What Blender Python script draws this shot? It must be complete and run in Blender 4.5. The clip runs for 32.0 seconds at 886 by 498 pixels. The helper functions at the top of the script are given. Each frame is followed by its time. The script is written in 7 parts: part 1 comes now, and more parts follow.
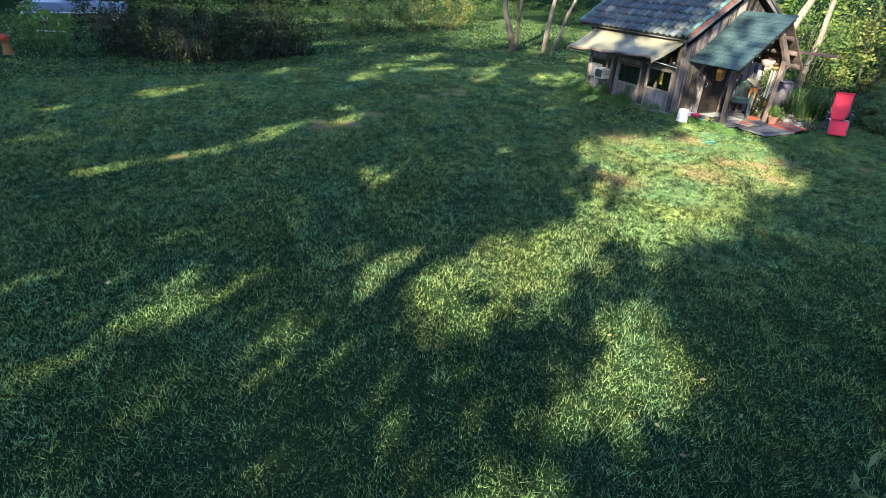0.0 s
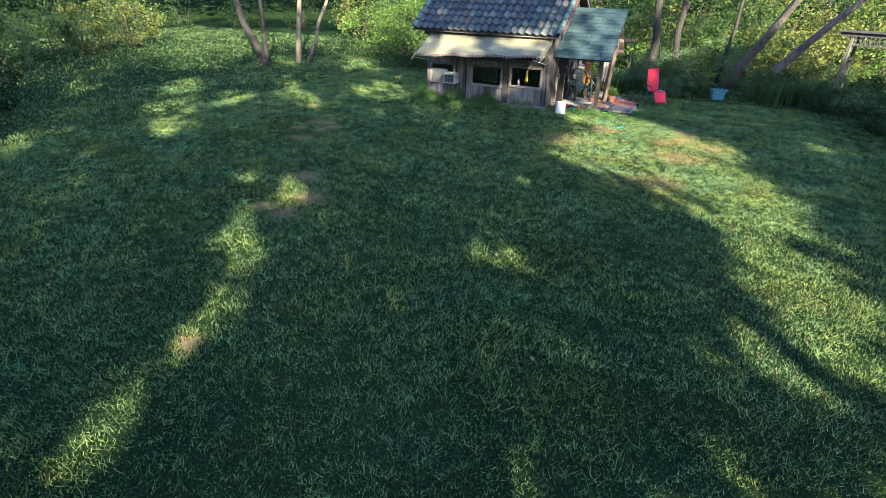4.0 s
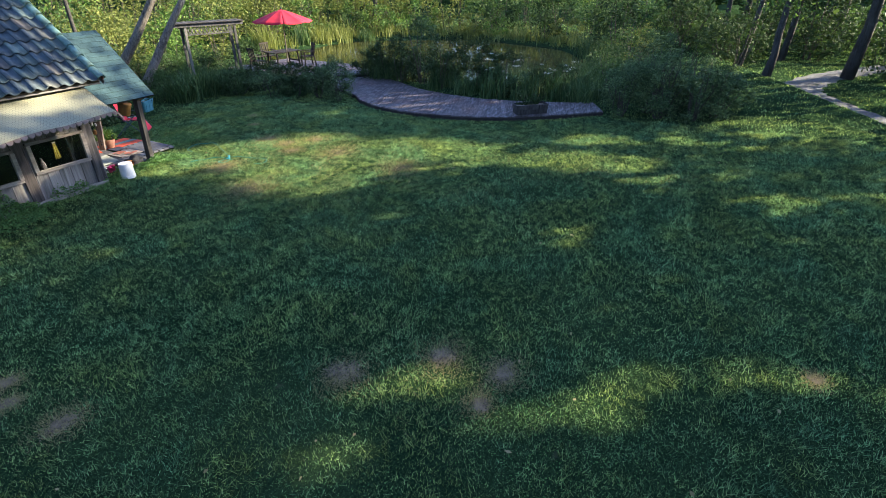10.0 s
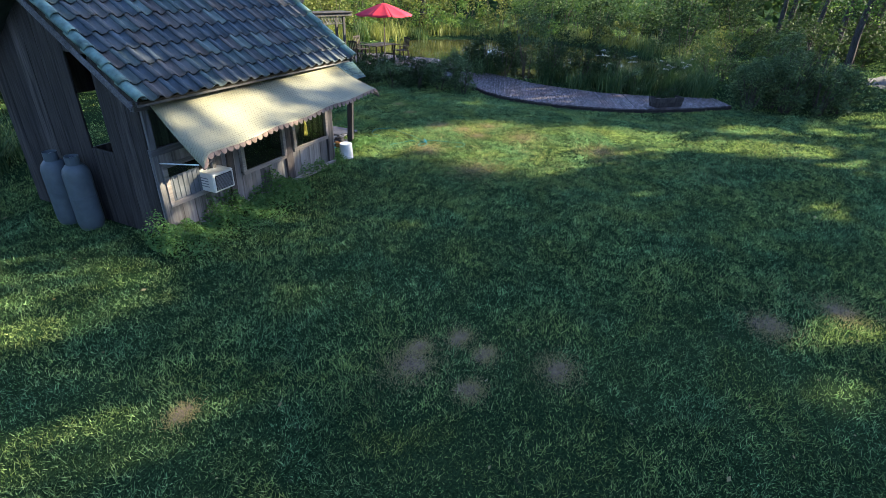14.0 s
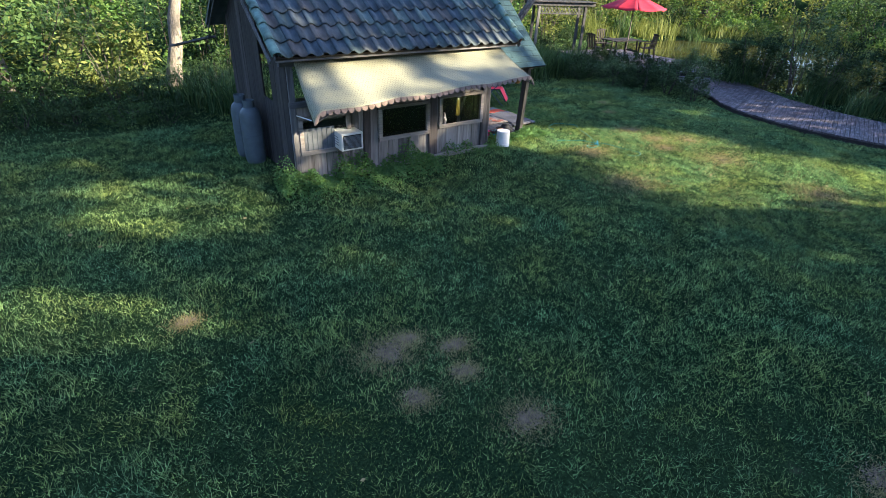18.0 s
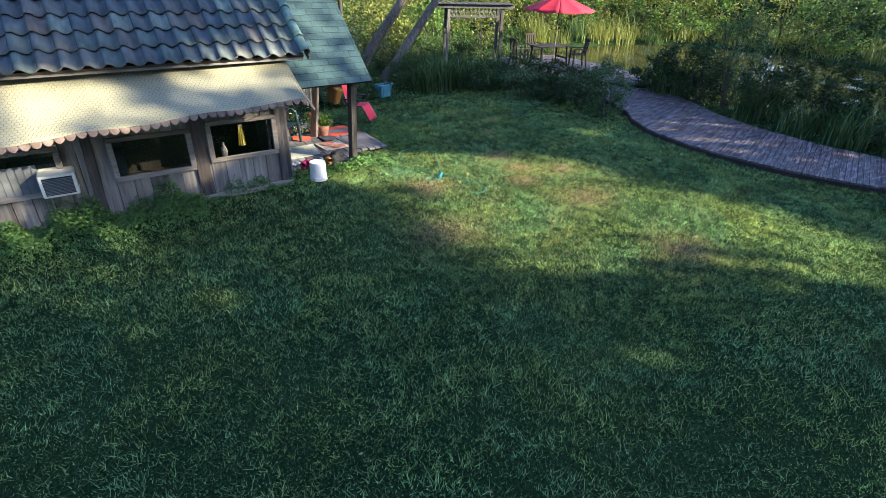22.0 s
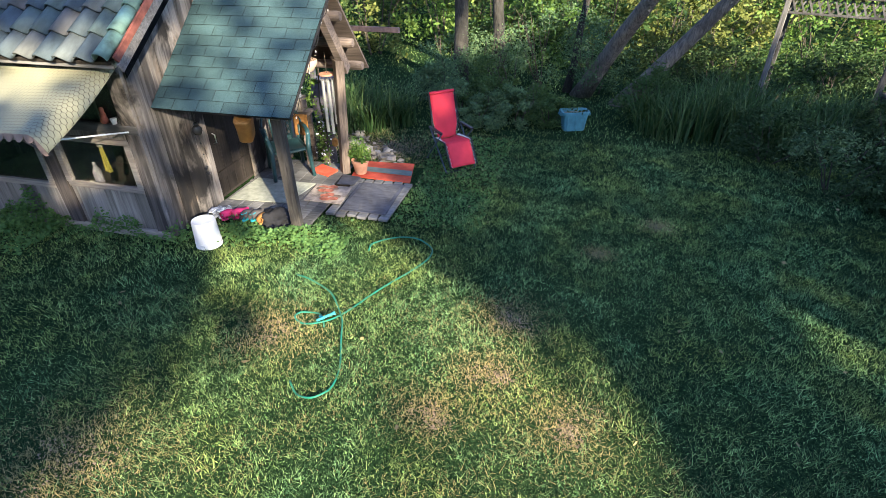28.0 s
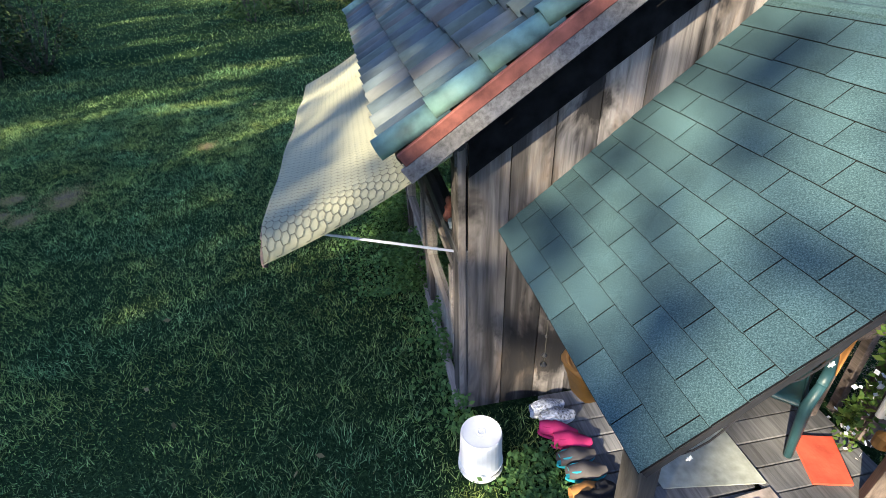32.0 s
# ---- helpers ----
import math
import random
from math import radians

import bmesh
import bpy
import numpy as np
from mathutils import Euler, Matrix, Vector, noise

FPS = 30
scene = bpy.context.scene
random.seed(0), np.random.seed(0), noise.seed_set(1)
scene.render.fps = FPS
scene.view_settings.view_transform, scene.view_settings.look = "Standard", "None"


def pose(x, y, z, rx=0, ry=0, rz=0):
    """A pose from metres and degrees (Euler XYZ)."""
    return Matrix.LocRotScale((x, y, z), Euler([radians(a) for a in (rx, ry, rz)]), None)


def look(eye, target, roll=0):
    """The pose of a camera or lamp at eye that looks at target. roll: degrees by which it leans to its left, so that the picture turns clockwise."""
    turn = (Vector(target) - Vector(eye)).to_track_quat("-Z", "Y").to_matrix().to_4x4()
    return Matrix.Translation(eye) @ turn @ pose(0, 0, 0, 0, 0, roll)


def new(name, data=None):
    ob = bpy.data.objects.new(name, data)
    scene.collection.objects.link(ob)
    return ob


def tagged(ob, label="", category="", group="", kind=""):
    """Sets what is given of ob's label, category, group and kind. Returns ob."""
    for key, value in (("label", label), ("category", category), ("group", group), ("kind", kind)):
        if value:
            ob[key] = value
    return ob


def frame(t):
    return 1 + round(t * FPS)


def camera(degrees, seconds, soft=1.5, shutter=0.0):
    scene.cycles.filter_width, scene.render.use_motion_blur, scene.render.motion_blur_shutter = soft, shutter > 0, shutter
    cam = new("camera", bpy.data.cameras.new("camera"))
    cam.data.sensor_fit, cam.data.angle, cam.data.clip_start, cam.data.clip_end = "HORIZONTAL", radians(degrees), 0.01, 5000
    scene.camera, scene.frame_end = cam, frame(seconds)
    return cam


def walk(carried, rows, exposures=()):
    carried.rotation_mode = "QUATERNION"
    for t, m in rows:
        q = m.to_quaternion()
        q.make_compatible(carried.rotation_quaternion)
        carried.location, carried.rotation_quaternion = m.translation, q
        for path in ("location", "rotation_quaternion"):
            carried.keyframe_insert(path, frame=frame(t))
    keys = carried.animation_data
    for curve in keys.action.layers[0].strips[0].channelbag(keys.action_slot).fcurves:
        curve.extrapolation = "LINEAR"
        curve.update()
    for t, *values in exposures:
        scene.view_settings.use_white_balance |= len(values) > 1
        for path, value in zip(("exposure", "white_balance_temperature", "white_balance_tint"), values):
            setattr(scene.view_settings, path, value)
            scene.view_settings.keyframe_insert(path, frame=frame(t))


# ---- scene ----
cam = camera(80.9, 32.0, soft=0.6)
PATH = [
    (0, (11.785, -12.047, 3.544), (10.156, -11.362, 2.606), 2.4),
    (0.5, (10.828, -11.68, 3.55), (9.336, -10.729, 2.618), 1.8),
    (1, (10.367, -11.509, 3.643), (9.098, -10.277, 2.71), 0.7),
    (1.5, (9.895, -11.64, 3.734), (8.889, -10.185, 2.801), 0.3),
    (2, (9.155, -12.122, 3.839), (8.232, -10.613, 2.906), 0.5),
    (2.5, (8.166, -12.835, 3.959), (7.264, -11.316, 3.021), 0.9),
    (4.5, (3.608, -16.831, 3.515), (2.896, -15.192, 2.618), 1.1),
    (5, (2.333, -17.278, 3.519), (2.041, -15.516, 2.618), 0.4),
    (5.5, (1.037, -17.326, 3.584), (1.22, -15.552, 2.679), -0.4),
    (6, (-0.076, -17.113, 3.707), (0.517, -15.437, 2.792), -1.1),
    (6.5, (-1.049, -16.744, 3.809), (-0.093, -15.253, 2.88), -1.8),
    (7, (-1.845, -16.249, 3.914), (-0.596, -15.006, 2.969), -2.4),
    (7.5, (-2.583, -15.554, 4.056), (-1.122, -14.584, 3.094), -2.7),
    (8, (-3.26, -14.752, 4.138), (-1.781, -13.809, 3.177), -2.2),
    (8.5, (-3.951, -13.953, 4.195), (-2.458, -13.035, 3.233), -1.7),
    (9, (-4.565, -13.222, 4.243), (-3.064, -12.32, 3.277), -1.4),
    (9.5, (-5.164, -12.503, 4.281), (-3.651, -11.624, 3.312), -0.9),
    (10, (-5.813, -11.621, 4.257), (-4.278, -10.773, 3.293), -0.2),
    (10.5, (-6.387, -10.732, 4.212), (-4.838, -9.911, 3.251), 0.3),
    (11, (-6.853, -9.851, 4.078), (-5.292, -9.043, 3.125), 0.4),
    (11.5, (-7.347, -9.009, 3.975), (-5.775, -8.216, 3.027), 0.6),
    (12, (-7.846, -8.235, 3.875), (-6.265, -7.455, 2.932), 0.9),
    (12.5, (-8.262, -7.552, 3.802), (-6.672, -6.786, 2.862), 1.2),
    (13, (-8.635, -7.006, 3.814), (-7.038, -6.254, 2.873), 1.5),
    (13.5, (-8.826, -6.784, 3.809), (-7.227, -6.038, 2.867), 1.7),
    (14, (-8.861, -6.877, 3.824), (-7.264, -6.129, 2.881), 1.6),
    (14.5, (-8.73, -7.265, 3.85), (-7.136, -6.51, 2.907), 1.6),
    (16.5, (-7.924, -8.295, 3.635), (-6.507, -7.251, 2.683), 1.4),
    (17, (-7.677, -8.38, 3.589), (-6.406, -7.17, 2.63), 1.9),
    (17.5, (-7.378, -8.42, 3.596), (-6.282, -7.059, 2.624), 2.3),
    (18, (-6.955, -8.453, 3.635), (-5.951, -7.029, 2.653), 2.3),
    (18.5, (-6.483, -8.512, 3.642), (-5.506, -7.068, 2.661), 2.3),
    (19, (-6.036, -8.561, 3.647), (-5.059, -7.117, 2.667), 2.3),
    (19.5, (-5.557, -8.583, 3.633), (-4.581, -7.135, 2.657), 2.0),
    (20, (-4.992, -8.613, 3.604), (-4.018, -7.162, 2.632), 1.8),
    (20.5, (-4.404, -8.652, 3.591), (-3.432, -7.198, 2.622), 1.5),
    (21, (-3.852, -8.634, 3.584), (-2.868, -7.186, 2.616), 1.8),
    (21.5, (-3.209, -8.581, 3.588), (-2.228, -7.136, 2.613), 1.9),
    (22, (-2.586, -8.554, 3.557), (-1.601, -7.111, 2.584), 1.8),
    (22.5, (-1.941, -8.583, 3.546), (-0.96, -7.139, 2.569), 1.6),
    (23, (-1.31, -8.591, 3.487), (-0.345, -7.133, 2.515), 1.6),
    (23.5, (-0.656, -8.521, 3.561), (0.284, -7.069, 2.558), 1.6),
    (24, (0.183, -8.402, 3.44), (0.941, -6.847, 2.437), 0.7),
    (24.5, (0.822, -8.134, 3.353), (1.382, -6.494, 2.354), 0.9),
    (26.5, (3.416, -6.511, 3.43), (3.4, -4.807, 2.384), 0.5),
    (27, (3.838, -5.893, 3.413), (3.74, -4.196, 2.359), 0.6),
    (27.5, (4.252, -5.261, 3.375), (4.041, -3.578, 2.315), 0.1),
    (28, (4.55, -4.555, 3.311), (4.134, -2.911, 2.25), -0.4),
    (28.5, (4.658, -3.761, 3.262), (3.938, -2.228, 2.199), -0.7),
    (29, (4.561, -2.912, 3.242), (3.575, -1.541, 2.17), -1.3),
    (29.5, (4.349, -2.079, 3.184), (3.193, -0.851, 2.108), -1.9),
    (30, (4.003, -1.358, 3.139), (2.682, -0.308, 2.067), -2.4),
    (30.5, (3.533, -0.811, 3.077), (2.035, 0.003, 2.031), -2.8),
    (31, (3.067, -0.567, 3.094), (1.47, 0.034, 2.052), -2.9),
    (31.5, (2.79, -0.594, 3.135), (1.146, -0.144, 2.089), -2.2),
    (32, (2.664, -0.634, 3.193), (0.994, -0.334, 2.135), -1.6),
]
walk(cam, [(t, look(e, a, r)) for t, e, a, r in PATH], [(0.0, 2.42), (24.5, 2.42), (28.0, 2.36), (30.0, 2.3), (32.0, 2.33)])

# ---- light ----
SUN_EL, SUN_AZ = radians(22.3), radians(-47.8)
SUN = Vector((math.cos(SUN_EL) * math.cos(SUN_AZ), math.cos(SUN_EL) * math.sin(SUN_AZ), math.sin(SUN_EL)))
world = bpy.data.worlds.new("world")
scene.world = world
world.use_nodes = True
wn = world.node_tree
sky = wn.nodes.new("ShaderNodeTexSky")
sky.sky_type, sky.sun_disc = "NISHITA", False
sky.sun_elevation = SUN_EL
sky.sun_rotation = radians(90) - SUN_AZ
tint = wn.nodes.new("ShaderNodeMix")
tint.data_type, tint.blend_type = "RGBA", "MULTIPLY"
tint.inputs[0].default_value = 1.0
tint.inputs[7].default_value = (0.87, 1.0, 1.34, 1)
wn.links.new(sky.outputs[0], tint.inputs[6])
wn.links.new(tint.outputs[2], wn.nodes["Background"].inputs[0])
wn.nodes["Background"].inputs[1].default_value = 0.094
sun_data = bpy.data.lights.new("sun", "SUN")
sun_data.energy, sun_data.angle, sun_data.color = 5.0, radians(0.53), (1.0, 0.885, 0.65)
sun = new("sun", sun_data)
sun.matrix_world = look(SUN * 50, (0, 0, 0))

# ---- small tools ----


def mesh_object(name, bm, material, parent=None, label="", smooth=False):
    me = bpy.data.meshes.new(name)
    bm.to_mesh(me)
    bm.free()
    if smooth:
        for p in me.polygons:
            p.use_smooth = True
    if material:
        me.materials.append(material)
    ob = new(name, me)
    if parent:
        ob.parent = parent
    if label:
        ob["label"] = label
    return ob


def part(name, bm, material, parent, label="", smooth=False):
    return mesh_object(name, bm, material, parent, label, smooth)


def thing(name, at=(0, 0, 0), turn=0.0, label="", category="", group="", kind=""):
    ob = new(name)
    ob.empty_display_size = 0.1
    ob.matrix_basis = pose(*at, 0, 0, turn)
    return tagged(ob, label, category, group, kind)


def bulk(name, verts, faces, material, parent=None, kind="", label="", smooth=False):
    """A mesh from numpy arrays: verts (n, 3), faces (m, k)."""
    me = bpy.data.meshes.new(name)
    verts, faces = np.asarray(verts, np.float32), np.asarray(faces, np.int32)
    m, k = faces.shape
    me.vertices.add(len(verts))
    me.vertices.foreach_set("co", verts.ravel())
    me.loops.add(m * k)
    me.loops.foreach_set("vertex_index", faces.ravel())
    me.polygons.add(m)
    me.polygons.foreach_set("loop_start", np.arange(0, m * k, k, dtype=np.int32))
    me.polygons.foreach_set("loop_total", np.full(m, k, np.int32))
    if smooth:
        me.polygons.foreach_set("use_smooth", np.ones(m, bool))
    me.update(calc_edges=True)
    me.materials.append(material)
    ob = new(name, me)
    if parent:
        ob.parent = parent
    if kind:
        ob["kind"] = kind
    if label:
        ob["label"] = label
    return ob


def box(bm, c, s, m=None, bevel=0.0, jitter=0.0):
    """A box of size s round c, turned by m, with its edges broken."""
    r = bmesh.ops.create_cube(bm, size=1.0, matrix=Matrix.Translation(c) @ (m or Matrix()) @ Matrix.Diagonal((*s, 1)))
    vs = r["verts"]
    if jitter:
        for v in vs:
            v.co += Vector([random.uniform(-jitter, jitter) for _ in range(3)])
    if bevel:
        es = list({e for v in vs for e in v.link_edges})
        bmesh.ops.bevel(bm, geom=es, offset=bevel, segments=1, affect="EDGES")
    return bm


def beam(bm, a, b, w, h, roll=0.0, bevel=0.004):
    """A squared timber from a to b."""
    a, b = Vector(a), Vector(b)
    q = (b - a).to_track_quat("X", "Z").to_matrix().to_4x4() @ pose(0, 0, 0, roll, 0, 0)
    return box(bm, (a + b) / 2, ((b - a).length, w, h), q, bevel)


def tube(bm, pts, radii, n=8, cap=True, squash=1.0):
    """A round tube along points, with a radius for each."""
    pts = [Vector(p) for p in pts]
    if not hasattr(radii, "__len__"):
        radii = [radii] * len(pts)
    rings = []
    up = Vector((0.12, 0.31, 0.94)).normalized()
    for i, p in enumerate(pts):
        d = (pts[min(i + 1, len(pts) - 1)] - pts[max(i - 1, 0)]).normalized()
        if abs(d.dot(up)) > 0.95:
            up = Vector((0.94, 0.1, 0.3)).normalized()
        s = d.cross(up).normalized()
        t = s.cross(d)
        up = t
        rings.append([bm.verts.new(p + (s * math.cos(k * math.tau / n) + t * math.sin(k * math.tau / n) * squash) * radii[i]) for k in range(n)])
    for a, b in zip(rings, rings[1:]):
        for k in range(n):
            bm.faces.new((a[k], a[(k + 1) % n], b[(k + 1) % n], b[k]))
    if cap:
        bm.faces.new(rings[0][::-1])
        bm.faces.new(rings[-1])
    return bm


def lathe(bm, profile, at=(0, 0, 0), n=20, cap_bottom=True, cap_top=True):
    """A turned body from (radius, height) pairs."""
    rings = [[bm.verts.new((at[0] + r * math.cos(k * math.tau / n), at[1] + r * math.sin(k * math.tau / n), at[2] + z)) for k in range(n)] for r, z in profile]
    for a, b in zip(rings, rings[1:]):
        for k in range(n):
            bm.faces.new((a[k], a[(k + 1) % n], b[(k + 1) % n], b[k]))
    if cap_bottom:
        bm.faces.new(rings[0][::-1])
    if cap_top:
        bm.faces.new(rings[-1])
    return bm


def grid_sheet(bm, f, nu, nv):
    vs = [[bm.verts.new(f(i / nu, j / nv)) for j in range(nv + 1)] for i in range(nu + 1)]
    for i in range(nu):
        for j in range(nv):
            bm.faces.new((vs[i][j], vs[i + 1][j], vs[i + 1][j + 1], vs[i][j + 1]))
    return bm


def thicken(bm, d):
    bmesh.ops.recalc_face_normals(bm, faces=bm.faces)
    bmesh.ops.solidify(bm, geom=list(bm.faces), thickness=d)
    return bm


# ---- materials ----
class Mat:
    """A little builder for node materials."""

    def __init__(self, name, rough=0.8, metal=0.0, spec=0.3):
        self.m = bpy.data.materials.new(name)
        self.m.use_nodes = True
        self.n, self.l = self.m.node_tree.nodes, self.m.node_tree.links
        self.b = self.n["Principled BSDF"]
        self.b.inputs["Roughness"].default_value = rough
        self.b.inputs["Metallic"].default_value = metal
        self.b.inputs["Specular IOR Level"].default_value = spec
        self.co = self.n.new("ShaderNodeTexCoord").outputs["Object"]
        self.pos = self.n.new("ShaderNodeNewGeometry")
        self.info = self.n.new("ShaderNodeObjectInfo")

    def world(self):
        return self.pos.outputs["Position"]

    def scaled(self, src, s):
        n = self.n.new("ShaderNodeMapping")
        n.inputs["Scale"].default_value = s
        self.l.new(src, n.inputs["Vector"])
        return n.outputs[0]

    def shifted(self, src):
        """Moves the pattern from object to object."""
        n = self.n.new("ShaderNodeVectorMath")
        n.operation = "MULTIPLY_ADD"
        n.inputs[1].default_value = (1, 1, 1)
        c = self.n.new("ShaderNodeCombineXYZ")
        mul = self.math("MULTIPLY", self.info.outputs["Random"], 37.0)
        for i in range(3):
            self.l.new(mul, c.inputs[i])
        self.l.new(src, n.inputs[0])
        self.l.new(c.outputs[0], n.inputs[2])
        return n.outputs[0]

    def noise(self, src, scale, detail=4.0, rough=0.55, dist=0.0):
        n = self.n.new("ShaderNodeTexNoise")
        n.inputs["Scale"].default_value, n.inputs["Detail"].default_value = scale, detail
        n.inputs["Roughness"].default_value, n.inputs["Distortion"].default_value = rough, dist
        self.l.new(src, n.inputs["Vector"])
        return n.outputs["Fac"]

    def voronoi(self, src, scale, feature="F1", out="Distance"):
        n = self.n.new("ShaderNodeTexVoronoi")
        n.feature = feature
        n.inputs["Scale"].default_value = scale
        self.l.new(src, n.inputs["Vector"])
        return n.outputs[out]

    def math(self, op, a, b=0.0):
        n = self.n.new("ShaderNodeMath")
        n.operation = op
        for i, v in enumerate((a, b)):
            if isinstance(v, (int, float)):
                n.inputs[i].default_value = v
            else:
                self.l.new(v, n.inputs[i])
        return n.outputs[0]

    def ramp(self, fac, stops, ease="LINEAR"):
        n = self.n.new("ShaderNodeValToRGB")
        n.color_ramp.interpolation = ease
        e = n.color_ramp.elements
        while len(e) < len(stops):
            e.new(0.5)
        for el, (p, c) in zip(e, stops):
            el.position = p
            el.color = (*c, 1) if hasattr(c, "__len__") else (c, c, c, 1)
        self.l.new(fac, n.inputs[0])
        return n.outputs[0]

    def mix(self, fac, a, b, how="MIX"):
        n = self.n.new("ShaderNodeMix")
        n.data_type, n.blend_type = "RGBA", how
        for i, v in ((0, fac), (6, a), (7, b)):
            if isinstance(v, (int, float)):
                n.inputs[i].default_value = v
            elif isinstance(v, tuple):
                n.inputs[i].default_value = (*v, 1)
            else:
                self.l.new(v, n.inputs[i])
        return n.outputs[2]

    def color(self, c):
        if isinstance(c, tuple):
            self.b.inputs["Base Color"].default_value = (*c, 1)
        else:
            self.l.new(c, self.b.inputs["Base Color"])
        return self

    def roughness(self, v):
        self.l.new(v, self.b.inputs["Roughness"])
        return self

    def bump(self, h, strength=0.4, dist=0.01):
        n = self.n.new("ShaderNodeBump")
        n.inputs["Strength"].default_value, n.inputs["Distance"].default_value = strength, dist
        self.l.new(h, n.inputs["Height"])
        self.l.new(n.outputs[0], self.b.inputs["Normal"])
        return self


def plain(name, c, rough=0.6, metal=0.0, var=0.12, scale=8.0, bump=0.15, spec=0.3):
    """Paint, plastic, cloth or metal with faint wear."""
    k = Mat(name, rough, metal, spec)
    f = k.noise(k.shifted(k.co), scale, 5)
    lo, hi = tuple(max(0, x * (1 - 2 * var)) for x in c), tuple(min(1, x * (1 + 2 * var)) for x in c)
    k.color(k.ramp(f, [(0.3, lo), (0.7, hi)]))
    k.bump(k.noise(k.co, scale * 12, 3), bump, 0.003)
    return k.m


def wood(name, dark, light, axis=2, rough=0.85, grain=18.0, stain=None, stain_at=(0.52, 0.66), blot=None):
    """Weathered boards with the grain along one axis."""
    k = Mat(name, rough)
    s = [grain, grain, grain]
    s[axis] = grain * 0.06
    src = k.shifted(k.co)
    fine = k.noise(k.scaled(src, s), 2.2, 6, 0.65, 0.4)
    broad = k.noise(k.scaled(src, [x * 0.12 for x in s]), 2.0, 4)
    col = k.ramp(fine, [(0.25, dark), (0.5, tuple((a + b) / 2 for a, b in zip(dark, light))), (0.78, light)])
    tone = k.ramp(k.info.outputs["Random"], [(0.0, 0.62), (0.5, 0.95), (1.0, 1.25)])
    col = k.mix(1.0, col, tone, "MULTIPLY")
    col = k.mix(1.0, col, k.ramp(broad, [(0.3, 0.6), (0.7, 1.15)]), "MULTIPLY")
    if stain:
        f = k.ramp(k.noise(k.scaled(src, [x * 0.2 for x in s]), 3.1, 4), [(stain_at[0], 0.0), (stain_at[1], 0.88)])
        col = k.mix(f, col, stain)
    if blot:
        warm = k.ramp(k.noise(k.scaled(k.world(), (1, 1, 0.45)), 3.4, 5, 0.65, 0.6), [(0.5, 0.0), (0.66, 0.8)])
        col = k.mix(warm, col, k.mix(1.0, col, (1.0, 0.84, 0.7), "MULTIPLY"))
        soot = k.math("ADD", k.noise(k.scaled(k.world(), (1, 1, 0.55)), 2.3, 5, 0.6, 0.5), k.math("MULTIPLY", fine, 0.22))
        col = k.mix(k.ramp(soot, [(0.61, 0.0), (0.7, 0.94)]), col, blot)
    k.color(col)
    k.bump(fine, 0.5, 0.006)
    return k.m


def leaf(name, a, b, c, rough=0.6, through_light=0.35, spec=0.12):
    """Leaves that vary from one to the next and let some light through."""
    k = Mat(name, rough, spec=spec)
    n = k.n.new("ShaderNodeNewGeometry")
    big = k.noise(k.world(), 0.45, 3)
    mid = k.noise(k.world(), 2.4, 3)
    f = k.math("ADD", k.math("MULTIPLY", n.outputs["Random Per Island"], 0.38), k.math("ADD", k.math("MULTIPLY", big, 0.4), k.math("MULTIPLY", mid, 0.36)))
    col = k.ramp(f, [(0.15, a), (0.55, b), (0.95, c)])
    k.color(col)
    t = k.n.new("ShaderNodeBsdfTranslucent")
    k.l.new(k.mix(1.0, col, (1.0, 1.0, 0.7), "MULTIPLY"), t.inputs[0])
    mx = k.n.new("ShaderNodeMixShader")
    mx.inputs[0].default_value = through_light
    k.l.new(k.b.outputs[0], mx.inputs[1])
    k.l.new(t.outputs[0], mx.inputs[2])
    k.l.new(mx.outputs[0], k.n["Material Output"].inputs[0])
    return k.m


M = {}
M["board"] = wood("weathered board", (0.11, 0.098, 0.09), (0.42, 0.385, 0.36), 2, grain=9.0, stain=(0.035, 0.029, 0.027), stain_at=(0.56, 0.72))
M["board_x"] = wood("weathered rail", (0.055, 0.052, 0.051), (0.225, 0.217, 0.22), 0)
M["post"] = wood("grey post", (0.05, 0.047, 0.046), (0.205, 0.195, 0.19), 2)
M["rafter"] = wood("brown rafter", (0.05, 0.04, 0.037), (0.25, 0.195, 0.175), 0)
M["gable"] = wood("gable board", (0.072, 0.062, 0.058), (0.41, 0.37, 0.355), 2, grain=10.0, stain=(0.018, 0.016, 0.016), stain_at=(0.46, 0.62), blot=(0.011, 0.01, 0.011))
# Dark boards: the left gable's shade is put into this colour.
M["board_dark"] = wood("dark board with gable shade", (0.016, 0.013, 0.012), (0.105, 0.09, 0.083), 2, stain=(0.012, 0.011, 0.011))
M["barge"] = wood("barge board", (0.06, 0.057, 0.058), (0.27, 0.26, 0.27), 0)
M["post_dark"] = wood("dark porch post", (0.018, 0.016, 0.015), (0.115, 0.1, 0.09), 2)
M["porch_deck"] = wood("porch plank", (0.058, 0.057, 0.06), (0.21, 0.207, 0.215), 0)
M["post_brown"] = wood("brown porch post", (0.06, 0.045, 0.04), (0.26, 0.2, 0.17), 2)
M["stud"] = wood("brown wall stud", (0.05, 0.043, 0.042), (0.2, 0.165, 0.155), 2, stain=(0.025, 0.021, 0.021))
# Black for shingle joints and the painted shade under the verge.
M["joint_shade_black"] = plain("black for joints and verge shade", (0.009, 0.009, 0.01), 0.95, var=0.3, spec=0.05)
M["dark_wood"] = wood("dark wood", (0.014, 0.011, 0.01), (0.055, 0.043, 0.038), 2)
M["window_frame"] = wood("window frame", (0.16, 0.135, 0.12), (0.4, 0.35, 0.315), 0)


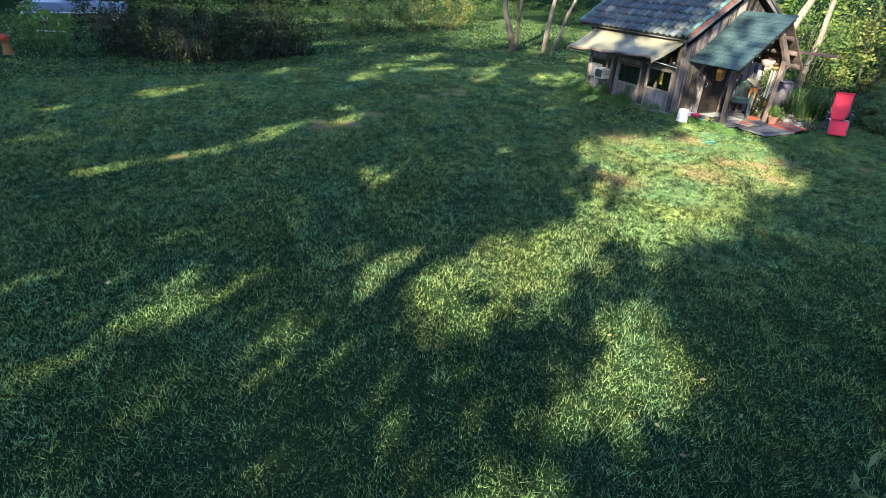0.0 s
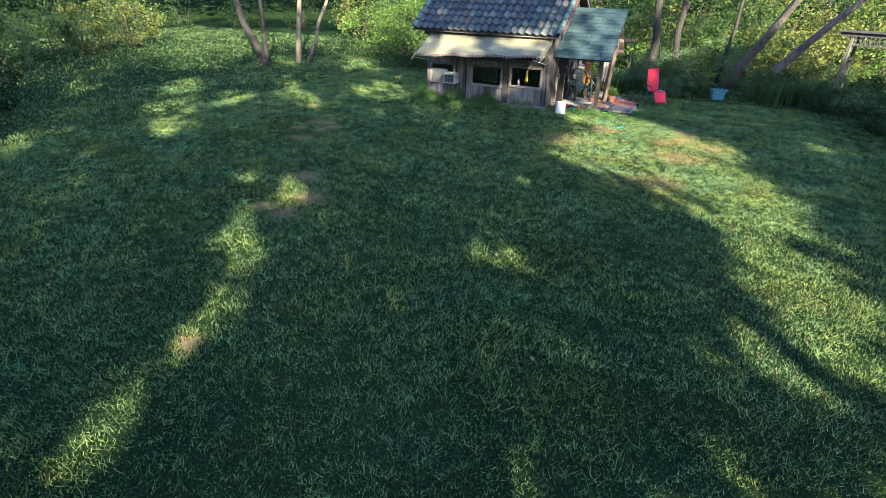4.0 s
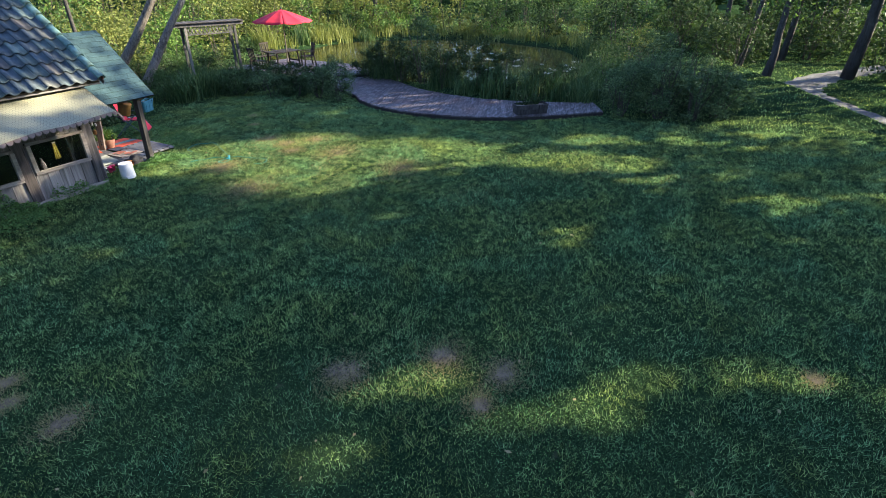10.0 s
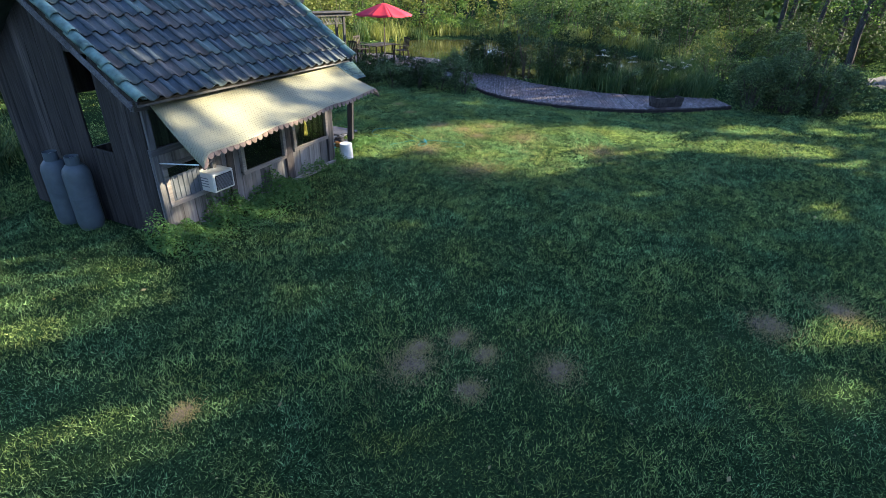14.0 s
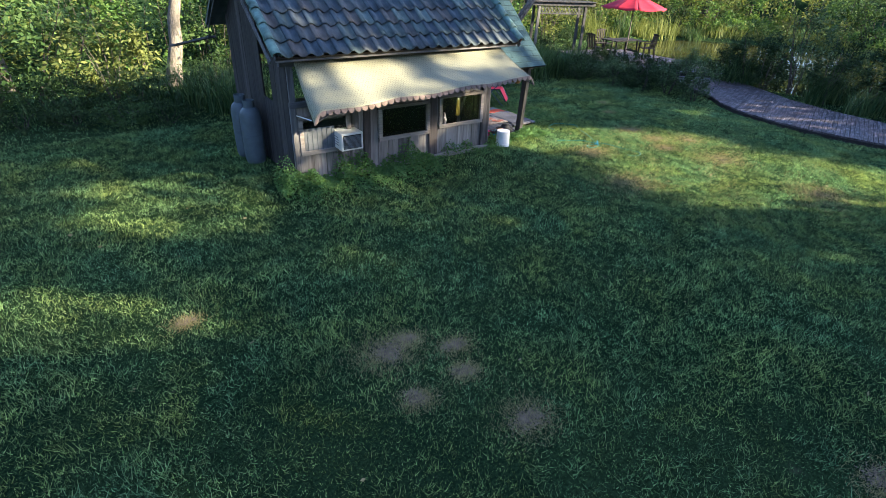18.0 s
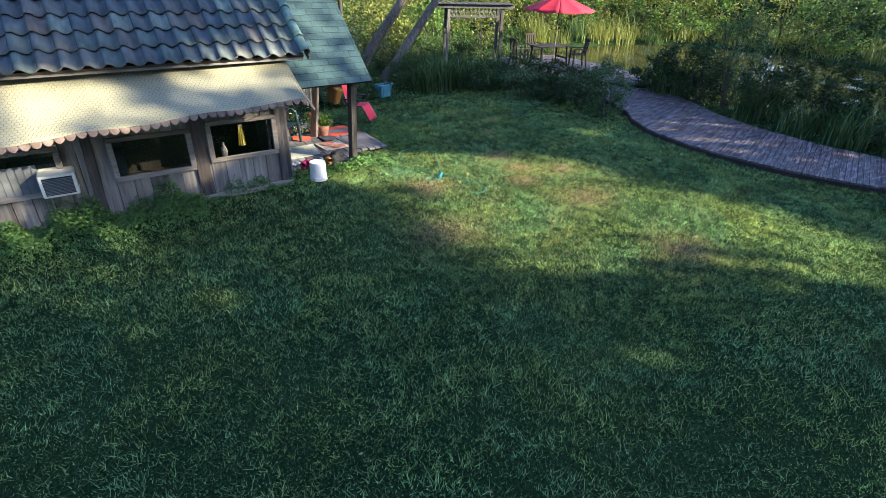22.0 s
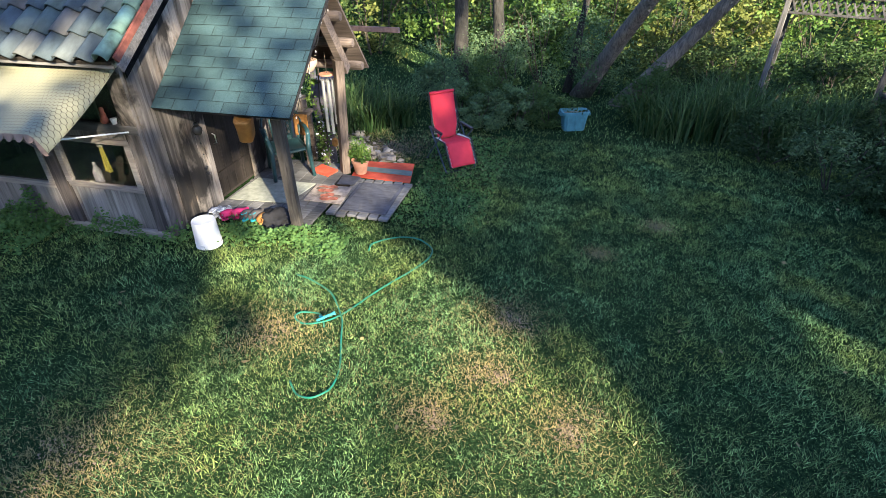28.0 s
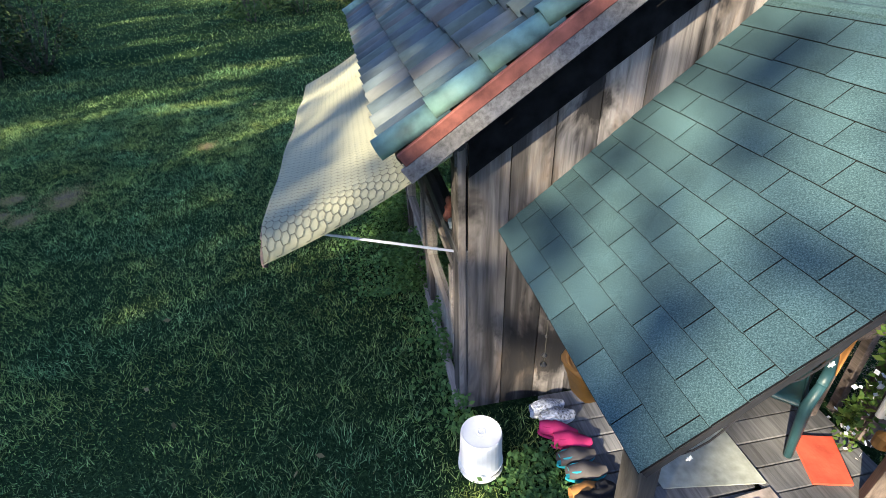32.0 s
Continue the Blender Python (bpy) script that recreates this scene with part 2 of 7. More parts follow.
def ground_material():
    k = Mat("lawn soil", 1.0, spec=0.0)
    p = k.world()
    fine = k.noise(p, 38.0, 6, 0.7)
    mid = k.noise(p, 3.0, 5, 0.6)
    big = k.noise(p, 0.32, 4, 0.6, 0.6)
    col = k.ramp(fine, [(0.3, (0.004, 0.011, 0.005)), (0.5, (0.013, 0.03, 0.013)), (0.72, (0.05, 0.092, 0.035))])
    col = k.mix(k.ramp(big, [(0.4, 0.0), (0.7, 0.55)]), col, k.ramp(fine, [(0.3, (0.013, 0.026, 0.01)), (0.7, (0.06, 0.1, 0.038))]))
    col = k.mix(k.ramp(mid, [(0.66, 0.0), (0.78, 0.5)]), col, (0.12, 0.1, 0.065))
    k.color(col)
    k.bump(fine, 0.9, 0.04)
    return k.m


M["ground"] = ground_material()


def deck_material():
    """Old planks: dark wood, worn pale along the fibres, sun streaks painted across, one plank unlike the next."""
    k = Mat("deck plank", 0.6, spec=0.25)
    src = k.shifted(k.co)
    grain = k.noise(k.scaled(src, (34, 1.6, 34)), 1.6, 6, 0.7, 0.4)
    # Cross streaks stand for sun falling between leaves, put into the colour.
    worn = k.noise(k.scaled(k.world(), (1.3, 4.5, 1.0)), 2.2, 6, 0.7, 0.6)
    wear_and_sun = k.math("ADD", k.math("MULTIPLY", grain, 0.6), k.math("MULTIPLY", worn, 0.55))
    col = k.ramp(grain, [(0.32, (0.014, 0.011, 0.011)), (0.52, (0.052, 0.038, 0.037)), (0.72, (0.13, 0.1, 0.1))])
    tone = k.ramp(k.info.outputs["Random"], [(0.0, 0.5), (0.5, 0.95), (1.0, 1.45)])
    col = k.mix(1.0, col, tone, "MULTIPLY")
    col = k.mix(k.ramp(wear_and_sun, [(0.56, 0.0), (0.68, 0.85)]), col, (0.25, 0.215, 0.23))
    col = k.mix(k.ramp(k.noise(k.world(), 0.9, 4), [(0.5, 0.0), (0.7, 0.55)]), col, k.mix(1.0, col, (1.15, 0.72, 0.6), "MULTIPLY"))
    k.color(col)
    k.bump(grain, 0.6, 0.008)
    return k.m


M["deck"] = deck_material()


def grass_material(name, warm, cool, through_light=0.4):
    """Blades that differ one by one, in patches of warmer and cooler green."""
    k = Mat(name, 0.7, spec=0.08)
    n = k.n.new("ShaderNodeNewGeometry")
    rnd = n.outputs["Random Per Island"]
    tone = k.noise(k.world(), 0.8, 4, 0.6, 0.6)
    deep = k.noise(k.world(), 2.6, 4, 0.65, 0.4)
    swath = k.noise(k.scaled(k.world(), (0.35, 1.5, 1.0)), 1.1, 4, 0.6, 0.8)
    spots = (0.0, 0.5, 1.0)
    col = k.mix(k.ramp(tone, [(0.38, 0.0), (0.62, 1.0)]), k.ramp(rnd, list(zip(spots, warm))), k.ramp(rnd, list(zip(spots, cool))))
    tuft = k.noise(k.world(), 23.0, 5, 0.75)
    col = k.mix(1.0, col, k.ramp(deep, [(0.32, 0.68), (0.68, 1.42)]), "MULTIPLY")
    col = k.mix(1.0, col, k.ramp(swath, [(0.35, 0.8), (0.65, 1.35)]), "MULTIPLY")
    col = k.mix(1.0, col, k.ramp(tuft, [(0.37, 0.38), (0.63, 1.85)]), "MULTIPLY")
    k.color(col)
    t = k.n.new("ShaderNodeBsdfTranslucent")
    k.l.new(k.mix(1.0, col, (1.0, 1.0, 0.7), "MULTIPLY"), t.inputs[0])
    mx = k.n.new("ShaderNodeMixShader")
    mx.inputs[0].default_value = through_light
    k.l.new(k.b.outputs[0], mx.inputs[1])
    k.l.new(t.outputs[0], mx.inputs[2])
    k.l.new(mx.outputs[0], k.n["Material Output"].inputs[0])
    return k.m


M["grass"] = grass_material("grass blades", [(0.046, 0.078, 0.027), (0.165, 0.225, 0.07), (0.32, 0.38, 0.128)], [(0.032, 0.078, 0.04), (0.1, 0.196, 0.092), (0.22, 0.34, 0.158)])
M["dry_grass"] = leaf("dry grass", (0.2, 0.165, 0.075), (0.35, 0.285, 0.13), (0.48, 0.41, 0.21), 0.7, 0.25)
M["fallen_leaf"] = leaf("fallen leaf", (0.12, 0.09, 0.04), (0.24, 0.19, 0.09), (0.38, 0.32, 0.17), 0.7, 0.1)
M["clover"] = leaf("ground cover", (0.042, 0.105, 0.038), (0.105, 0.21, 0.07), (0.21, 0.335, 0.105), 0.6, 0.4)
M["leaf_green"] = leaf("green leaves", (0.02, 0.046, 0.015), (0.055, 0.105, 0.034), (0.14, 0.195, 0.065))
M["leaf_lime"] = leaf("lime leaves", (0.016, 0.045, 0.012), (0.072, 0.145, 0.034), (0.25, 0.34, 0.085))
M["leaf_yellow"] = leaf("yellow green leaves", (0.034, 0.056, 0.016), (0.12, 0.145, 0.04), (0.27, 0.275, 0.09))
# Shaded leaf copies: shade is put into these darker and bluer colours.
M["leaf_shade"] = leaf("shaded blue green leaves", (0.027, 0.056, 0.03), (0.09, 0.155, 0.077), (0.2, 0.28, 0.13), 0.65, 0.25, spec=0.06)
M["leaf_brush"] = leaf("deep-shaded brush leaves", (0.008, 0.014, 0.007), (0.02, 0.033, 0.014), (0.05, 0.075, 0.03), 0.75, 0.15, spec=0.03)
M["leaf_dark"] = leaf("shaded leaves", (0.012, 0.023, 0.011), (0.032, 0.057, 0.023), (0.085, 0.13, 0.05), 0.7, 0.2, spec=0.05)
M["leaf_grey"] = leaf("grey green leaves", (0.016, 0.034, 0.014), (0.06, 0.105, 0.046), (0.27, 0.35, 0.17))
M["umbel"] = leaf("umbel blossom", (0.35, 0.36, 0.3), (0.5, 0.5, 0.44), (0.62, 0.62, 0.56), 0.7, 0.3)
# Lit copy of the reeds: sunshine is put into its paler colour.
M["reed_lit"] = leaf("sunlit reed blades", (0.05, 0.075, 0.02), (0.15, 0.18, 0.05), (0.36, 0.37, 0.14), 0.6, 0.35)
M["reed"] = leaf("reed blades", (0.014, 0.036, 0.012), (0.042, 0.09, 0.03), (0.19, 0.24, 0.1), 0.55, 0.25)


def bark(name, a, b):
    k = Mat(name, 0.9)
    s = k.scaled(k.co, (9, 9, 1.6))
    f = k.noise(s, 1.6, 7, 0.75, 1.6)
    k.color(k.mix(1.0, k.ramp(f, [(0.3, a), (0.7, b)]), k.ramp(k.noise(k.co, 0.9, 3), [(0.3, 0.6), (0.7, 1.2)]), "MULTIPLY"))
    k.bump(f, 1.0, 0.05)
    return k.m


M["bark"] = bark("bark", (0.013, 0.012, 0.011), (0.085, 0.079, 0.071))
M["bark_pale"] = bark("pale bark", (0.04, 0.034, 0.027), (0.36, 0.31, 0.25))
# Lit copy of the bark: sun on the trunks is put into the colour.
M["bark_lit"] = bark("sunlit furrowed grey bark", (0.022, 0.019, 0.016), (0.3, 0.26, 0.22))
M["twig"] = bark("twigs", (0.03, 0.025, 0.02), (0.13, 0.11, 0.085))


def gravel_material():
    k = Mat("gravel", 0.95)
    v = k.voronoi(k.world(), 26.0)
    n = k.noise(k.world(), 1.1, 5)
    col = k.ramp(v, [(0.05, (0.3, 0.295, 0.31)), (0.5, (0.1, 0.098, 0.102))])
    k.color(k.mix(1.0, col, k.ramp(n, [(0.3, 0.55), (0.7, 1.2)]), "MULTIPLY"))
    k.bump(v, 0.9, 0.03)
    return k.m


M["gravel"] = gravel_material()


def water_material():
    k = Mat("pond water", 0.06, spec=0.5)
    k.color(k.ramp(k.noise(k.world(), 0.5, 3), [(0.3, (0.018, 0.02, 0.008)), (0.7, (0.05, 0.05, 0.02))]))
    k.bump(k.noise(k.world(), 3.0, 3), 0.08, 0.02)
    return k.m


M["water"] = water_material()


def tile_material():
    k = Mat("glazed roof tile", 0.65, spec=0.18)
    f = k.noise(k.scaled(k.shifted(k.co), (1, 0.35, 1)), 9.0, 5, 0.65)
    hue = k.ramp(k.info.outputs["Random"], [(0.0, (0.06, 0.08, 0.092)), (0.22, (0.09, 0.104, 0.108)), (0.42, (0.1, 0.106, 0.104)), (0.56, (0.112, 0.103, 0.094)),
                                            (0.66, (0.084, 0.115, 0.11)), (0.8, (0.066, 0.09, 0.104)), (0.95, (0.14, 0.185, 0.17))], "CONSTANT")
    col = k.mix(1.0, hue, k.ramp(f, [(0.25, 0.42), (0.5, 0.85), (0.8, 1.35)]), "MULTIPLY")
    col = k.mix(k.ramp(k.noise(k.scaled(k.shifted(k.co), (1, 0.2, 1)), 3.0, 4), [(0.55, 0.0), (0.75, 0.5)]), col, (0.13, 0.135, 0.13))
    k.color(col)
    k.bump(k.noise(k.co, 60, 3), 0.25, 0.004)
    return k.m


M["tile"] = tile_material()


def shingle_material():
    k = Mat("green shingle", 0.95, spec=0.15)
    g = k.noise(k.co, 180.0, 3, 0.8)
    b = k.noise(k.shifted(k.co), 5.0, 4)
    col = k.ramp(g, [(0.34, (0.016, 0.036, 0.042)), (0.52, (0.042, 0.08, 0.088)), (0.72, (0.1, 0.155, 0.165))])
    tone = k.ramp(k.info.outputs["Random"], [(0.0, 0.88), (1.0, 1.1)])
    k.color(k.mix(1.0, k.mix(1.0, col, tone, "MULTIPLY"), k.ramp(b, [(0.3, 0.82), (0.7, 1.12)]), "MULTIPLY"))
    k.bump(g, 0.6, 0.004)
    return k.m


M["shingle"] = shingle_material()


def awning_material():
    k = Mat("awning cloth", 0.85, spec=0.2)
    n = k.noise(k.co, 1.4, 5)
    col = k.ramp(n, [(0.3, (0.235, 0.228, 0.155)), (0.7, (0.315, 0.305, 0.21))])
    spots = k.ramp(k.noise(k.co, 21.0, 3, 0.6), [(0.66, 0.0), (0.72, 0.6)])
    k.color(k.mix(spots, col, (0.16, 0.15, 0.12)))
    k.bump(k.noise(k.co, 240.0, 2), 0.2, 0.002)
    return k.m


M["awning"] = awning_material()
M["wire"] = plain("dull wire", (0.085, 0.08, 0.068), 0.6, 0.6)
M["print"] = plain("dark print", (0.085, 0.078, 0.058), 0.9)
M["scallop"] = plain("red scalloped trim", (0.18, 0.128, 0.105), 0.85, var=0.25)
M["steel_leg"] = plain("grey-blue enamel tube", (0.06, 0.08, 0.11), 0.45)
M["red_cloth"] = plain("red mesh cloth", (0.62, 0.035, 0.06), 0.8, var=0.08, scale=3)
M["red_canopy"] = plain("red umbrella cloth", (0.4, 0.014, 0.035), 0.8, var=0.1, scale=3)
M["black_metal"] = plain("black metal tube", (0.02, 0.02, 0.022), 0.45, 0.0)
M["white_plastic"] = plain("white plastic", (0.66, 0.66, 0.68), 0.5, var=0.05)
M["ac_grille"] = plain("grey grille", (0.15, 0.16, 0.175), 0.6)
M["ac_body"] = plain("ivory casing", (0.68, 0.67, 0.62), 0.5, var=0.06)
M["tank"] = plain("grey tank paint", (0.085, 0.105, 0.115), 0.45, var=0.07)
M["green_plastic"] = plain("dark green plastic", (0.019, 0.054, 0.064), 0.42, var=0.1)
M["turquoise"] = plain("turquoise plastic", (0.07, 0.22, 0.27), 0.5, var=0.1)
M["terracotta"] = plain("terracotta", (0.5, 0.25, 0.17), 0.85, var=0.12)
M["clay_pale"] = plain("pale clay", (0.5, 0.37, 0.31), 0.85, var=0.12)
M["hose"] = plain("green hose", (0.01, 0.15, 0.105), 0.4, var=0.1)
M["orange"] = plain("orange shell", (0.21, 0.1, 0.028), 0.6, var=0.15)
M["verge"] = plain("pale turquoise tile", (0.1, 0.175, 0.155), 0.6, var=0.3, scale=6)
M["towel"] = plain("yellow towel", (0.1, 0.08, 0.012), 0.95)
M["pink_rail"] = plain("faded pink paint", (0.2, 0.135, 0.125), 0.9, var=0.2)
M["sand"] = plain("tan sandy soil", (0.2, 0.155, 0.118), 0.98, var=0.25, scale=9, bump=0.8)
M["chrome"] = plain("aluminium", (0.85, 0.86, 0.88), 0.38, 1.0, 0.05)
M["chime"] = plain("bright chime tube", (0.6, 0.6, 0.62), 0.3, 0.7, 0.04)
M["trim_rust"] = plain("rust red trim", (0.19, 0.065, 0.05), 0.85, var=0.3)
M["rug_cream"] = plain("cream rug", (0.27, 0.28, 0.245), 0.95, var=0.12, scale=14)
M["rug_grey"] = plain("grey rubber mat", (0.055, 0.058, 0.078), 0.9, var=0.2, scale=5, bump=0.3)
M["rug_red"] = plain("red mat", (0.42, 0.065, 0.035), 0.95, var=0.12, scale=10)
M["rug_flower"] = plain("floral rug", (0.25, 0.21, 0.19), 0.95, var=0.3, scale=9)
M["stripe"] = plain("grey green stripe", (0.12, 0.15, 0.14), 0.95, var=0.12)
M["stone"] = plain("field stone", (0.2, 0.178, 0.16), 0.9, var=0.5, scale=4, bump=0.8)
M["soil"] = plain("soil", (0.2, 0.148, 0.105), 0.98, var=0.3, scale=12, bump=0.8)
M["barrel"] = plain("dusky plastic", (0.09, 0.08, 0.1), 0.6)
# Near-black: the room's dimness is put into the colour.
M["dark_inside"] = plain("painted room darkness", (0.018, 0.015, 0.014), 0.9)
M["truck_paint"] = plain("blue grey truck paint", (0.2, 0.25, 0.36), 0.35, 0.3, 0.05, 1.0, 0.02)
M["tyre"] = plain("tyre rubber", (0.02, 0.02, 0.02), 0.9)
M["cloth_pink"] = plain("pink canvas", (0.48, 0.03, 0.13), 0.9)
M["cloth_pale"] = plain("pale canvas", (0.34, 0.36, 0.42), 0.9, var=0.4, scale=60)
M["cloth_grey"] = plain("grey suede", (0.09, 0.08, 0.08), 0.95)
M["cloth_gold"] = plain("tan leather", (0.3, 0.14, 0.045), 0.9)
M["faded_red"] = plain("faded red print", (0.3, 0.1, 0.07), 0.95, var=0.3, scale=14)
M["cloth_black"] = plain("black cloth", (0.018, 0.018, 0.022), 0.95)
M["cyan"] = plain("cyan rubber", (0.02, 0.27, 0.34), 0.6)


def glass_material():
    k = Mat("window glass", 0.03, spec=0.5)
    k.color((0.85, 0.9, 0.87))
    k.b.inputs["Transmission Weight"].default_value = 1.0
    k.b.inputs["IOR"].default_value = 1.45
    return k.m


M["glass"] = glass_material()
M["globe"] = plain("smoky glass globe", (0.05, 0.045, 0.04), 0.12, 0.0, 0.1, 8.0, 0.0, 0.5)


# ---- ground ----
def smooth(a, b, v):
    t = np.clip((v - a) / (b - a), 0, 1)
    return t * t * (3 - 2 * t)


POND = (20.5, 3.5, 7.6, 9.0)


def pond_depth(x, y):
    """Below 1 inside the pond."""
    a = np.arctan2(y - POND[1], x - POND[0])
    r = 1 + 0.05 * np.sin(3 * a + 1) + 0.04 * np.sin(7 * a)
    return np.hypot((x - POND[0]) / POND[2], (y - POND[1]) / POND[3]) / r


def height(x, y):
    """The lie of the land: a flat lawn, a bank down to the drive, the pond's bowl and soft waves."""
    x, y = np.asarray(x, float), np.asarray(y, float)
    d = (x - 13.2) * 0.412 - (y + 16.1) * 0.911
    h = -0.6 * smooth(0.0, 1.2, d)
    h = h - 0.75 * (1 - smooth(0.82, 1.08, pond_depth(x, y)))
    h = h - 0.1 * smooth(7.2, 8.6, x) * smooth(-13.5, -11.5, y)
    far = smooth(16, 40, np.hypot(x, y + 4))
    h = h + 0.012 * np.sin(x * 1.3 + 0.7) * np.sin(y * 1.1) + far * 0.15 * np.sin(x * 0.21) * np.sin(y * 0.17 + 1)
    h = h + 4.5 * smooth(40, 110, np.hypot(x, y + 4)) + 0.05 * (1 - smooth(0.3, 1.2, np.hypot(np.maximum(np.abs(x + 2.1) - 2.1, 0), np.maximum(np.abs(y - 1.7) - 1.7, 0))))
    return h


def axis_steps():
    inner = np.arange(-40, 40.01, 0.5)
    outer = 40 * 1.18 ** np.arange(1, 20)
    return np.concatenate([-outer[::-1], inner, outer])


def build_ground():
    s = axis_steps()
    gx, gy = np.meshgrid(s, s - 4.0, indexing="ij")
    v = np.stack([gx, gy, height(gx, gy)], -1).reshape(-1, 3)
    n = len(s)
    i, j = np.meshgrid(np.arange(n - 1), np.arange(n - 1), indexing="ij")
    a = (i * n + j).ravel()
    f = np.stack([a, a + n, a + n + 1, a + 1], -1)
    ob = bulk("ground", v, f, M["ground"], smooth=True)
    tagged(ob, "green mown lawn on flat ground with worn bare spots", "lawn", kind="structure")


build_ground()


def build_water():
    bm = bmesh.new()
    n = 48
    vs = []
    for k in range(n):
        a = k * math.tau / n
        vs.append(bm.verts.new((POND[0] + POND[2] * 1.15 * math.cos(a), POND[1] + POND[3] * 1.15 * math.sin(a), -0.3)))
    bm.faces.new(vs)
    tagged(mesh_object("pond_water", bm, M["water"]), "still brown pond water reflecting the bank", "pond", kind="structure")


build_water()


def build_drive():
    line = [(5.0, -22.0), (10.0, -19.7), (14.0, -17.7), (16.9, -16.2), (19.5, -14.8), (21.6, -14.1), (24.0, -14.6), (27.0, -16.2), (31.0, -19.0), (38.0, -27.0)]
    pts = []
    for i in range(len(line) - 1):
        p0, p1, p2, p3 = (Vector((*line[max(0, min(len(line) - 1, i + k))], 0)) for k in (-1, 0, 1, 2))
        for k in range(8):
            t = k / 8
            pts.append(0.5 * ((2 * p1) + (p2 - p0) * t + (2 * p0 - 5 * p1 + 4 * p2 - p3) * t * t + (3 * p1 - p0 - 3 * p2 + p3) * t ** 3))
    bm = bmesh.new()
    rows = []
    for i, p in enumerate(pts):
        d = (pts[min(i + 1, len(pts) - 1)] - pts[max(i - 1, 0)]).normalized()
        s = Vector((-d.y, d.x, 0))
        rows.append([])
        for k in range(7):
            w = (k / 6 - 0.5) * (1.75 + 0.25 * math.sin(i * 1.7) * (1 if k in (0, 6) else 0))
            q = p + s * w
            rows[-1].append(bm.verts.new((q.x, q.y, float(height(q.x, q.y)) + 0.03 - (0.05 if k in (0, 6) else 0) + 0.02 * (k == 3))))
    for a, b in zip(rows, rows[1:]):
        for k in range(6):
            bm.faces.new((a[k], a[k + 1], b[k + 1], b[k]))
    tagged(mesh_object("driveway", bm, M["gravel"], smooth=True), "pale grey gravel drive between the trees", "driveway", kind="structure")


build_drive()

# ---- cabin ----
CAB_W, CAB_D = 4.2, 3.3
EAVE_Y, EAVE_Z, SLOPE = -0.43, 2.27, math.atan(0.70)
RIDGE_Y = 1.65
RIDGE_Z = EAVE_Z + (RIDGE_Y - EAVE_Y) * 0.70
cabin = thing("cabin", label="small weathered grey board cabin with a tiled roof", category="cabin")


def board_wall(name, a, b, base, top, holes=(), width=0.24, thick=0.03, material="board", parent=None, rng=random.Random(3)):
    """Upright boards, each a piece, from a to b in plan; top is a function of the way along; holes are (s0, s1, z0, z1)."""
    parent = parent or cabin
    a, b = Vector((*a, 0)), Vector((*b, 0))
    d = (b - a).normalized()
    L = (b - a).length
    cuts = sorted({0.0, L, *[h[0] for h in holes], *[h[1] for h in holes]})
    edges = []
    for c0, c1 in zip(cuts, cuts[1:]):
        n = max(1, round((c1 - c0) / width))
        for k in range(n):
            edges.append((c0 + (c1 - c0) * k / n, c0 + (c1 - c0) * (k + 1) / n))
    nrm = Vector((d.y, -d.x, 0))
    for s0, s1 in edges:
        spans = [(base, None)]
        for h in holes:
            if s0 >= h[0] - 1e-4 and s1 <= h[1] + 1e-4:
                spans = [(base, h[2]), (h[3], None)]
        for z0, z1 in spans:
            t0, t1 = (z1, z1) if z1 is not None else (top(s0), top(s1))
            if min(t0, t1) - z0 < 0.03:
                continue
            bm = bmesh.new()
            g, out = 0.004, rng.uniform(0, 0.008)
            zb = z0 + (rng.uniform(-0.03, 0.01) if z0 == base else 0)
            q = [(s0 + g, zb), (s1 - g, zb), (s1 - g, t1), (s0 + g, t0)]
            c = a + d * (s0 + s1) / 2
            org = Vector((c.x, c.y, (z0 + t0) / 2))
            f = [bm.verts.new(a + d * s + nrm * out + Vector((0, 0, z)) - org) for s, z in q]
            k = [bm.verts.new(v.co - nrm * thick) for v in f]
            bm.faces.new(f)
            bm.faces.new(k[::-1])
            for i in range(4):
                bm.faces.new((f[i], k[i], k[(i + 1) % 4], f[(i + 1) % 4]))
            bmesh.ops.recalc_face_normals(bm, faces=bm.faces)
            ob = part("board", bm, M[material], parent)
            ob.location = org


def roof_z(y):
    return EAVE_Z + (min(y, 2 * RIDGE_Y - y) - EAVE_Y) * 0.70


FRONT = [(0.12, 1.05, 0.56, 1.2), (1.62, 2.72, 0.6, 1.22), (2.95, 4.02, 0.66, 1.28)]
board_wall("front_wall", (-CAB_W, 0), (0, 0), 0.02, lambda s: 1.42, FRONT, 0.22)
board_wall("gable_wall", (0, 0), (0, CAB_D), 0.05, lambda s: roof_z(s) - 0.14, [(1.02, 1.84, 0.05, 1.62)], 0.27, material="gable", rng=random.Random(5))
# The left gable takes the darker boards, with its shade painted in.
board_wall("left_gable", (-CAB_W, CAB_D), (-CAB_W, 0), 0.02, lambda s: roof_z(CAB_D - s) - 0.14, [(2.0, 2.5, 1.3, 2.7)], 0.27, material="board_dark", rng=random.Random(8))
board_wall("back_wall", (0, CAB_D), (-CAB_W, CAB_D), 0.02, lambda s: roof_z(CAB_D) - 0.12, [(2.1, 3.7, 0.7, 1.7)], 0.5)


